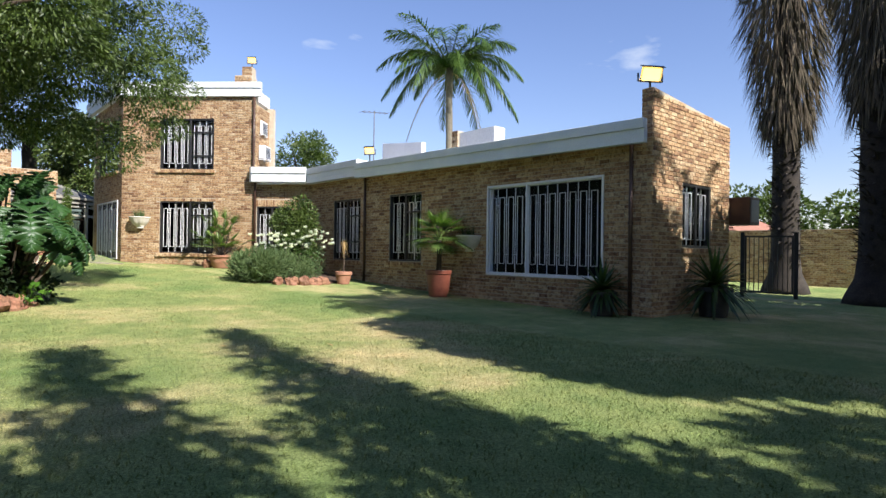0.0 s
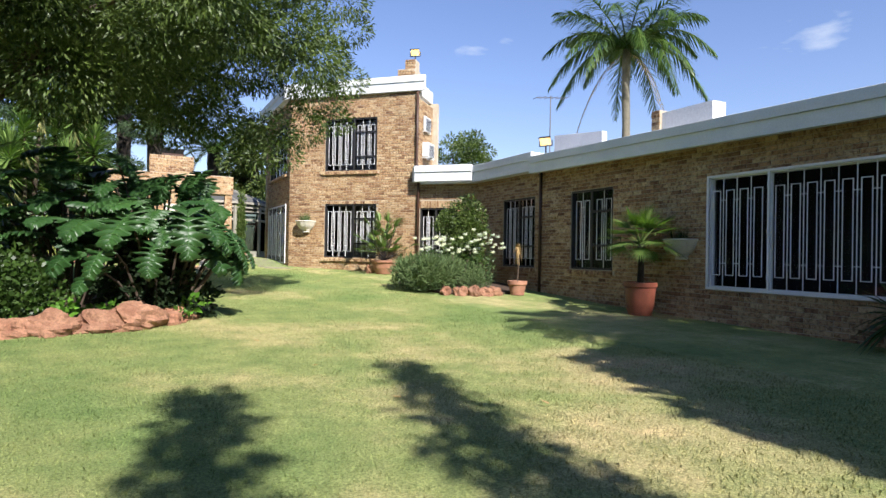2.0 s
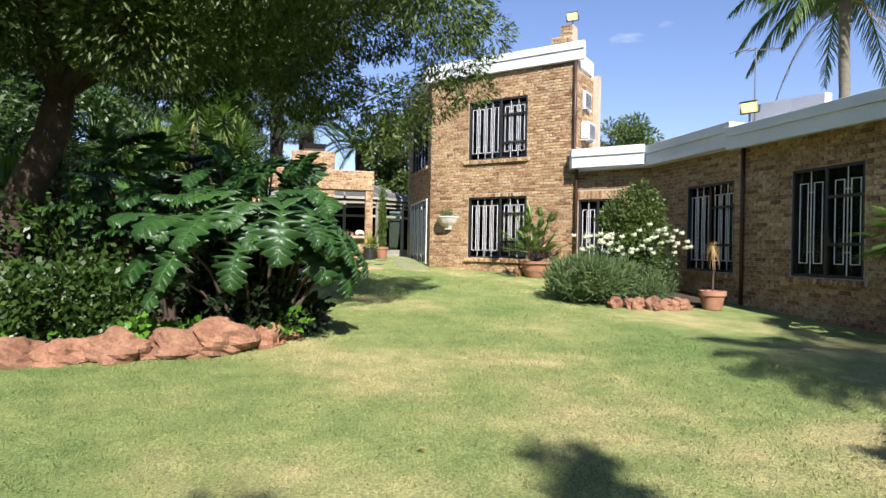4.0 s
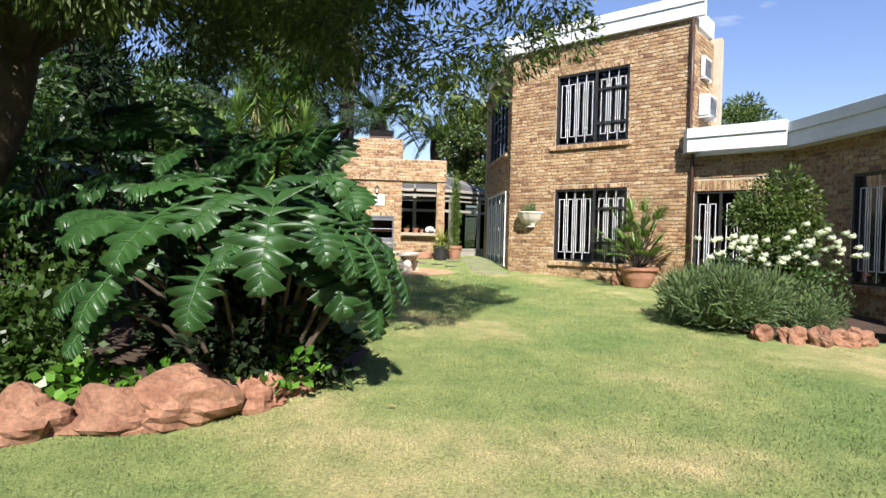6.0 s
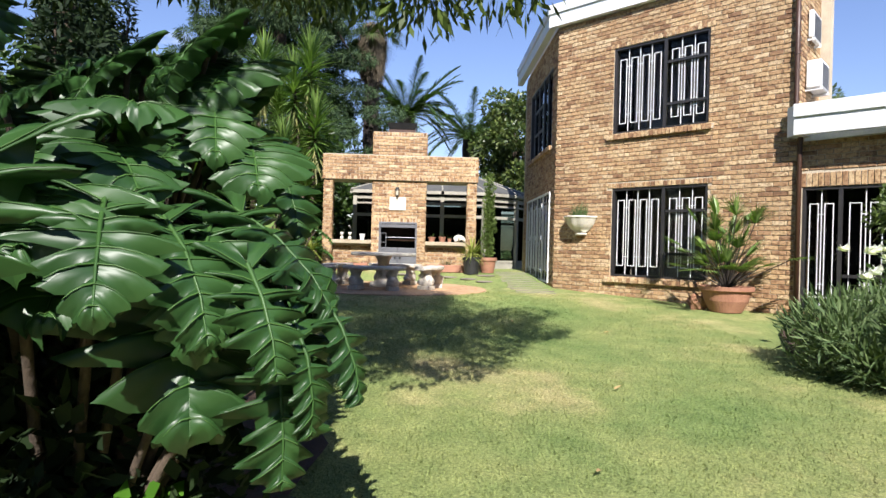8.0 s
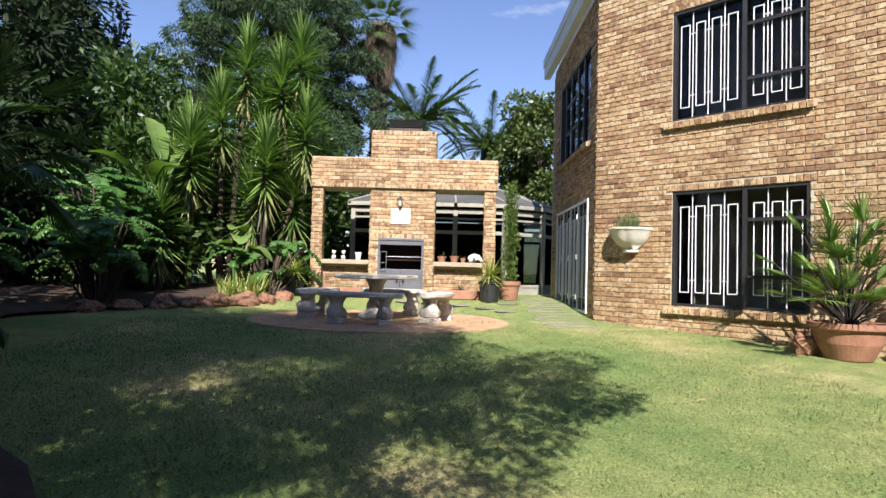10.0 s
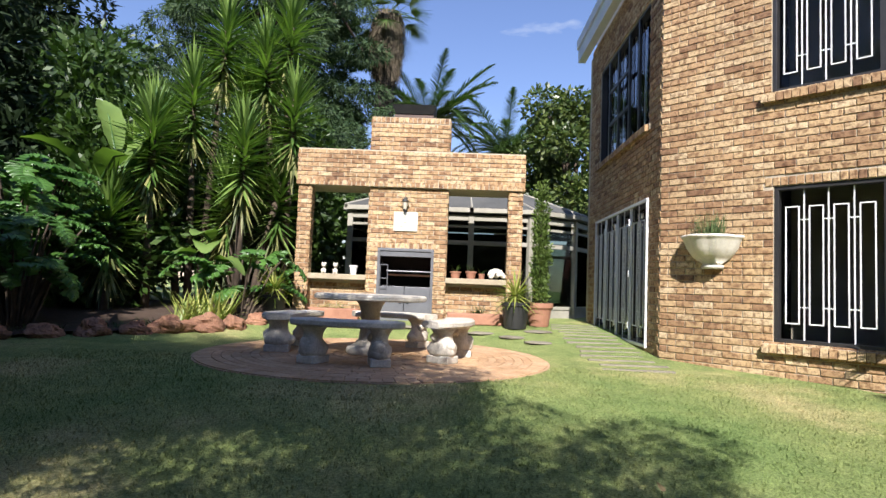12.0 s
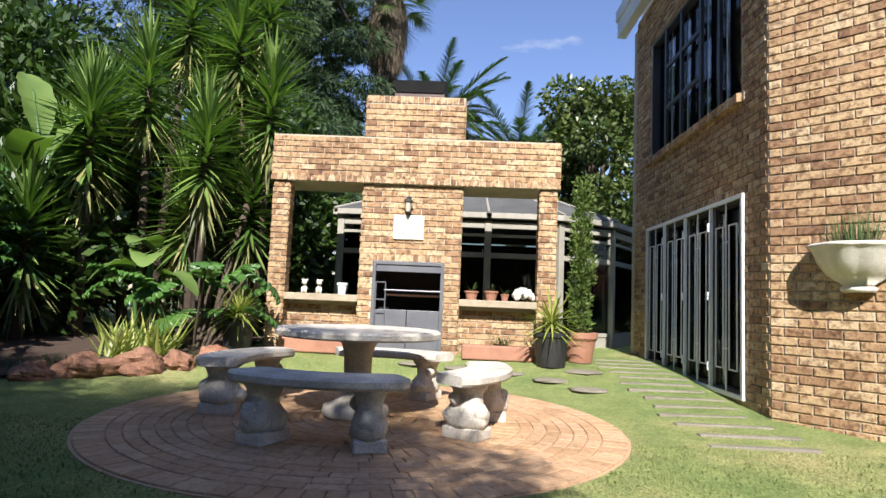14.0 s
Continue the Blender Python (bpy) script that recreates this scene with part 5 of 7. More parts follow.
def lobed_leaf(g, mid, root, d, length, width, up, lobes=8, droop=0.5):
    """A deeply cut philodendron leaf: one ruffled blade with a heart-shaped base, rounded lobes and pale veins."""
    root, d, up = Vector(root), Vector(d).normalized(), Vector(up)
    side = d.cross(up).normalized()
    nrm = side.cross(d).normalized()
    per = 10
    n = lobes * per
    rows = (0.0, 0.3, 0.6, 0.84, 1.0)

    def at(t, s, lift=0.0):
        return root + d * length * t + side * s + nrm * (0.10 * length * math.sin(max(0.0, t) * 2.6) - droop * length * t * abs(t) * 0.5 + lift)
    for sgn in (-1, 1):
        gain = [rnd(0.72, 1.12) for _ in range(lobes + 1)]
        twist = [rnd(-1, 1) for _ in range(lobes + 1)]
        vs, fs = [], []
        for i in range(n + 1):
            t = i / n
            k = min(lobes - 1, i // per)
            ph = i / per - k
            env = math.sin(math.pi * min(1.0, 0.30 + 0.70 * t)) ** 0.75
            cut = 0.20 + 0.32 * t
            crest = max(0.0, min(1.0, (math.sin(math.pi * ph) - 0.34) / 0.56))
            crest = crest ** 0.75 * (1 - 0.22 * (0.5 + 0.5 * math.cos(ph * 5 * math.pi)))
            reach = width * 0.5 * env * (cut + (1 - cut) * crest) * (gain[k] if crest > 0.1 else 1.0)
            tm = (k + 0.5) / lobes
            fwd = 0.20 * tm + 0.05 - 0.42 * (1 - tm) ** 3
            pinch = (t - tm) * 0.1
            for q in rows:
                c = t + fwd * q * env - pinch * q * q
                ruffle = width * q * (0.045 * math.cos(ph * math.tau) * -1.0 + 0.11 * twist[k] * q * (ph - 0.5 + 0.5 * twist[k]) + 0.018 * math.sin(i * 2.3 + q * 3))
                vs.append(at(c * 0.98, sgn * reach * q, 0.10 * width * q * (1 - q) - 0.09 * width * q * q + ruffle))
        m = len(rows)
        for i in range(n):
            for r in range(m - 1):
                a = i * m + r
                fs.append((a, a + 1, a + m + 1, a + m) if sgn > 0 else (a, a + m, a + m + 1, a + 1))
        g.add(vs, fs)
        for k in range(lobes):
            i = k * per + per // 2
            pts = [Vector(vs[i * m + r]) + nrm * 0.004 for r in (0, 1, 2, 3)]
            mid.tube(pts, [0.004, 0.003, 0.002, 0.001], 3, False)
    mid.tube([at(0, 0, 0.006), at(0.35, 0, 0.008), at(0.7, 0, 0.006), at(0.98, 0, 0.004)], [0.009, 0.007, 0.0045, 0.002], 5, False)


def philodendron(label, base, leaves, seed=3, name="philodendron", mat=None):
    """leaves: (x, y, z of the leaf's root relative to base, azimuth, pitch of the blade, length, width)."""
    random.seed(seed)
    ob = thing(name, label, "shrub", Matrix.Translation(base))
    for x, y, z, az, pitch, ln, w in leaves:
        stems = Geo()
        az, pitch = radians(az), radians(pitch)
        d = Vector((math.cos(az) * math.cos(pitch), math.sin(az) * math.cos(pitch), math.sin(pitch)))
        up = Vector((math.cos(az) * -math.sin(pitch), math.sin(az) * -math.sin(pitch), math.cos(pitch)))
        g, mid = Geo(), Geo()
        lobed_leaf(g, mid, (x, y, z), d, ln, w, up, droop=rnd(0.1, 0.4))
        lf = part("leaf", g, mat or M_PHIL, ob, smooth=True)
        part("midrib", mid, M_PHIL_MID, lf, smooth=True)
        stems.tube([(x * 0.25, y * 0.25, 0.0), (x * 0.7 , y * 0.7, z * 0.75), (x, y, z)], [0.025, 0.018, 0.012], 6, False)
        # Dark bark colour on the green stalks stands in for shade under the leaves.
        part("stalk", stems, M_BARK, lf, smooth=True)
    random.seed(7)
    return ob


def shrub(label, base, radii, n, leaf, mat, seed, name="shrub", per=2600, category="shrub", blob=(0.22, 0.4), droop=0.0, flat=0.9, stems=True, lift=0.0):
    ob = thing(name, label, category, Matrix.Translation(base))
    bl = clumps((0, 0, radii[2]), (radii[0], radii[1], radii[2] * 0.9), n, blob[0], blob[1], seed, lift, flat)
    p, d = crown_points(bl, per, seed, droop, 0.3)
    keep = p[:, 2] > -0.03
    part("foliage", leaf_cloud(p[keep], d[keep], leaf[0], leaf[1], seed), mat, ob)
    if stems:
        g = Geo()
        for i, (c, r, _) in enumerate(bl[:10]):
            g.tube([(c[0] * 0.1, c[1] * 0.1, -0.05), (c[0] * 0.5, c[1] * 0.5, c[2] * 0.5), c], [0.03, 0.02, 0.008], 5, False)
        part("stem_cluster", g, M_BARK, ob)
    return ob


def rock(g_label, at, r, seed, flat=(1.0, 0.8, 0.62), turn=0.0):
    g = Geo().blob((0, 0, 0), r, 26, 17, 0.26, seed, flat, 1.3, 0.16)
    o = part("rock", g, M_ROCK, None)
    o.matrix_world = Matrix.Translation(at) @ Matrix.Rotation(turn, 4, "Z")
    tagged(o, g_label, "rock", "edging rocks round the beds")
    return o


def banana_leaf(g, mid, root, d, length, width, droop):
    root, d = Vector(root), Vector(d).normalized()
    s = d.cross(Vector((0, 0, 1))).normalized()
    n = s.cross(d)
    vs, fs = [], []
    k = 12
    for i in range(k + 1):
        t = i / k
        w = width * 0.5 * math.sin(math.pi * min(1, 0.06 + 0.92 * t)) ** 0.55
        p = root + d * length * t - Vector((0, 0, droop * length * t * t))
        vs += [p - s * w + n * w * 0.35 * (1 + 0.3 * math.sin(i * 2.1)), p, p + s * w + n * w * 0.35 * (1 + 0.3 * math.sin(i * 1.7))]
        if i:
            a = 3 * (i - 1)
            fs += [(a, a + 1, a + 4, a + 3), (a + 1, a + 2, a + 5, a + 4)]
    g.add(vs, fs)
    mid.tube([vs[1], vs[3 * (k // 2) + 1], vs[-2]], [0.03, 0.02, 0.006], 6, False)


def banana(label, base, leaves, seed=1):
    random.seed(seed)
    ob = thing("banana_plant", label, "banana plant", Matrix.Translation(base))
    for x, y, z, az, el, ln, w, dr in leaves:
        mid = Geo()
        az, el = radians(az), radians(el)
        d = (math.cos(az) * math.cos(el), math.sin(az) * math.cos(el), math.sin(el))
        g = Geo()
        banana_leaf(g, mid, (x, y, z), d, ln, w, dr)
        lf = part("leaf", g, M_BANANA, ob, smooth=True)
        mid.tube([(x * 0.3, y * 0.3, 0), (x, y, z)], [0.035, 0.02], 7, False)
        part("stalk", mid, M_PHIL_MID, lf, smooth=True)
    random.seed(7)
    return ob


def pot(name, label, at, prof, mat, ripple=0.0, waves=0, soil=None):
    ob = thing(name, label, "pot", Matrix.Translation(at))
    part("pot", Geo().lathe(prof, 40, (0, 0, 0), ripple, waves), mat, ob, smooth=False, bevel=0.004)
    r, z = soil
    part("soil", Geo().lathe([(r, z - 0.05), (r, z), (0.01, z + 0.02)], 20), M_SOIL, ob)
    return ob


# ---- big garden tree over the left bed ----
random.seed(7)
bl = clumps((-1.2, 8.4, 4.9), (4.0, 3.2, 1.9), 92, 0.5, 0.95, 11, 0.0, 0.75)
bl += clumps((-3.2, 8.3, 4.8), (2.4, 2.6, 1.5), 34, 0.7, 1.0, 12, 0.0, 0.75)
bl += clumps((-1.6, 10.6, 4.8), (2.0, 1.3, 0.8), 26, 0.7, 1.0, 13, 0.0, 0.75)
bl += clumps((-3.4, 11.1, 5.5), (1.8, 1.5, 0.8), 22, 0.7, 1.0, 14, 0.0, 0.75)
bl += clumps((-1.8, 9.4, 6.45), (3.1, 2.0, 0.8), 50, 0.45, 0.75, 15, 0.0, 0.75)
bl += clumps((-1.3, 10.2, 5.35), (2.7, 1.4, 0.8), 42, 0.5, 0.8, 17, 0.0, 0.75)
bl += clumps((-4.2, 9.5, 6.0), (2.0, 2.4, 1.8), 50, 0.6, 0.9, 16, 0.0, 0.75)
bl += [((1.5, 8.2, 2.35), 0.38, 0.7), ((1.05, 8.1, 2.2), 0.36, 0.7), ((1.9, 8.7, 3.0), 0.55, 0.7), ((1.3, 8.3, 2.75), 0.5, 0.7), ((2.3, 8.9, 3.6), 0.6, 0.7), ((0.4, 8.2, 2.9), 0.5, 0.7), ((1.0, 9.3, 2.9), 0.55, 0.7), ((-0.3, 8.8, 2.8), 0.6, 0.7), ((2.6, 9.2, 4.6), 0.5, 0.7), ((2.75, 8.7, 4.0), 0.5, 0.7), ((2.7, 9.2, 3.3), 0.42, 0.7), ((2.9, 8.9, 5.1), 0.5, 0.7)]
tree("large fine-leaved shade tree over the planted bed", (-4.0, 9.2, gz(-4.0, 9.2)), 9.5, bl, M_TREELEAF, (0.10, 0.026), 2600, trunk_r=0.24, seed=4, droop=0.5, fork=0.36, limbs=16, lean=(0.9, -0.1))

# ---- trees behind the start of the walk, whose shadows lie on the lawn ----
def conifer(label, base, height, r, mat, seed, per=1500, leaf=(0.26, 0.08), power=1.0, foot=0.4, droop=0.3, name="conifer", bend=0.0):
    rng = random.Random(seed)
    bl = []
    n = int(height * 7)
    for i in range(n):
        t = (i + 0.5) / n
        rr = r * (1 - t) ** power
        a = i * 2.399
        q = rng.uniform(0.5, 1.0)
        bl.append(((base[0] + bend * t * t + math.cos(a) * rr * q, base[1] + math.sin(a) * rr * q, base[2] + foot + (height - foot) * t), max(0.16, rr * 0.48), 0.8))
    return tree(label, base, height, bl, mat, leaf, per, trunk_r=0.16, seed=seed, droop=droop, fork=0.85, name=name, limbs=6, lean=(bend * 0.72, 0), category="conifer")


conifer("tall pointed conifer behind the lawn", (-0.85, -8.5, -0.65), 10.2, 1.0, M_DARKCON, 21, power=0.75, bend=0.9)
conifer("tall pointed conifer beside its twin", (0.8, -8.9, -0.65), 10.9, 1.4, M_DARKCON, 22, bend=1.3)
bl = clumps((7.1, -8.0, 6.0), (3.0, 3.2, 2.6), 80, 0.7, 1.15, 31) + clumps((5.1, -8.6, 6.6), (1.5, 1.6, 1.9), 26, 0.5, 0.8, 32)
tree("broad shade tree beyond the lawn", (7.1, -8.2, -0.65), 8.5, bl, M_BROAD, (0.32, 0.14), 800, seed=31, limbs=10)
feather_palm("feather palm behind the lawn", (7.2, -7.4, -0.64), 10.4, 0.2, 40, 3.0, leaflet=0.8, seed=9, width=0.06)
bl = clumps((10.9, -8.0, 4.8), (2.8, 2.6, 2.2), 70, 0.7, 1.1, 33)
tree("broad dense shade tree beside the palms", (10.9, -8.2, -0.65), 7.6, bl, M_BROAD, (0.32, 0.14), 700, seed=33, limbs=10)

feather_palm("feather palm near the end wall", (10.7, -6.2, -0.62), 7.7, 0.18, 15, 2.3, leaflet=0.4, seed=10)

# ---- philodendron bed ----
PB = (-0.45, 8.02, gz(-0.45, 8.02))
zb = PB[2]
lv = [(0.34, -0.98, 1.62, -92, -58, 0.8, 0.68), (-0.42, -0.80, 1.58, -118, -40, 0.75, 0.66), (-0.1, -1.05, 1.15, -105, -52, 0.55, 0.5), (-0.66, -1.0, 1.15, -125, -45, 0.62, 0.52), (-0.78, -0.9, 0.8, -130, -38, 0.52, 0.44), (0.62, -0.35, 1.35, -62, -42, 0.8, 0.85),
      (0.98, -0.4, 1.3, -40, -58, 0.6, 0.52), (0.95, -0.1, 1.1, -20, -66, 0.6, 0.5), (1.05, -0.55, 1.05, -60, -68, 0.55, 0.46), (0.8, -0.5, 1.45, -75, -40, 0.6, 0.55), (-0.15, -0.6, 1.6, -100, -20, 0.62, 0.6), (0.45, -0.6, 1.6, -85, -24, 0.6, 0.58), (-0.9, -0.45, 1.5, -120, -20, 0.62, 0.62), (0.6, 0.2, 1.4, 15, -40, 0.6, 0.55),
      (-1.05, -0.4, 1.1, -140, -35, 0.6, 0.62), (0.72, -0.72, 1.45, -40, -46, 0.5, 0.42), (0.85, -0.4, 1.5, -18, -42, 0.6, 0.5), (1.0, -0.72, 1.3, -45, -58, 0.42, 0.34), (1.14, -0.66, 1.12, -35, -70, 0.42, 0.3), (1.2, -0.5, 1.2, -25, -64, 0.45, 0.34), (0.6, -0.85, 1.5, -65, -40, 0.5, 0.45)]
rng = random.Random(12)
for i in range(22):
    az = rng.choice([rng.uniform(-190, -120), rng.uniform(-75, -15), rng.uniform(-130, -60)])
    r = rng.uniform(0.3, 0.85)
    z = rng.uniform(1.35, 1.9) * (1.12 - 0.3 * r)
    lv.append((r * math.cos(radians(az)) * 1.1, r * math.sin(radians(az)) * 0.85, z, az + rng.uniform(-25, 25), (rng.uniform(-32, 0) if -135 < az < -55 else rng.uniform(-50, 10)) - 8 * r, rng.uniform(0.45, 0.68), rng.uniform(0.38, 0.56)))
# Added leaf mass: its very dark colour stands in for the hollow's shade.
shrub("added dark leaf mass standing in for shade under the big leaves", (-0.5, 7.95, zb), (0.8, 0.42, 0.55), 34, (0.12, 0.06), M_DARKCON, 47, per=1500)
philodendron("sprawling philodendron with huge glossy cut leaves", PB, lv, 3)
lv = []
for i in range(44):
    az = rng.uniform(-180, 180)
    r = rng.uniform(0.3, 1.05)
    lv.append((r * math.cos(radians(az)), r * math.sin(radians(az)), rng.uniform(1.3, 2.9) - 0.6 * r, az + rng.uniform(-30, 30), rng.uniform(-60, 10), rng.uniform(0.5, 0.75), rng.uniform(0.5, 0.7)))
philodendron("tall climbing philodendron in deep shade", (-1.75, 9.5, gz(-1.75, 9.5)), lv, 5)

lv = []
for i in range(26):
    x, y = rng.uniform(-0.9, 0.75), rng.uniform(-0.25, 0.3)
    lv.append((x, y, rng.uniform(1.75, 2.75) - 0.25 * abs(x), rng.uniform(-150, -30), rng.uniform(-70, -25), rng.uniform(0.42, 0.62), rng.uniform(0.42, 0.58)))
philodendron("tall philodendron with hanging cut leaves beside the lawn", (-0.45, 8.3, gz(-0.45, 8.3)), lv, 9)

bed = Geo()
n = 40
edge = [(-9, 6.6), (-5, 6.5), (-2.8, 6.75), (-1.6, 6.85), (-0.8, 7.2), (-0.1, 7.8), (0.45, 8.4), (0.55, 9.1), (0.1, 10.2), (-0.9, 11.4), (-2.6, 12.6), (-4.5, 14.5), (-5.2, 17.0), (-4.2, 18.3), (-3.0, 19.1), (-2.2, 20.1), (-1.9, 21.2), (-1.95, 24), (-9, 24)]
bed.add([(x, y, gz(x, y) + 0.035) for x, y in edge], (tuple(range(len(edge)))[::1],))
bm = bmesh.new()
me = bed.mesh("soil_bed", M_SOIL)
bm.from_mesh(me)
bmesh.ops.triangulate(bm, faces=bm.faces)
bmesh.ops.subdivide_edges(bm, edges=bm.edges, cuts=4, use_grid_fill=True)
for v in bm.verts:
    v.co.z = gz(v.co.x, v.co.y) + 0.05 + 0.03 * noise.noise(v.co * 2.1)
bm.to_mesh(me)
bm.free()
o = new("soil_bed", me)
tagged(o, "dark leaf-littered soil of the planted bed", "soil", kind="structure")

for i, (x, y, r) in enumerate([(-4.6, 6.45, 0.36), (-3.9, 6.5, 0.3), (-3.25, 6.6, 0.34), (-2.65, 6.7, 0.27), (-2.2, 6.72, 0.24), (-1.75, 6.8, 0.3), (-1.2, 6.92, 0.27), (-0.72, 7.1, 0.36), (-0.3, 7.42, 0.24), (-0.05, 7.72, 0.16)]):
    rock("rough red-brown edging rock beside the lawn", (x, y, gz(x, y) + r * 0.25), r, i + 1, (1.15, 0.8, 0.72), 0.3 * math.sin(i * 2.1) + (0.6 if i > 6 else 0))
for i, (x, y, r) in enumerate([(-4.6, 17.9, 0.22), (-4.1, 18.25, 0.2), (-3.65, 18.6, 0.22), (-3.25, 18.9, 0.2), (-2.85, 19.15, 0.24), (-2.5, 19.5, 0.26), (-2.2, 19.85, 0.2), (-2.0, 20.3, 0.18)]):
    rock("low red-brown edging rock in dappled shade", (x, y, gz(x, y) + r * 0.2), r, i + 20, (1.1, 0.85, 0.7), i * 0.9)

# ivy and low shrubs between the rocks and the philodendron
ivy = thing("ivy_groundcover", "bright green ivy trailing over the rocks", "ivy", Matrix.Translation((-1.8, 7.1, gz(-1.8, 7.1))))
pp, dd = crown_points([((-3.4 + i * 0.34 + rnd(-0.1, 0.1) + 1.8, rnd(-0.1, 0.25) + (0.012 * i * i * 0.4), 0.22 + rnd(-0.05, 0.1)), rnd(0.16, 0.3), 0.5) for i in range(11)], 900, 3, 0.1, 0.2)
part("foliage", leaf_cloud(pp, dd, 0.1, 0.09, 2), leaf_material("ivy_leaf", (0.05, 0.14, 0.015), (0.14, 0.30, 0.04), 0.4, 0.5, 0.3), ivy)
shrub("dense round-leaved shrub in the bed", (-2.7, 7.6, gz(-2.7, 7.6)), (0.95, 0.7, 0.45), 26, (0.075, 0.06), M_SHRUB, 41, per=2200)
shrub("dense dark shrub at the edge of the bed", (-4.4, 7.7, gz(-4.4, 7.7)), (1.0, 0.8, 0.55), 24, (0.08, 0.055), M_SHRUB, 42, per=1800)
shrub("dark leafy shrub under the shade tree", (-3.4, 9.2, gz(-3.4, 9.2)), (1.2, 0.9, 0.9), 26, (0.13, 0.06), M_SHRUB, 43, per=1000)
shrub("dark leafy shrub deep in the bed", (-5.6, 9.5, gz(-5.6, 9.5)), (1.5, 1.2, 1.2), 28, (0.15, 0.06), M_SHRUB, 44, per=800)
feather_palm("low arching cycad palm in the bed", (-3.6, 11.0, gz(-3.6, 11)), 1.0, 0.16, 22, 1.7, leaflet=0.34, seed=5, name="cycad", rise=(0.1, 1.2))
fp = thing("fan_palm", "fan palm with bright drooping leaves in the planted bed", "palm tree", Matrix.Translation((-4.75, 15.6, gz(-4.75, 15.6))))
part("trunk", Geo().tube([(0, 0, -0.1), (0.05, 0, 1.2), (0, 0, 2.35)], [0.14, 0.11, 0.12], 10), M_PALMBARK, fp, smooth=True)
fan_palm_crown(fp, (0, 0, 2.4), 26, 0.95, 0.85, M_PALMLEAF, 2.5, -0.75, 0.06, 22)
yucca("spiky yucca cluster rising behind the shrubs", (-3.9, 10.2, gz(-3.9, 10.2)), [(-0.4, 0, 1.9), (0.3, 0.2, 2.3), (0.6, -0.2, 1.5)], 0.6, 0.04, 60, True, 8)
banana("broad-leaved strelitzia in the shade", (-4.8, 11.2, gz(-4.8, 11.2)), [(0.1, 0, 1.6, -60, 62, 1.2, 0.4, 0.25), (-0.1, 0.1, 1.5, 150, 60, 1.2, 0.4, 0.3), (0, -0.1, 1.7, -110, 70, 1.3, 0.42, 0.2), (0.15, 0.1, 1.4, 10, 50, 1.1, 0.38, 0.4)])

# ---- planting at the far end of the lawn ----
def on(x, y, dz=0.0):
    return (x, y, gz(x, y) + dz)


# (x, y) of each clump, then its heads relative to it
for sd, (x, y, hs) in enumerate([
        (-4.2, 22.7, [(-0.15, -0.2, 4.75), (-0.8, -0.3, 4.0), (0.35, 0.2, 6.2)]),
        (-4.5, 21.5, [(-0.05, -0.1, 3.65), (-0.7, 0.5, 3.0)]),
        (-2.95, 21.9, [(0.0, -0.1, 3.5), (0.55, 0.7, 2.75), (-0.5, 0.5, 2.6)]),
        (-2.4, 22.8, [(0.2, -0.3, 4.45), (-0.05, 0.0, 6.3), (-0.5, -0.2, 5.6)]),
        (-4.9, 20.8, [(0.0, 0.0, 1.95)]),
        (-3.4, 22.9, [(-0.1, 0.4, 5.0), (0.4, 0.2, 4.3)])]):
    yucca("tall green yucca with yellowed hanging lower leaves", on(x, y), hs, 0.86, 0.088, 165, True, 50 + sd, group="yuccas at the end of the lawn")
banana("pale green banana plant with tall broad leaves", on(-5.2, 21.0), [(0.2, 0, 2.9, 150, 70, 1.7, 0.5, 0.35), (0.4, 0, 2.6, 60, 62, 1.6, 0.5, 0.25), (0.1, -0.2, 2.3, -40, 45, 1.6, 0.5, 0.5), (-0.2, -0.1, 2.4, -140, 50, 1.6, 0.5, 0.45)])
banana("young elephant-ear plant among the yuccas", on(-3.0, 20.5), [(0, 0, 1.2, -70, 30, 0.6, 0.42, 0.7), (0.2, 0, 1.0, -10, 20, 0.55, 0.4, 0.8), (-0.2, 0, 1.1, -140, 25, 0.55, 0.4, 0.8), (0.0, 0.1, 1.35, -100, 40, 0.6, 0.45, 0.6)])
for k, (x, y, top, cnt) in enumerate([(-5.5, 19.6, 2.5, 80), (-5.0, 18.9, 1.7, 60), (-2.5, 20.8, 1.1, 16), (-6.6, 17.6, 1.9, 34), (-6.3, 15.2, 1.8, 34), (-5.6, 13.2, 1.7, 26)]):
    lv = []
    for i in range(cnt):
        az, r = rng.uniform(-180, 180), rng.uniform(0.15, 0.85)
        lv.append((r * math.cos(radians(az)), r * math.sin(radians(az)), rng.uniform(0.45, 1.0) * top, az + rng.uniform(-25, 25), rng.uniform(-45, 30), rng.uniform(0.4, 0.6), rng.uniform(0.36, 0.5)))
    philodendron("bushy philodendron with cut green leaves", on(x, y), lv, 60 + k, mat=M_PHIL_BUSH)
tuft = thing("variegated_grass", "tuft of yellow-green striped strap leaves", "shrub", Matrix.Translation(on(-2.75, 20.0)))
g = Geo()
for i in range(170):
    a = rnd(0, math.tau)
    r0 = Vector((rnd(-0.4, 0.4), rnd(-0.2, 0.2), 0))
    g.blade(r0, r0 + Vector((math.cos(a) * rnd(0.2, 0.5), math.sin(a) * rnd(0.2, 0.4), rnd(0.35, 0.75))), 0.045, rnd(0.05, 0.25), 0.3, 3)
part("foliage", g, M_VARIEG, tuft)
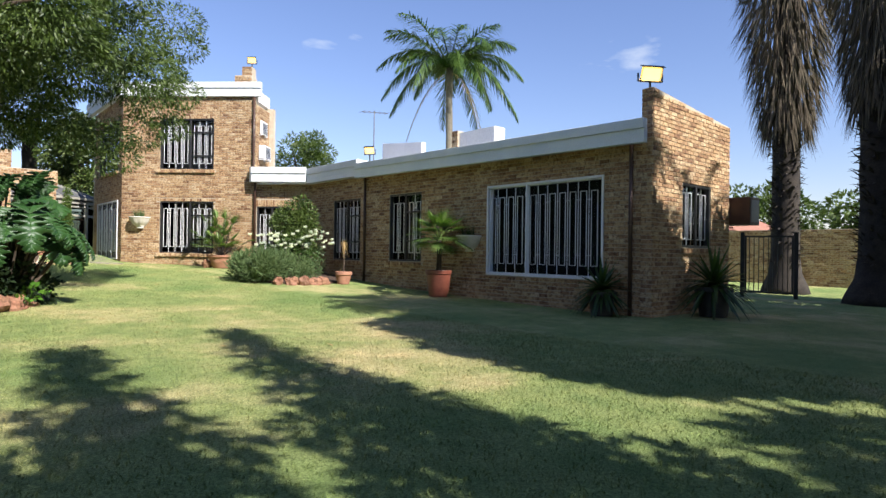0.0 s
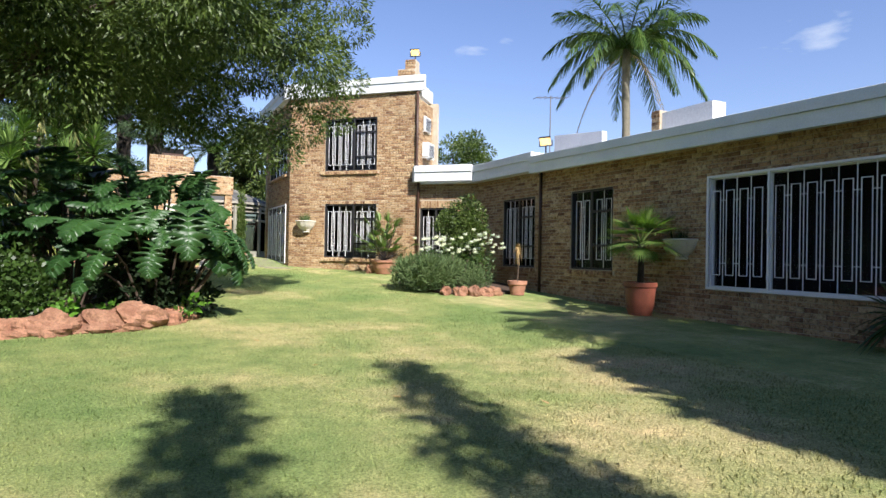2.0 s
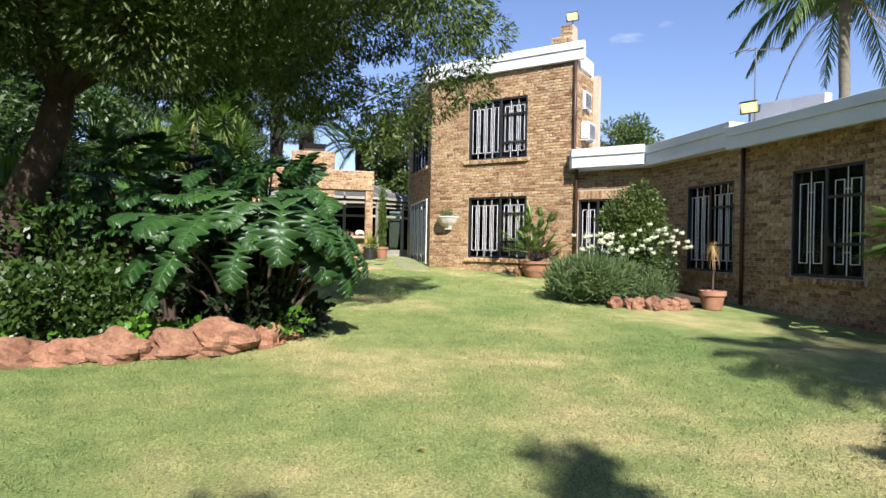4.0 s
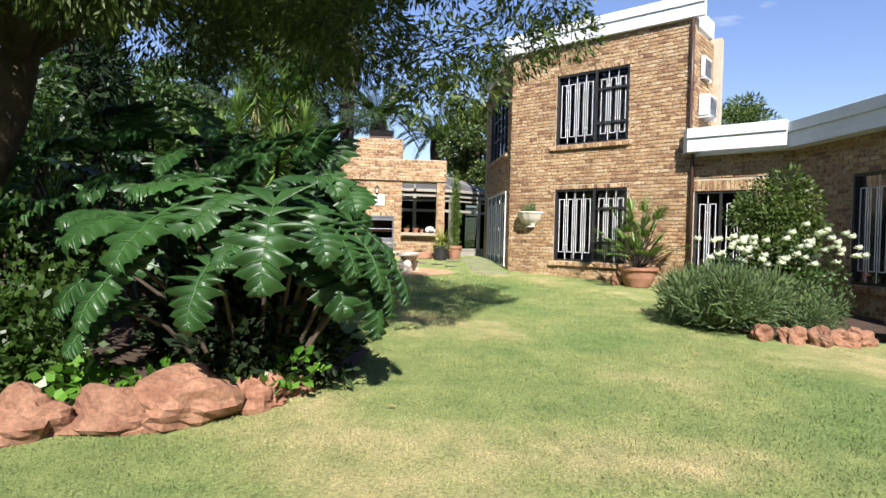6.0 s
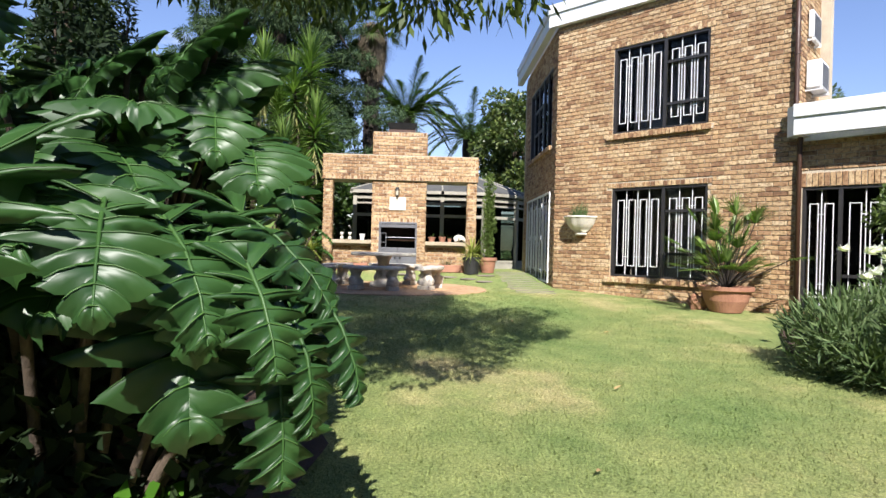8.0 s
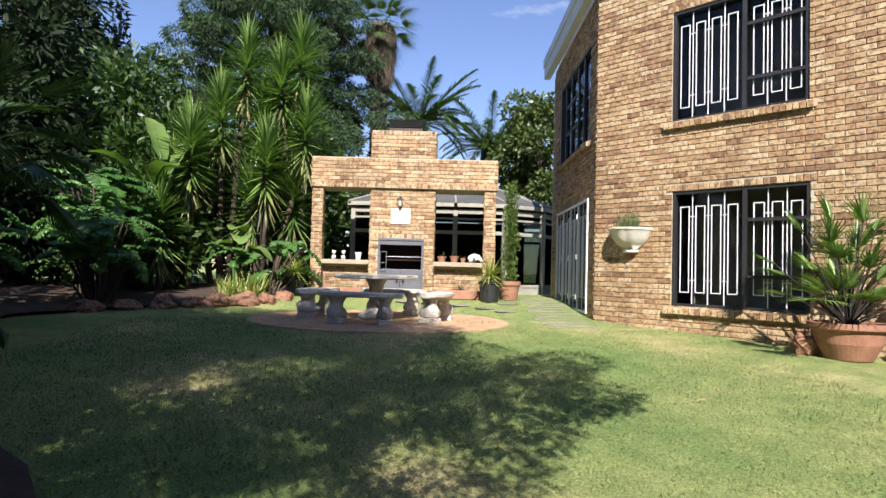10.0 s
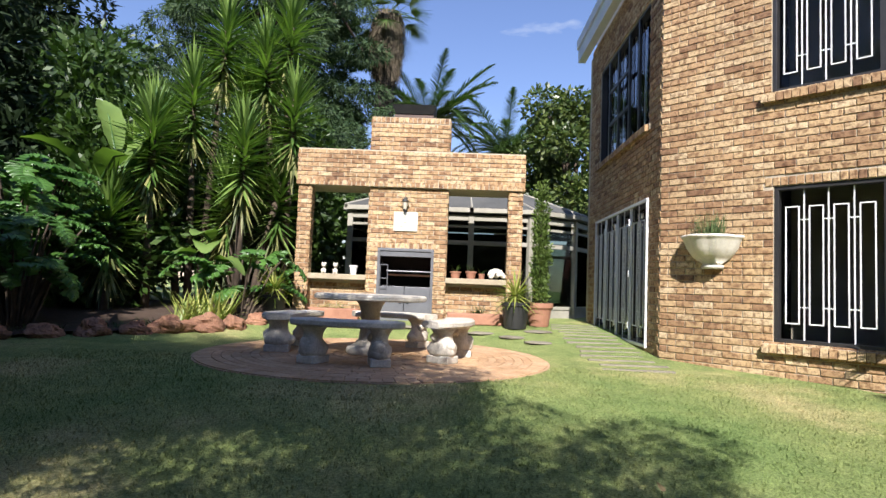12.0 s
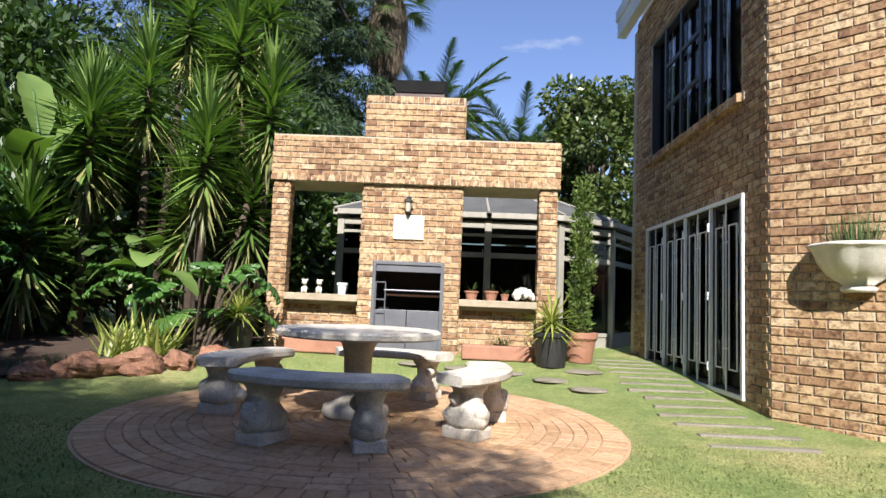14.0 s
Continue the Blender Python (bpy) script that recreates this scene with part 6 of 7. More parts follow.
for k, (x, y) in enumerate([(-4.4, 18.6), (-3.7, 19.1), (-3.2, 19.5), (-2.5, 20.1)]):
    t = thing("grass_tuft", "low dark green mondo grass along the edging", "grass", Matrix.Translation(on(x, y)), "mondo grass edging")
    g = Geo()
    for i in range(160):
        a = rnd(0, math.tau)
        r0 = Vector((rnd(-0.35, 0.35), rnd(-0.2, 0.2), 0))
        g.blade(r0, r0 + Vector((math.cos(a) * 0.16, math.sin(a) * 0.16, rnd(0.1, 0.24))), 0.014, 0.08, 0.2, 2)
    part("foliage", g, M_SHRUB, t)


def pot_yucca(label, at, pmat, r, h, mat, n=70, ln=0.55):
    p = pot("potted_yucca", label, at, [(r * 0.78, 0), (r * 0.95, h * 0.85), (r * 1.04, h * 0.87), (r * 1.04, h), (r * 0.93, h), (r * 0.9, h * 0.9)], pmat, soil=(r * 0.9, h * 0.9))
    g = Geo()
    spike_head(g, (0, 0, h + 0.12), n, ln, 0.045, -0.5, 0.2)
    spike_head(g, (0, 0, h + 0.02), n // 2, ln * 0.9, 0.04, -0.4, 0.4)
    part("rosette", g, mat, p, "spiky yellow-green leaves")
    part("stem", Geo().tube([(0, 0, h * 0.85), (0, 0, h + 0.15)], [0.05, 0.04], 8), M_BARK, p)
    return p


pot_yucca("black pot with spiky yellow-green yucca", on(2.30, 20.85), M_BLACKPOT, 0.24, 0.45, M_VARIEG)
pot_yucca("dark pot with spiky variegated yucca beside the brick pier", on(-1.95, 21.0), M_BLACKPOT, 0.22, 0.4, M_VARIEG)

# column cypress in a clay pot
cp = pot("potted_cypress", "slim column cypress in a weathered clay pot", on(2.78, 21.35), [(0.17, 0), (0.22, 0.3), (0.25, 0.34), (0.25, 0.42), (0.21, 0.42), (0.2, 0.36)], M_TERRA, soil=(0.2, 0.38))
bl = [((0.07 * math.sin(i * 2.4), 0.07 * math.cos(i * 2.4), 0.45 + i * 0.068), 0.035 + 0.085 * math.sin(math.pi * min(1, 0.2 + i / 34 * 0.78)) * (1 + 0.3 * math.sin(i * 1.9)), 1.2) for i in range(33)]
p, d = crown_points(bl, 14000, 8, -0.9, 0.3)
part("foliage", leaf_cloud(p, d, 0.06, 0.025, 8), M_CYPRESS, cp)
part("stem", Geo().tube([(0, 0, 0.3), (0, 0, 2.3)], [0.03, 0.01], 6), M_BARK, cp)
# long clay trough under the right-hand shelf
tr = thing("clay_trough", "long clay planter trough with small green plant", "planter", Matrix.Translation(on(1.62, 21.2)))
part("trough", Geo().box((-0.5, -0.1, 0), (0.5, 0.1, 0.2)), M_TERRA, tr, bevel=0.02)
g = Geo()
for i in range(60):
    a = rnd(0, math.tau)
    g.blade((0.05 + rnd(-0.1, 0.1), 0, 0.19), (0.05 + math.cos(a) * 0.25, math.sin(a) * 0.12, 0.19 + rnd(0.05, 0.26)), 0.018, 0.05, 0.2, 2)
part("plant", g, M_SHRUB, tr)
t2 = thing("clay_trough", "long clay planter trough under the stone shelf", "planter", Matrix.Translation(on(-0.95, 21.2)))
part("trough", Geo().box((-0.48, -0.1, 0), (0.48, 0.1, 0.2)), M_TERRA, t2, bevel=0.02)
g = Geo()
for i in range(50):
    a = rnd(0, math.tau)
    g.blade((rnd(-0.3, 0.3), 0, 0.19), (rnd(-0.4, 0.4), math.sin(a) * 0.12, 0.19 + rnd(0.05, 0.22)), 0.018, 0.05, 0.2, 2)
part("plant", g, M_VARIEG, t2)

# sleepers and flat stones in the grass by the gate
for i in range(13):
    y = 17.6 + i * 0.34
    o = part("sleeper", Geo().box((-0.42, -0.04, -0.06), (0.42, 0.04, 0.006)), M_SLEEPER, None, bevel=0.008)
    o.matrix_world = Matrix.Translation((3.42 + 0.05 * math.sin(i * 1.7), y, gz(3.3, y) + 0.004)) @ Matrix.Rotation(0.03 * math.sin(i * 2.3), 4, "Z")
    tagged(o, "narrow weathered stepping slab set in the grass", "paving slab", "stepping slabs by the gate")
for i, (x, y) in enumerate([(1.7, 20.5), (2.2, 20.15), (2.65, 20.5), (1.1, 20.75), (2.55, 19.7), (0.5, 20.9)]):
    g = Geo().blob((0, 0, 0), 0.2, 12, 6, 0.15, i + 3, (1.2, 0.9, 0.12))
    o = part("stepping_stone", g, M_SLEEPER, None, smooth=True)
    o.location = (x, y, gz(x, y) + 0.006)
    tagged(o, "flat grey stepping stone sunk in grass", "stepping stone", "stepping stones by the barbecue")

# ---- conservatory behind the barbecue ----
cons = thing("conservatory", "glazed conservatory with taupe frames and dark roof", "conservatory", Matrix.Translation((1.2, 24.0, 0.3)))
CO = Matrix.Translation((-1.2, -24.0, -0.3))
plan = [(-1.15, 23.7), (0.35, 23.55), (1.55, 23.55), (2.85, 23.55), (3.95, 24.2), (4.8, 25.5), (4.8, 28.0), (-1.15, 28.0)]
for k in range(len(plan)):
    (x0, y0), (x1, y1) = plan[k], plan[(k + 1) % len(plan)]
    dx = Vector((x1 - x0, y1 - y0, 0))
    m = CO @ Matrix.Translation((x0, y0, 0)) @ Matrix.Rotation(math.atan2(dx.y, dx.x), 4, "Z")
    L = dx.length
    part("post", Geo().box((-0.06, -0.06, 0.2), (0.06, 0.06, 2.55), m), M_CONS, cons, bevel=0.006)
    for z, t in ((2.47, 0.12), (2.28, 0.05), (1.92, 0.09), (0.55, 0.07)):
        part("beam", Geo().box((0.062, -0.05, z - t / 2), (L - 0.062, 0.05, z + t / 2), m), M_CONS, cons, bevel=0.004)
    part("eave", Geo().box((-0.05, -0.16, 2.58), (L + 0.05, 0.02, 2.68), m), M_CONS, cons, bevel=0.006)
    part("pane", Geo().box((0.06, -0.006, 0.58), (L - 0.06, 0.006, 1.87), m), M_CONSGLASS, cons, "clear reflecting glass")
    part("pane", Geo().box((0.06, -0.006, 1.97), (L - 0.06, 0.006, 2.25), m), M_CONSGLASS, cons, "clear reflecting glass")
    part("low_panel", Geo().box((0.06, -0.03, 0.2), (L - 0.06, 0.03, 0.51), m), M_CONS, cons)
g = Geo()
c = Vector((1.5, 25.9, 3.55))
out = [Vector((x + (x - c.x) * 0.05, y + (y - c.y) * 0.05, 2.69)) for x, y in plan]
ring = [Vector((c.x + (p.x - c.x) * 0.45, c.y + (p.y - c.y) * 0.45, 3.35)) for p in out]
g.v = [tuple(CO @ p) for p in out + ring + [c]]
n = len(plan)
g.f = [(i, (i + 1) % n, n + (i + 1) % n, n + i) for i in range(n)] + [(n + i, n + (i + 1) % n, 2 * n) for i in range(n)]
part("roof", g, M_CONSROOF, cons, "dark grey hipped roof")
for i in range(n):
    part("roof_rib", Geo().tube([CO @ out[i], CO @ ring[i]], [0.025, 0.02], 6), M_CONS, cons)
part("floor_slab", Geo().box((-1.1, 23.6, 0.2), (3.9, 27.9, 0.32), CO), M_CONCRETE, cons)
part("back_wall", Geo().box((-1.1, 27.7, 0.3), (3.9, 27.8, 2.5), CO), M_INTERIOR, cons, "rear wall coloured near black to look unlit")

# ---- trees beyond ----
conifer("dark tall cypress beyond the garden", (-13.0, 29.0, 0.3), 15.0, 1.9, M_DARKCON, 71, 500, (0.4, 0.1), 0.5)
conifer("dark pointed cypress beyond the garden", (-13.2, 33.0, 0.3), 12.0, 1.8, M_DARKCON, 72, 500, (0.4, 0.1), 0.7)
conifer("very dark conifer at the garden's edge", (-9.0, 22.0, 0.3), 9.0, 1.7, M_DARKCON, 73, 600, (0.35, 0.09), 0.6)
rng2 = random.Random(3)
bl = []
for i in range(260):
    t = i / 260
    a = i * 2.399
    r = 5.9 * (1 - t) ** 0.55 * rng2.uniform(0.4, 1.0)
    bl.append(((-5.4 + math.cos(a) * r, 30.4 + math.sin(a) * r, 3.0 + 12 * t + rng2.uniform(-0.5, 0.5)), rng2.uniform(0.55, 0.95), 0.35))
tree("tall blue-green cedar with drooping layered branches", (-5.4, 30.4, 0.3), 15.5, bl, M_CEDAR, (0.2, 0.036), 1500, trunk_r=0.3, seed=77, droop=0.8, fork=0.85, limbs=14, name="cedar", category="conifer")
skirt_palm("tall fan palm with shaggy trunk beyond the barbecue", (-1.45, 30.6, 0.3), 9.7, 0.33, 8.0, 0.6, 81)
feather_palm("stiff feather date palm beyond the conservatory", (0.0, 32.5, 0.35), 6.6, 0.4, 46, 3.0, leaflet=0.55, seed=15, sag=(0.25, 0.8), v=0.25, width=0.075)
feather_palm("spreading feather palm beyond the roof", (3.0, 33.0, 0.35), 5.7, 0.35, 40, 3.0, leaflet=0.55, seed=16, sag=(0.3, 0.85), v=0.25, width=0.075)
bl = clumps((4.75, 28.6, 4.6), (1.5, 1.5, 2.7), 40, 0.45, 0.8, 88, 0.0, 0.9)
tree("dense broadleaf tree with yellow-green leaves", (4.75, 28.6, 0.35), 7.2, bl, M_BROAD, (0.17, 0.1), 1100, seed=88, limbs=8)
bl = clumps((19.5, 34, 7.2), (2.0, 2.0, 2.0), 22, 0.6, 1.0, 90)
tree("rounded green tree beyond the roofs", (19.5, 34, 0.2), 9.0, bl, M_TREELEAF, (0.3, 0.08), 420, seed=90, limbs=6)
for k, (x, y, r, h) in enumerate([(-9.5, 8, 2.2, 3.2), (-9.8, 12.5, 2.4, 3.6), (-9.5, 17, 2.2, 3.4), (-8.2, 25.0, 2.6, 3.4), (-4.2, 26.0, 2.4, 2.8), (-6.2, 23.8, 1.6, 2.4), (6.8, 25.6, 1.0, 1.4), (-2.6, 24.6, 0.9, 1.7), (-5.9, 21.6, 1.2, 1.2), (-12, 4, 2.5, 3.0)]):
    shrub("tall dense screen of dark green shrubs", (x, y, gz(x, y)), (r, r * 0.8, h), 44, (0.24, 0.1), M_SHRUB, 100 + k, name="hedge_shrub", per=330, blob=(0.6, 1.0))
# Trees added out of view to hold sky light off the wing wall and lawn.
for k, (x, y, r, h) in enumerate([(-13, -6, 3, 4.5), (-7, -14, 3.5, 5), (-16, 2, 3, 5), (-8.6, -2.0, 2.8, 5), (-10.5, 3.0, 2.6, 4.5), (12.0, -8.5, 3.0, 5), (3.0, -16, 3.5, 5), (9.6, -13.0, 3.4, 6), (13.4, -7.0, 2.4, 4.2), (15.5, -5.6, 2.8, 5.6)]):
    bl = clumps((x, y, h), (r, r, h * 0.75), 44, 0.8, 1.3, 120 + k)
    tree("broad tree added outside the view to block sky light", (x, y, -0.7), h * 1.7, bl, M_BROAD, (0.36, 0.16), 330, seed=120 + k, limbs=8)

bl = clumps((-6.6, 8.6, 4.6), (2.8, 2.6, 1.8), 60, 0.7, 1.1, 140)
tree("dense dark evergreen tree at the back of the bed", (-6.8, 8.6, gz(-6.8, 8.6)), 8.0, bl, M_SHRUB, (0.26, 0.1), 620, seed=140, limbs=8)
bl = clumps((-11.6, 14.2, 5.0), (2.2, 2.4, 2.6), 44, 0.7, 1.1, 141)
tree("dense dark evergreen tree beside the lawn", (-11.6, 14.2, gz(-11.6, 14.2)), 8.0, bl, M_SHRUB, (0.26, 0.1), 560, seed=141, limbs=8)

# queen palm and skirted palms to the side of the house
feather_palm("tall queen palm with drooping fronds", (18.3, 17.0, -0.3), 10.1, 0.17, 30, 4.3, trunk_mat=M_SLEEPER, leaflet=0.9, seed=19, sag=(0.55, 1.05), v=-0.3, rise=(0.3, 1.45), dead=2, width=0.075, plume=0.55, leaflets=60)
skirt_palm("tall fan palm with a long dry skirt", (19.9, 2.2, -0.55), 11.5, 0.42, 4.9, 1.75, 84)
skirt_palm("tall fan palm with a shaggy dry skirt and thick trunk", (17.1, -0.95, -0.55), 11.0, 0.5, 4.8, 1.5, 85)


# ---- pots and beds along the house ----
def fan_plant(parent, z, stem_h, n, stalk, r, spread=2.6, seg=24, width=0.03):
    part("stem", Geo().tube([(0, 0, z - 0.1), (0.02, 0, z + stem_h * 0.5), (0, 0, z + stem_h)], [0.075, 0.06, 0.07], 10), M_PALMBARK, parent, smooth=True)
    # The paler banana leaf colour stands in for sun on the palm's crown.
    fan_palm_crown(parent, (0, 0, z + stem_h), n, stalk, r, M_BANANA, spread, -0.35, width, seg)


p = pot("potted_fan_palm", "red terracotta pot with fan palm beside the wing wall", (8.2, 6.26, gz(8.2, 6.26)), [(0.23, 0), (0.27, 0.2), (0.305, 0.55), (0.33, 0.57), (0.335, 0.66), (0.29, 0.66), (0.28, 0.58)], M_TERRA_RED, soil=(0.28, 0.6))
fan_plant(p, 0.62, 0.8, 22, 0.42, 0.55, width=0.045)
p = pot("potted_palm", "wide terracotta bowl with bushy palm at the front wall", (6.38, 15.5, gz(6.38, 15.5)), [(0.26, 0), (0.36, 0.2), (0.4, 0.36), (0.45, 0.38), (0.45, 0.45), (0.39, 0.45), (0.37, 0.38)], M_TERRA, soil=(0.37, 0.4))
g, st = Geo(), Geo()
for i in range(34):
    a, el = i * 2.399, 1.45 - i * 0.033
    d = Vector((math.cos(a) * math.cos(el), math.sin(a) * math.cos(el), math.sin(el)))
    e = Vector((0, 0, 0.45)) + d * rnd(0.4, 1.3)
    st.tube([(0, 0, 0.4), e], [0.012, 0.007], 5, False)
    fan_leaf(g, e, d + Vector((0, 0, -0.1)), rnd(0.42, 0.58), 18, 2.0, 0.2, 0.045)
part("crown", g, M_BANANA, p)
part("leaf_stalk", st, M_PALMBARK, p, kind="stuff")
rock("small rock leaning beside the terracotta bowl", (5.98, 15.75, gz(5.98, 15.75) + 0.1), 0.17, 44, (0.9, 0.8, 1.1))
p = pot("potted_dry_plant", "clay pot with a withered standard plant", (7.75, 9.9, gz(7.75, 9.9)), [(0.17, 0), (0.22, 0.25), (0.25, 0.27), (0.25, 0.36), (0.21, 0.36), (0.2, 0.3)], M_TERRA, soil=(0.2, 0.32))
part("stem", Geo().tube([(0, 0, 0.3), (0.02, 0, 0.8), (0, 0, 1.2)], [0.02, 0.018, 0.015], 6), M_BARK, p)
g = Geo()
for i in range(70):
    a = rnd(0, math.tau)
    g.blade((0, 0, 1.22), (math.cos(a) * rnd(0.05, 0.2), math.sin(a) * rnd(0.05, 0.2), 1.22 + rnd(-0.45, 0.25)), 0.025, 0.12, 0.2, 3)
part("dry_foliage", g, M_STRAW, p, "withered orange-brown leaves")

# dark corner plants by the end wall
for lab, x, y, s in (("dark pot with strappy plant in the shaded corner", 8.45, 1.75, 1.0), ("large dark pot with broad-leaved plant by the end wall", 10.2, 0.35, 1.25)):
    p = pot("corner_pot", lab, (x, y, gz(x, y)), [(0.2 * s, 0), (0.26 * s, 0.38 * s), (0.28 * s, 0.4 * s), (0.28 * s, 0.47 * s), (0.24 * s, 0.47 * s), (0.22 * s, 0.4 * s)], M_BLACKPOT, soil=(0.22 * s, 0.42 * s))
    g = Geo()
    spike_head(g, (0, 0, 0.5 * s), 90, 0.75 * s, 0.10 * s, -0.75, 0.5)
    part("foliage", g, M_SHRUB, p)

# flower bed at the bend of the wing
fb = Geo()
pts = [(5.75, 11.3), (5.8, 10.6), (6.2, 10.15), (7.0, 9.95), (7.9, 10.2), (8.75, 11), (8.75, 13.2), (7.4, 14.3), (6.2, 13.6), (5.55, 12.4)]
fb.add([(x, y, gz(x, y) + 0.05) for x, y in pts] + [(x, y, gz(x, y) - 0.1) for x, y in pts], [tuple(range(10))] + [(i, (i + 1) % 10, 10 + (i + 1) % 10, 10 + i) for i in range(10)])
part("soil_mound", fb, M_SOIL, None, "dark soil of the flower bed", kind="structure")
shrub("sprawling grey-green rosemary bush", (5.75, 11.0, gz(5.75, 11)), (0.8, 0.9, 0.4), 52, (0.16, 0.02), M_ROSEMARY, 201, name="rosemary", per=2600, blob=(0.2, 0.34), droop=-0.9)
shrub("low grey-green lavender bush", (6.75, 10.65, gz(6.75, 10.65)), (0.6, 0.45, 0.33), 26, (0.08, 0.016), M_ROSEMARY, 202, name="lavender", per=3200, blob=(0.16, 0.28), droop=-0.7)
shrub("rounded bright green shrub by the link wall", (7.55, 12.4, gz(7.55, 12.4)), (0.62, 0.62, 1.2), 48, (0.07, 0.045), M_TREELEAF, 203, per=2600, blob=(0.25, 0.42))
rs = shrub("white rose bush in full bloom", (6.95, 11.5, gz(6.95, 11.5)), (1.05, 0.75, 0.72), 38, (0.06, 0.04), M_SHRUB, 204, name="rose_bush", per=1000, blob=(0.18, 0.3))
rr = random.Random(5)
for i in range(70):
    a, q = rr.uniform(0, math.tau), rr.uniform(0.3, 1.05)
    c = Vector((math.cos(a) * q * 1.25, math.sin(a) * q * 0.8 - 0.1, 1.0 + rr.uniform(-0.1, 0.55) * (1.25 - q * 0.6)))
    g = Geo()
    for k in range(9):
        b, el = k * 2.399, 1.2 - k * 0.14
        d = Vector((math.cos(b) * math.cos(el), math.sin(b) * math.cos(el), math.sin(el)))
        g.leaf(c, d, 0.10, 0.095, Vector((0, 0, 1)))
    part("bloom", g, M_PETAL, rs, "white open rose")
rt = random.Random(8)
for i, (x, y) in enumerate([(6.2, 10.0), (6.5, 9.92), (6.8, 9.88), (7.1, 9.92), (5.85, 10.2)]):
    rock("rough red-brown rock edging the flower bed", (x, y, gz(x, y) + 0.06), 0.17 + 0.04 * rt.random(), 60 + i, (1.0, 0.75, 0.85), i)

# ---- boundary beyond the palms ----
wall("wall_boundary", (25.5, 17.0), -88, 26.0, -0.9, 1.75, [(3.0, 4.6, -0.9, 1.5)], [], label="face-brick garden boundary wall")
gt = thing("metal_gate", "dark metal palisade gate beside the end wall", "gate", Matrix.Translation((16.7, 2.25, -0.55)) @ Matrix.Rotation(radians(-71), 4, "Z"))
g = Geo()
frame_boxes(g, (0, 1.24, 0.08, 1.75), 0.05, -0.025, 0.025)
part("gate_frame", g, M_BLACK, gt)
for i in range(9):
    part("bar", Geo().tube([(0.12 + i * 0.122, 0, 0.13), (0.12 + i * 0.122, 0, 1.7)], [0.013, 0.013], 6), M_BLACK, gt)
for x in (-0.06, 1.3):
    part("gate_post", Geo().box((x - 0.055, -0.05, -0.1), (x + 0.055, 0.05, 1.85)), M_BLACK, gt)
nh = thing("neighbouring_house", "low neighbouring house with red tiled roof", "house", Matrix.Translation((40, 17, -0.6)))
part("house_wall", Geo().box((-5, -7, 0), (5, 7, 2.7)), M_CAST, nh)
g = Geo().add([(-5.6, -7.6, 2.6), (5.6, -7.6, 2.6), (5.6, 7.6, 2.6), (-5.6, 7.6, 2.6), (0, -3.5, 5.0), (0, 3.5, 5.0)], ((0, 1, 4), (1, 2, 5, 4), (2, 3, 5), (3, 0, 4, 5), (3, 2, 1, 0)))
part("roof", g, M_TILE, nh, "red-brown clay tile roof")
for i in range(11):
    z = 2.7 + i * 0.21
    x = -5.6 + 5.6 * (z - 2.6) / 2.4
    h = 7.6 - 4.1 * (z - 2.6) / 2.4
    part("tile_course", Geo().box((x - 0.06, -h, z - 0.02), (x + 0.16, h, z + 0.06)), M_TILE, nh)
part("gutter", Geo().box((-5.75, -7.6, 2.45), (-5.6, 7.6, 2.6)), M_WHITE, nh)
for y in (-3, 2):
    wnd = part("window", Geo().box((-5.03, y, 0.9), (-4.98, y + 1.6, 2.1)), M_FRAME, nh)
for k, (x, y, r, h) in enumerate([(52, 30, 4, 5.5), (58, 16, 4, 5.8), (50, 4, 4, 5), (30, 34, 4, 4), (44, -10, 4, 5), (26, 42, 4, 5)]):
    bl = clumps((x, y, h * 0.7), (r, r, h * 0.5), 26, 1.0, 1.7, 300 + k)
    tree("distant rounded green tree", (x, y, -0.6), h, bl, M_TREELEAF, (0.5, 0.2), 110, seed=300 + k, limbs=5)
# Grey-white unit; the brown casing colour stands in for its shaded side.
ac = thing("window_air_conditioner", "boxed window air conditioner on the end wall, shade put into its dark casing", "air conditioner", Matrix.Translation((12.55, 0.98, 1.3)))
part("casing", Geo().box((-0.22, -0.5, 0), (0.32, 0.24, 0.62)), M_BROWN, ac, bevel=0.01)
part("grille", Geo().box((-0.17, -0.51, 0.06), (0.27, -0.503, 0.56)), M_STEEL, ac)


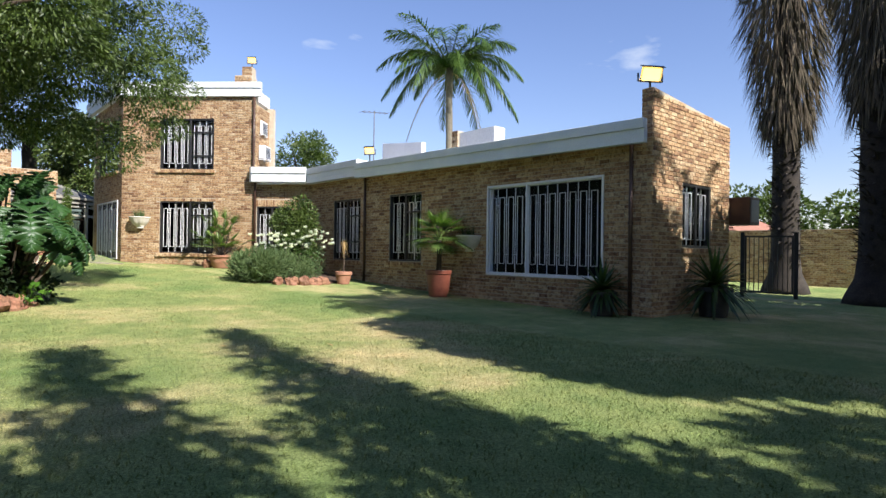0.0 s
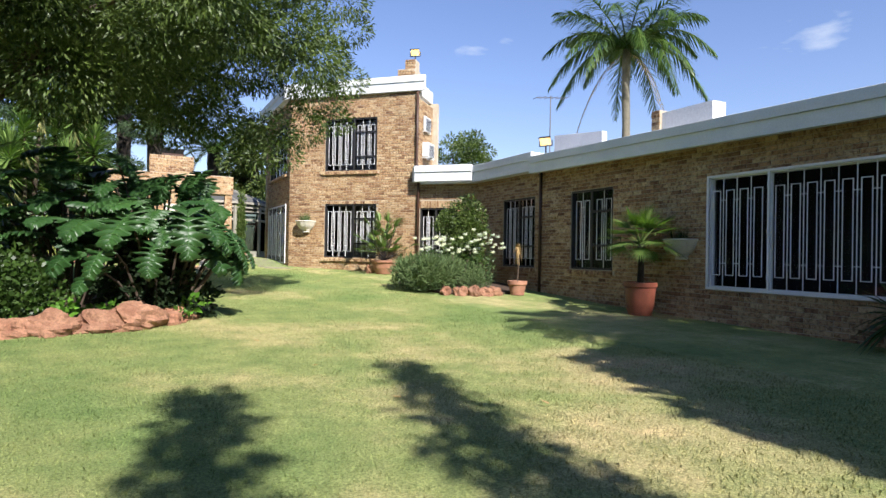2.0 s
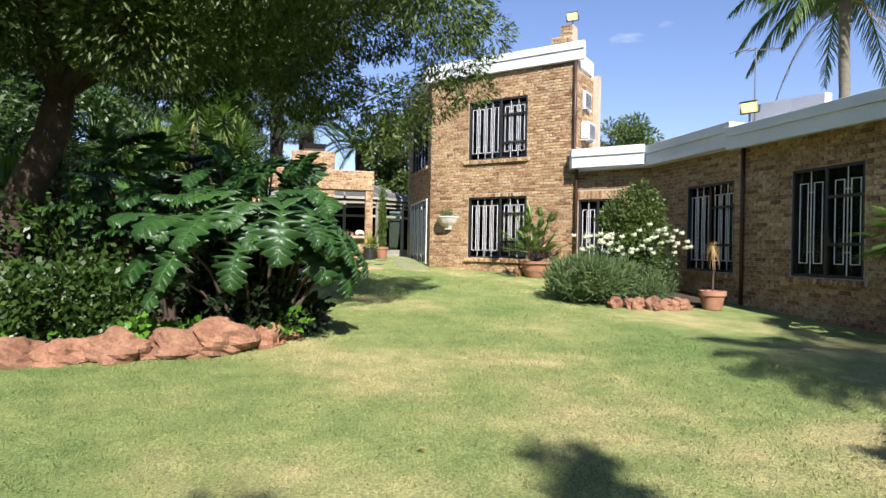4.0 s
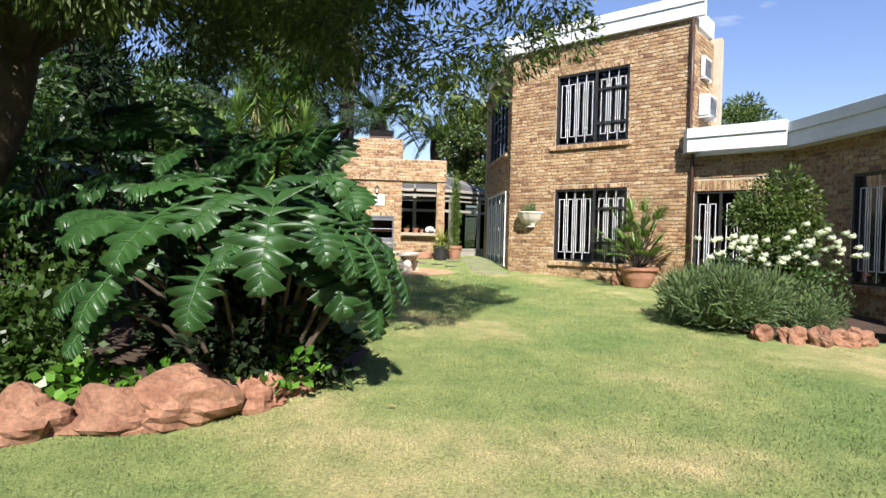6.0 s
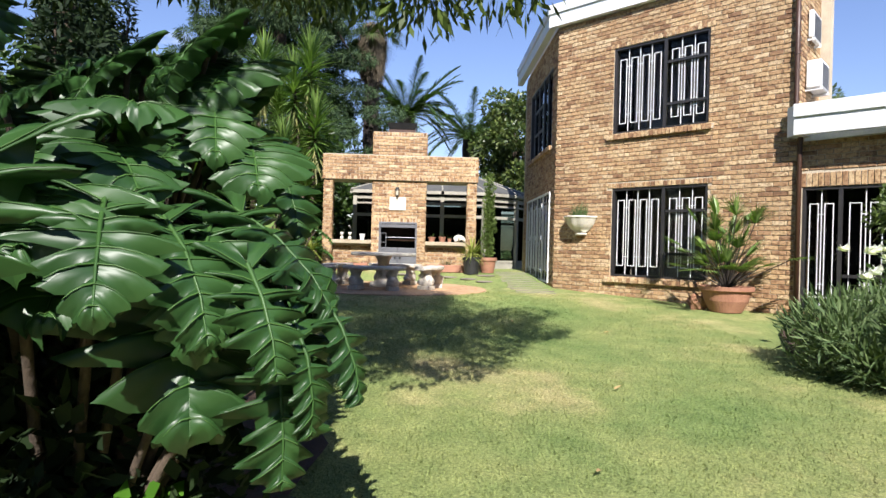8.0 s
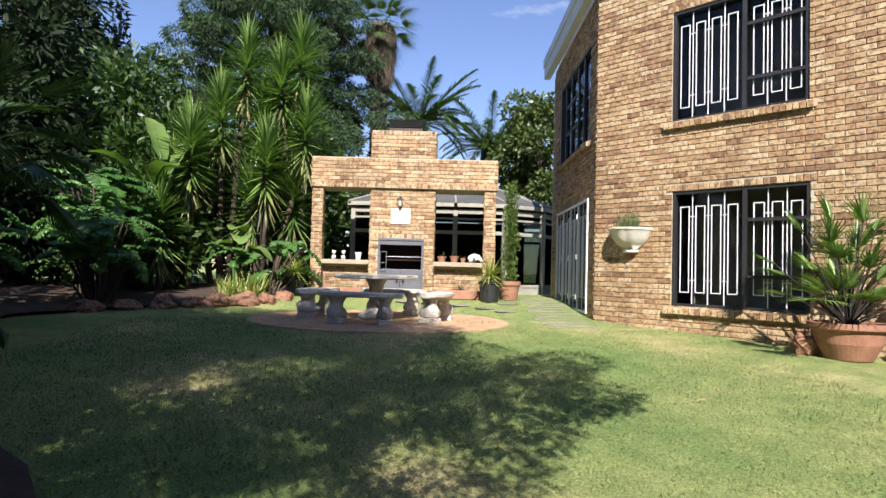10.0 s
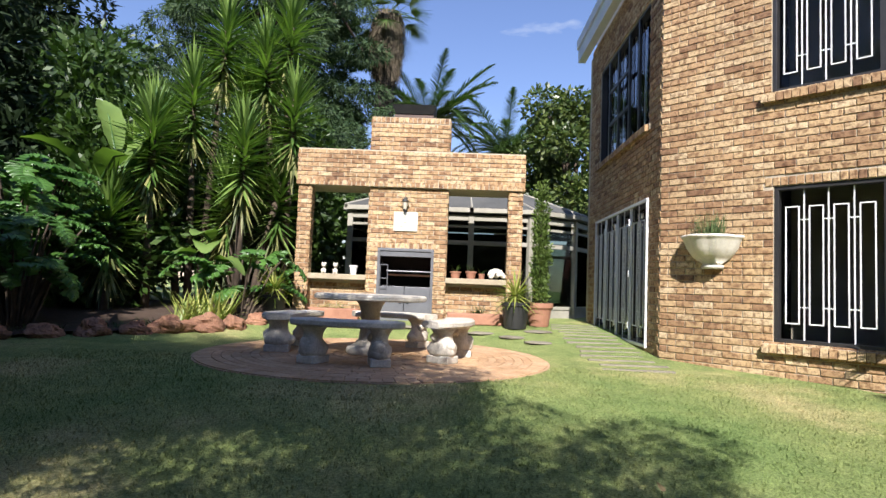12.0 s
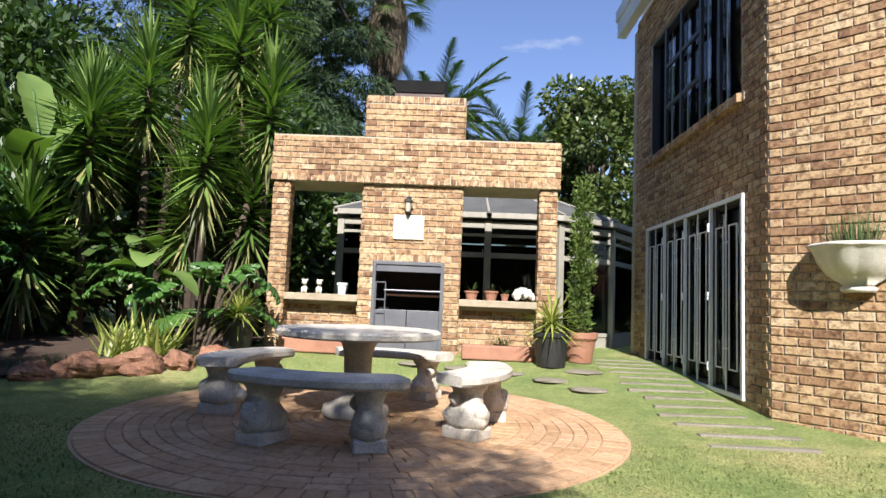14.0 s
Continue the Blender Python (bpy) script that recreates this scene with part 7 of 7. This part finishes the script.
# ---- grass blades over the nearer lawn ----
def grass():
    rng = np.random.default_rng(9)
    n = 150000
    x, y = rng.uniform(-3.4, 5.4, n), rng.uniform(-4.5, 17.5, n)
    ex = [p[0] for p in edge]
    ey = [p[1] for p in edge]
    keep = np.hypot(x - CX, y - CY) > RCIRC + 0.03
    inside = np.zeros(n, bool)
    j = len(edge) - 1
    for i in range(len(edge)):
        if ey[i] != ey[j]:
            hit = ((ey[i] > y) != (ey[j] > y)) & (x < (ex[j] - ex[i]) * (y - ey[i]) / (ey[j] - ey[i]) + ex[i])
            inside ^= hit
        j = i
    keep &= ~inside & (x + y < 22.4)
    x, y = x[keep], y[keep]
    ys = np.linspace(-6, 20, 261)
    zg = np.interp(y, ys, [sum(ground_z(0, q + d) for d in (-1.2, -0.6, 0, 0.6, 1.2)) / 5 for q in ys])
    r = np.hypot(x - CX, y - CY)
    k = np.clip((3.4 - r) / 1.3, 0, 1)
    zg = zg + (TZ - 0.012 - zg) * k * k * (3 - 2 * k)
    p = np.stack([x, y, zg - 0.006], 1)
    d = np.stack([rng.normal(0, 0.55, len(x)), rng.normal(0, 0.55, len(x)), np.ones(len(x))], 1)
    g = leaf_cloud(p, d, 0.034, 0.009, 10)
    part("lawn_grass", g, M_LAWN, None, "short mown grass blades", kind="stuff")


grass()


# ---- fallen leaves on the lawn ----
fl = random.Random(17)
for x, y in [(0.79, 7.27), (0.92, 3.7), (5.94, 7.48), (2.27, 1.57), (1.4, 4.6), (3.1, 5.2), (2.2, 8.8), (2.9, 10.6), (3.6, 13.2), (0.6, 5.4), (3.8, 3.0), (2.4, 13.9), (1.2, 2.2), (4.4, 9.2)]:
    g = Geo().blade((-0.05, 0, 0.0), (0.05, 0, 0.012), 0.045, -0.01, 0.5, 3)
    o = part("fallen_leaf", g, M_STRAW, None)
    o.matrix_world = Matrix.Translation((x, y, gz(x, y) + 0.03)) @ Matrix.Rotation(fl.uniform(0, 6.28), 4, "Z")
    tagged(o, "dry curled brown leaf lying on the lawn", "leaf", "fallen leaves on the lawn")

# ---- bricks last ----
lay_bricks()
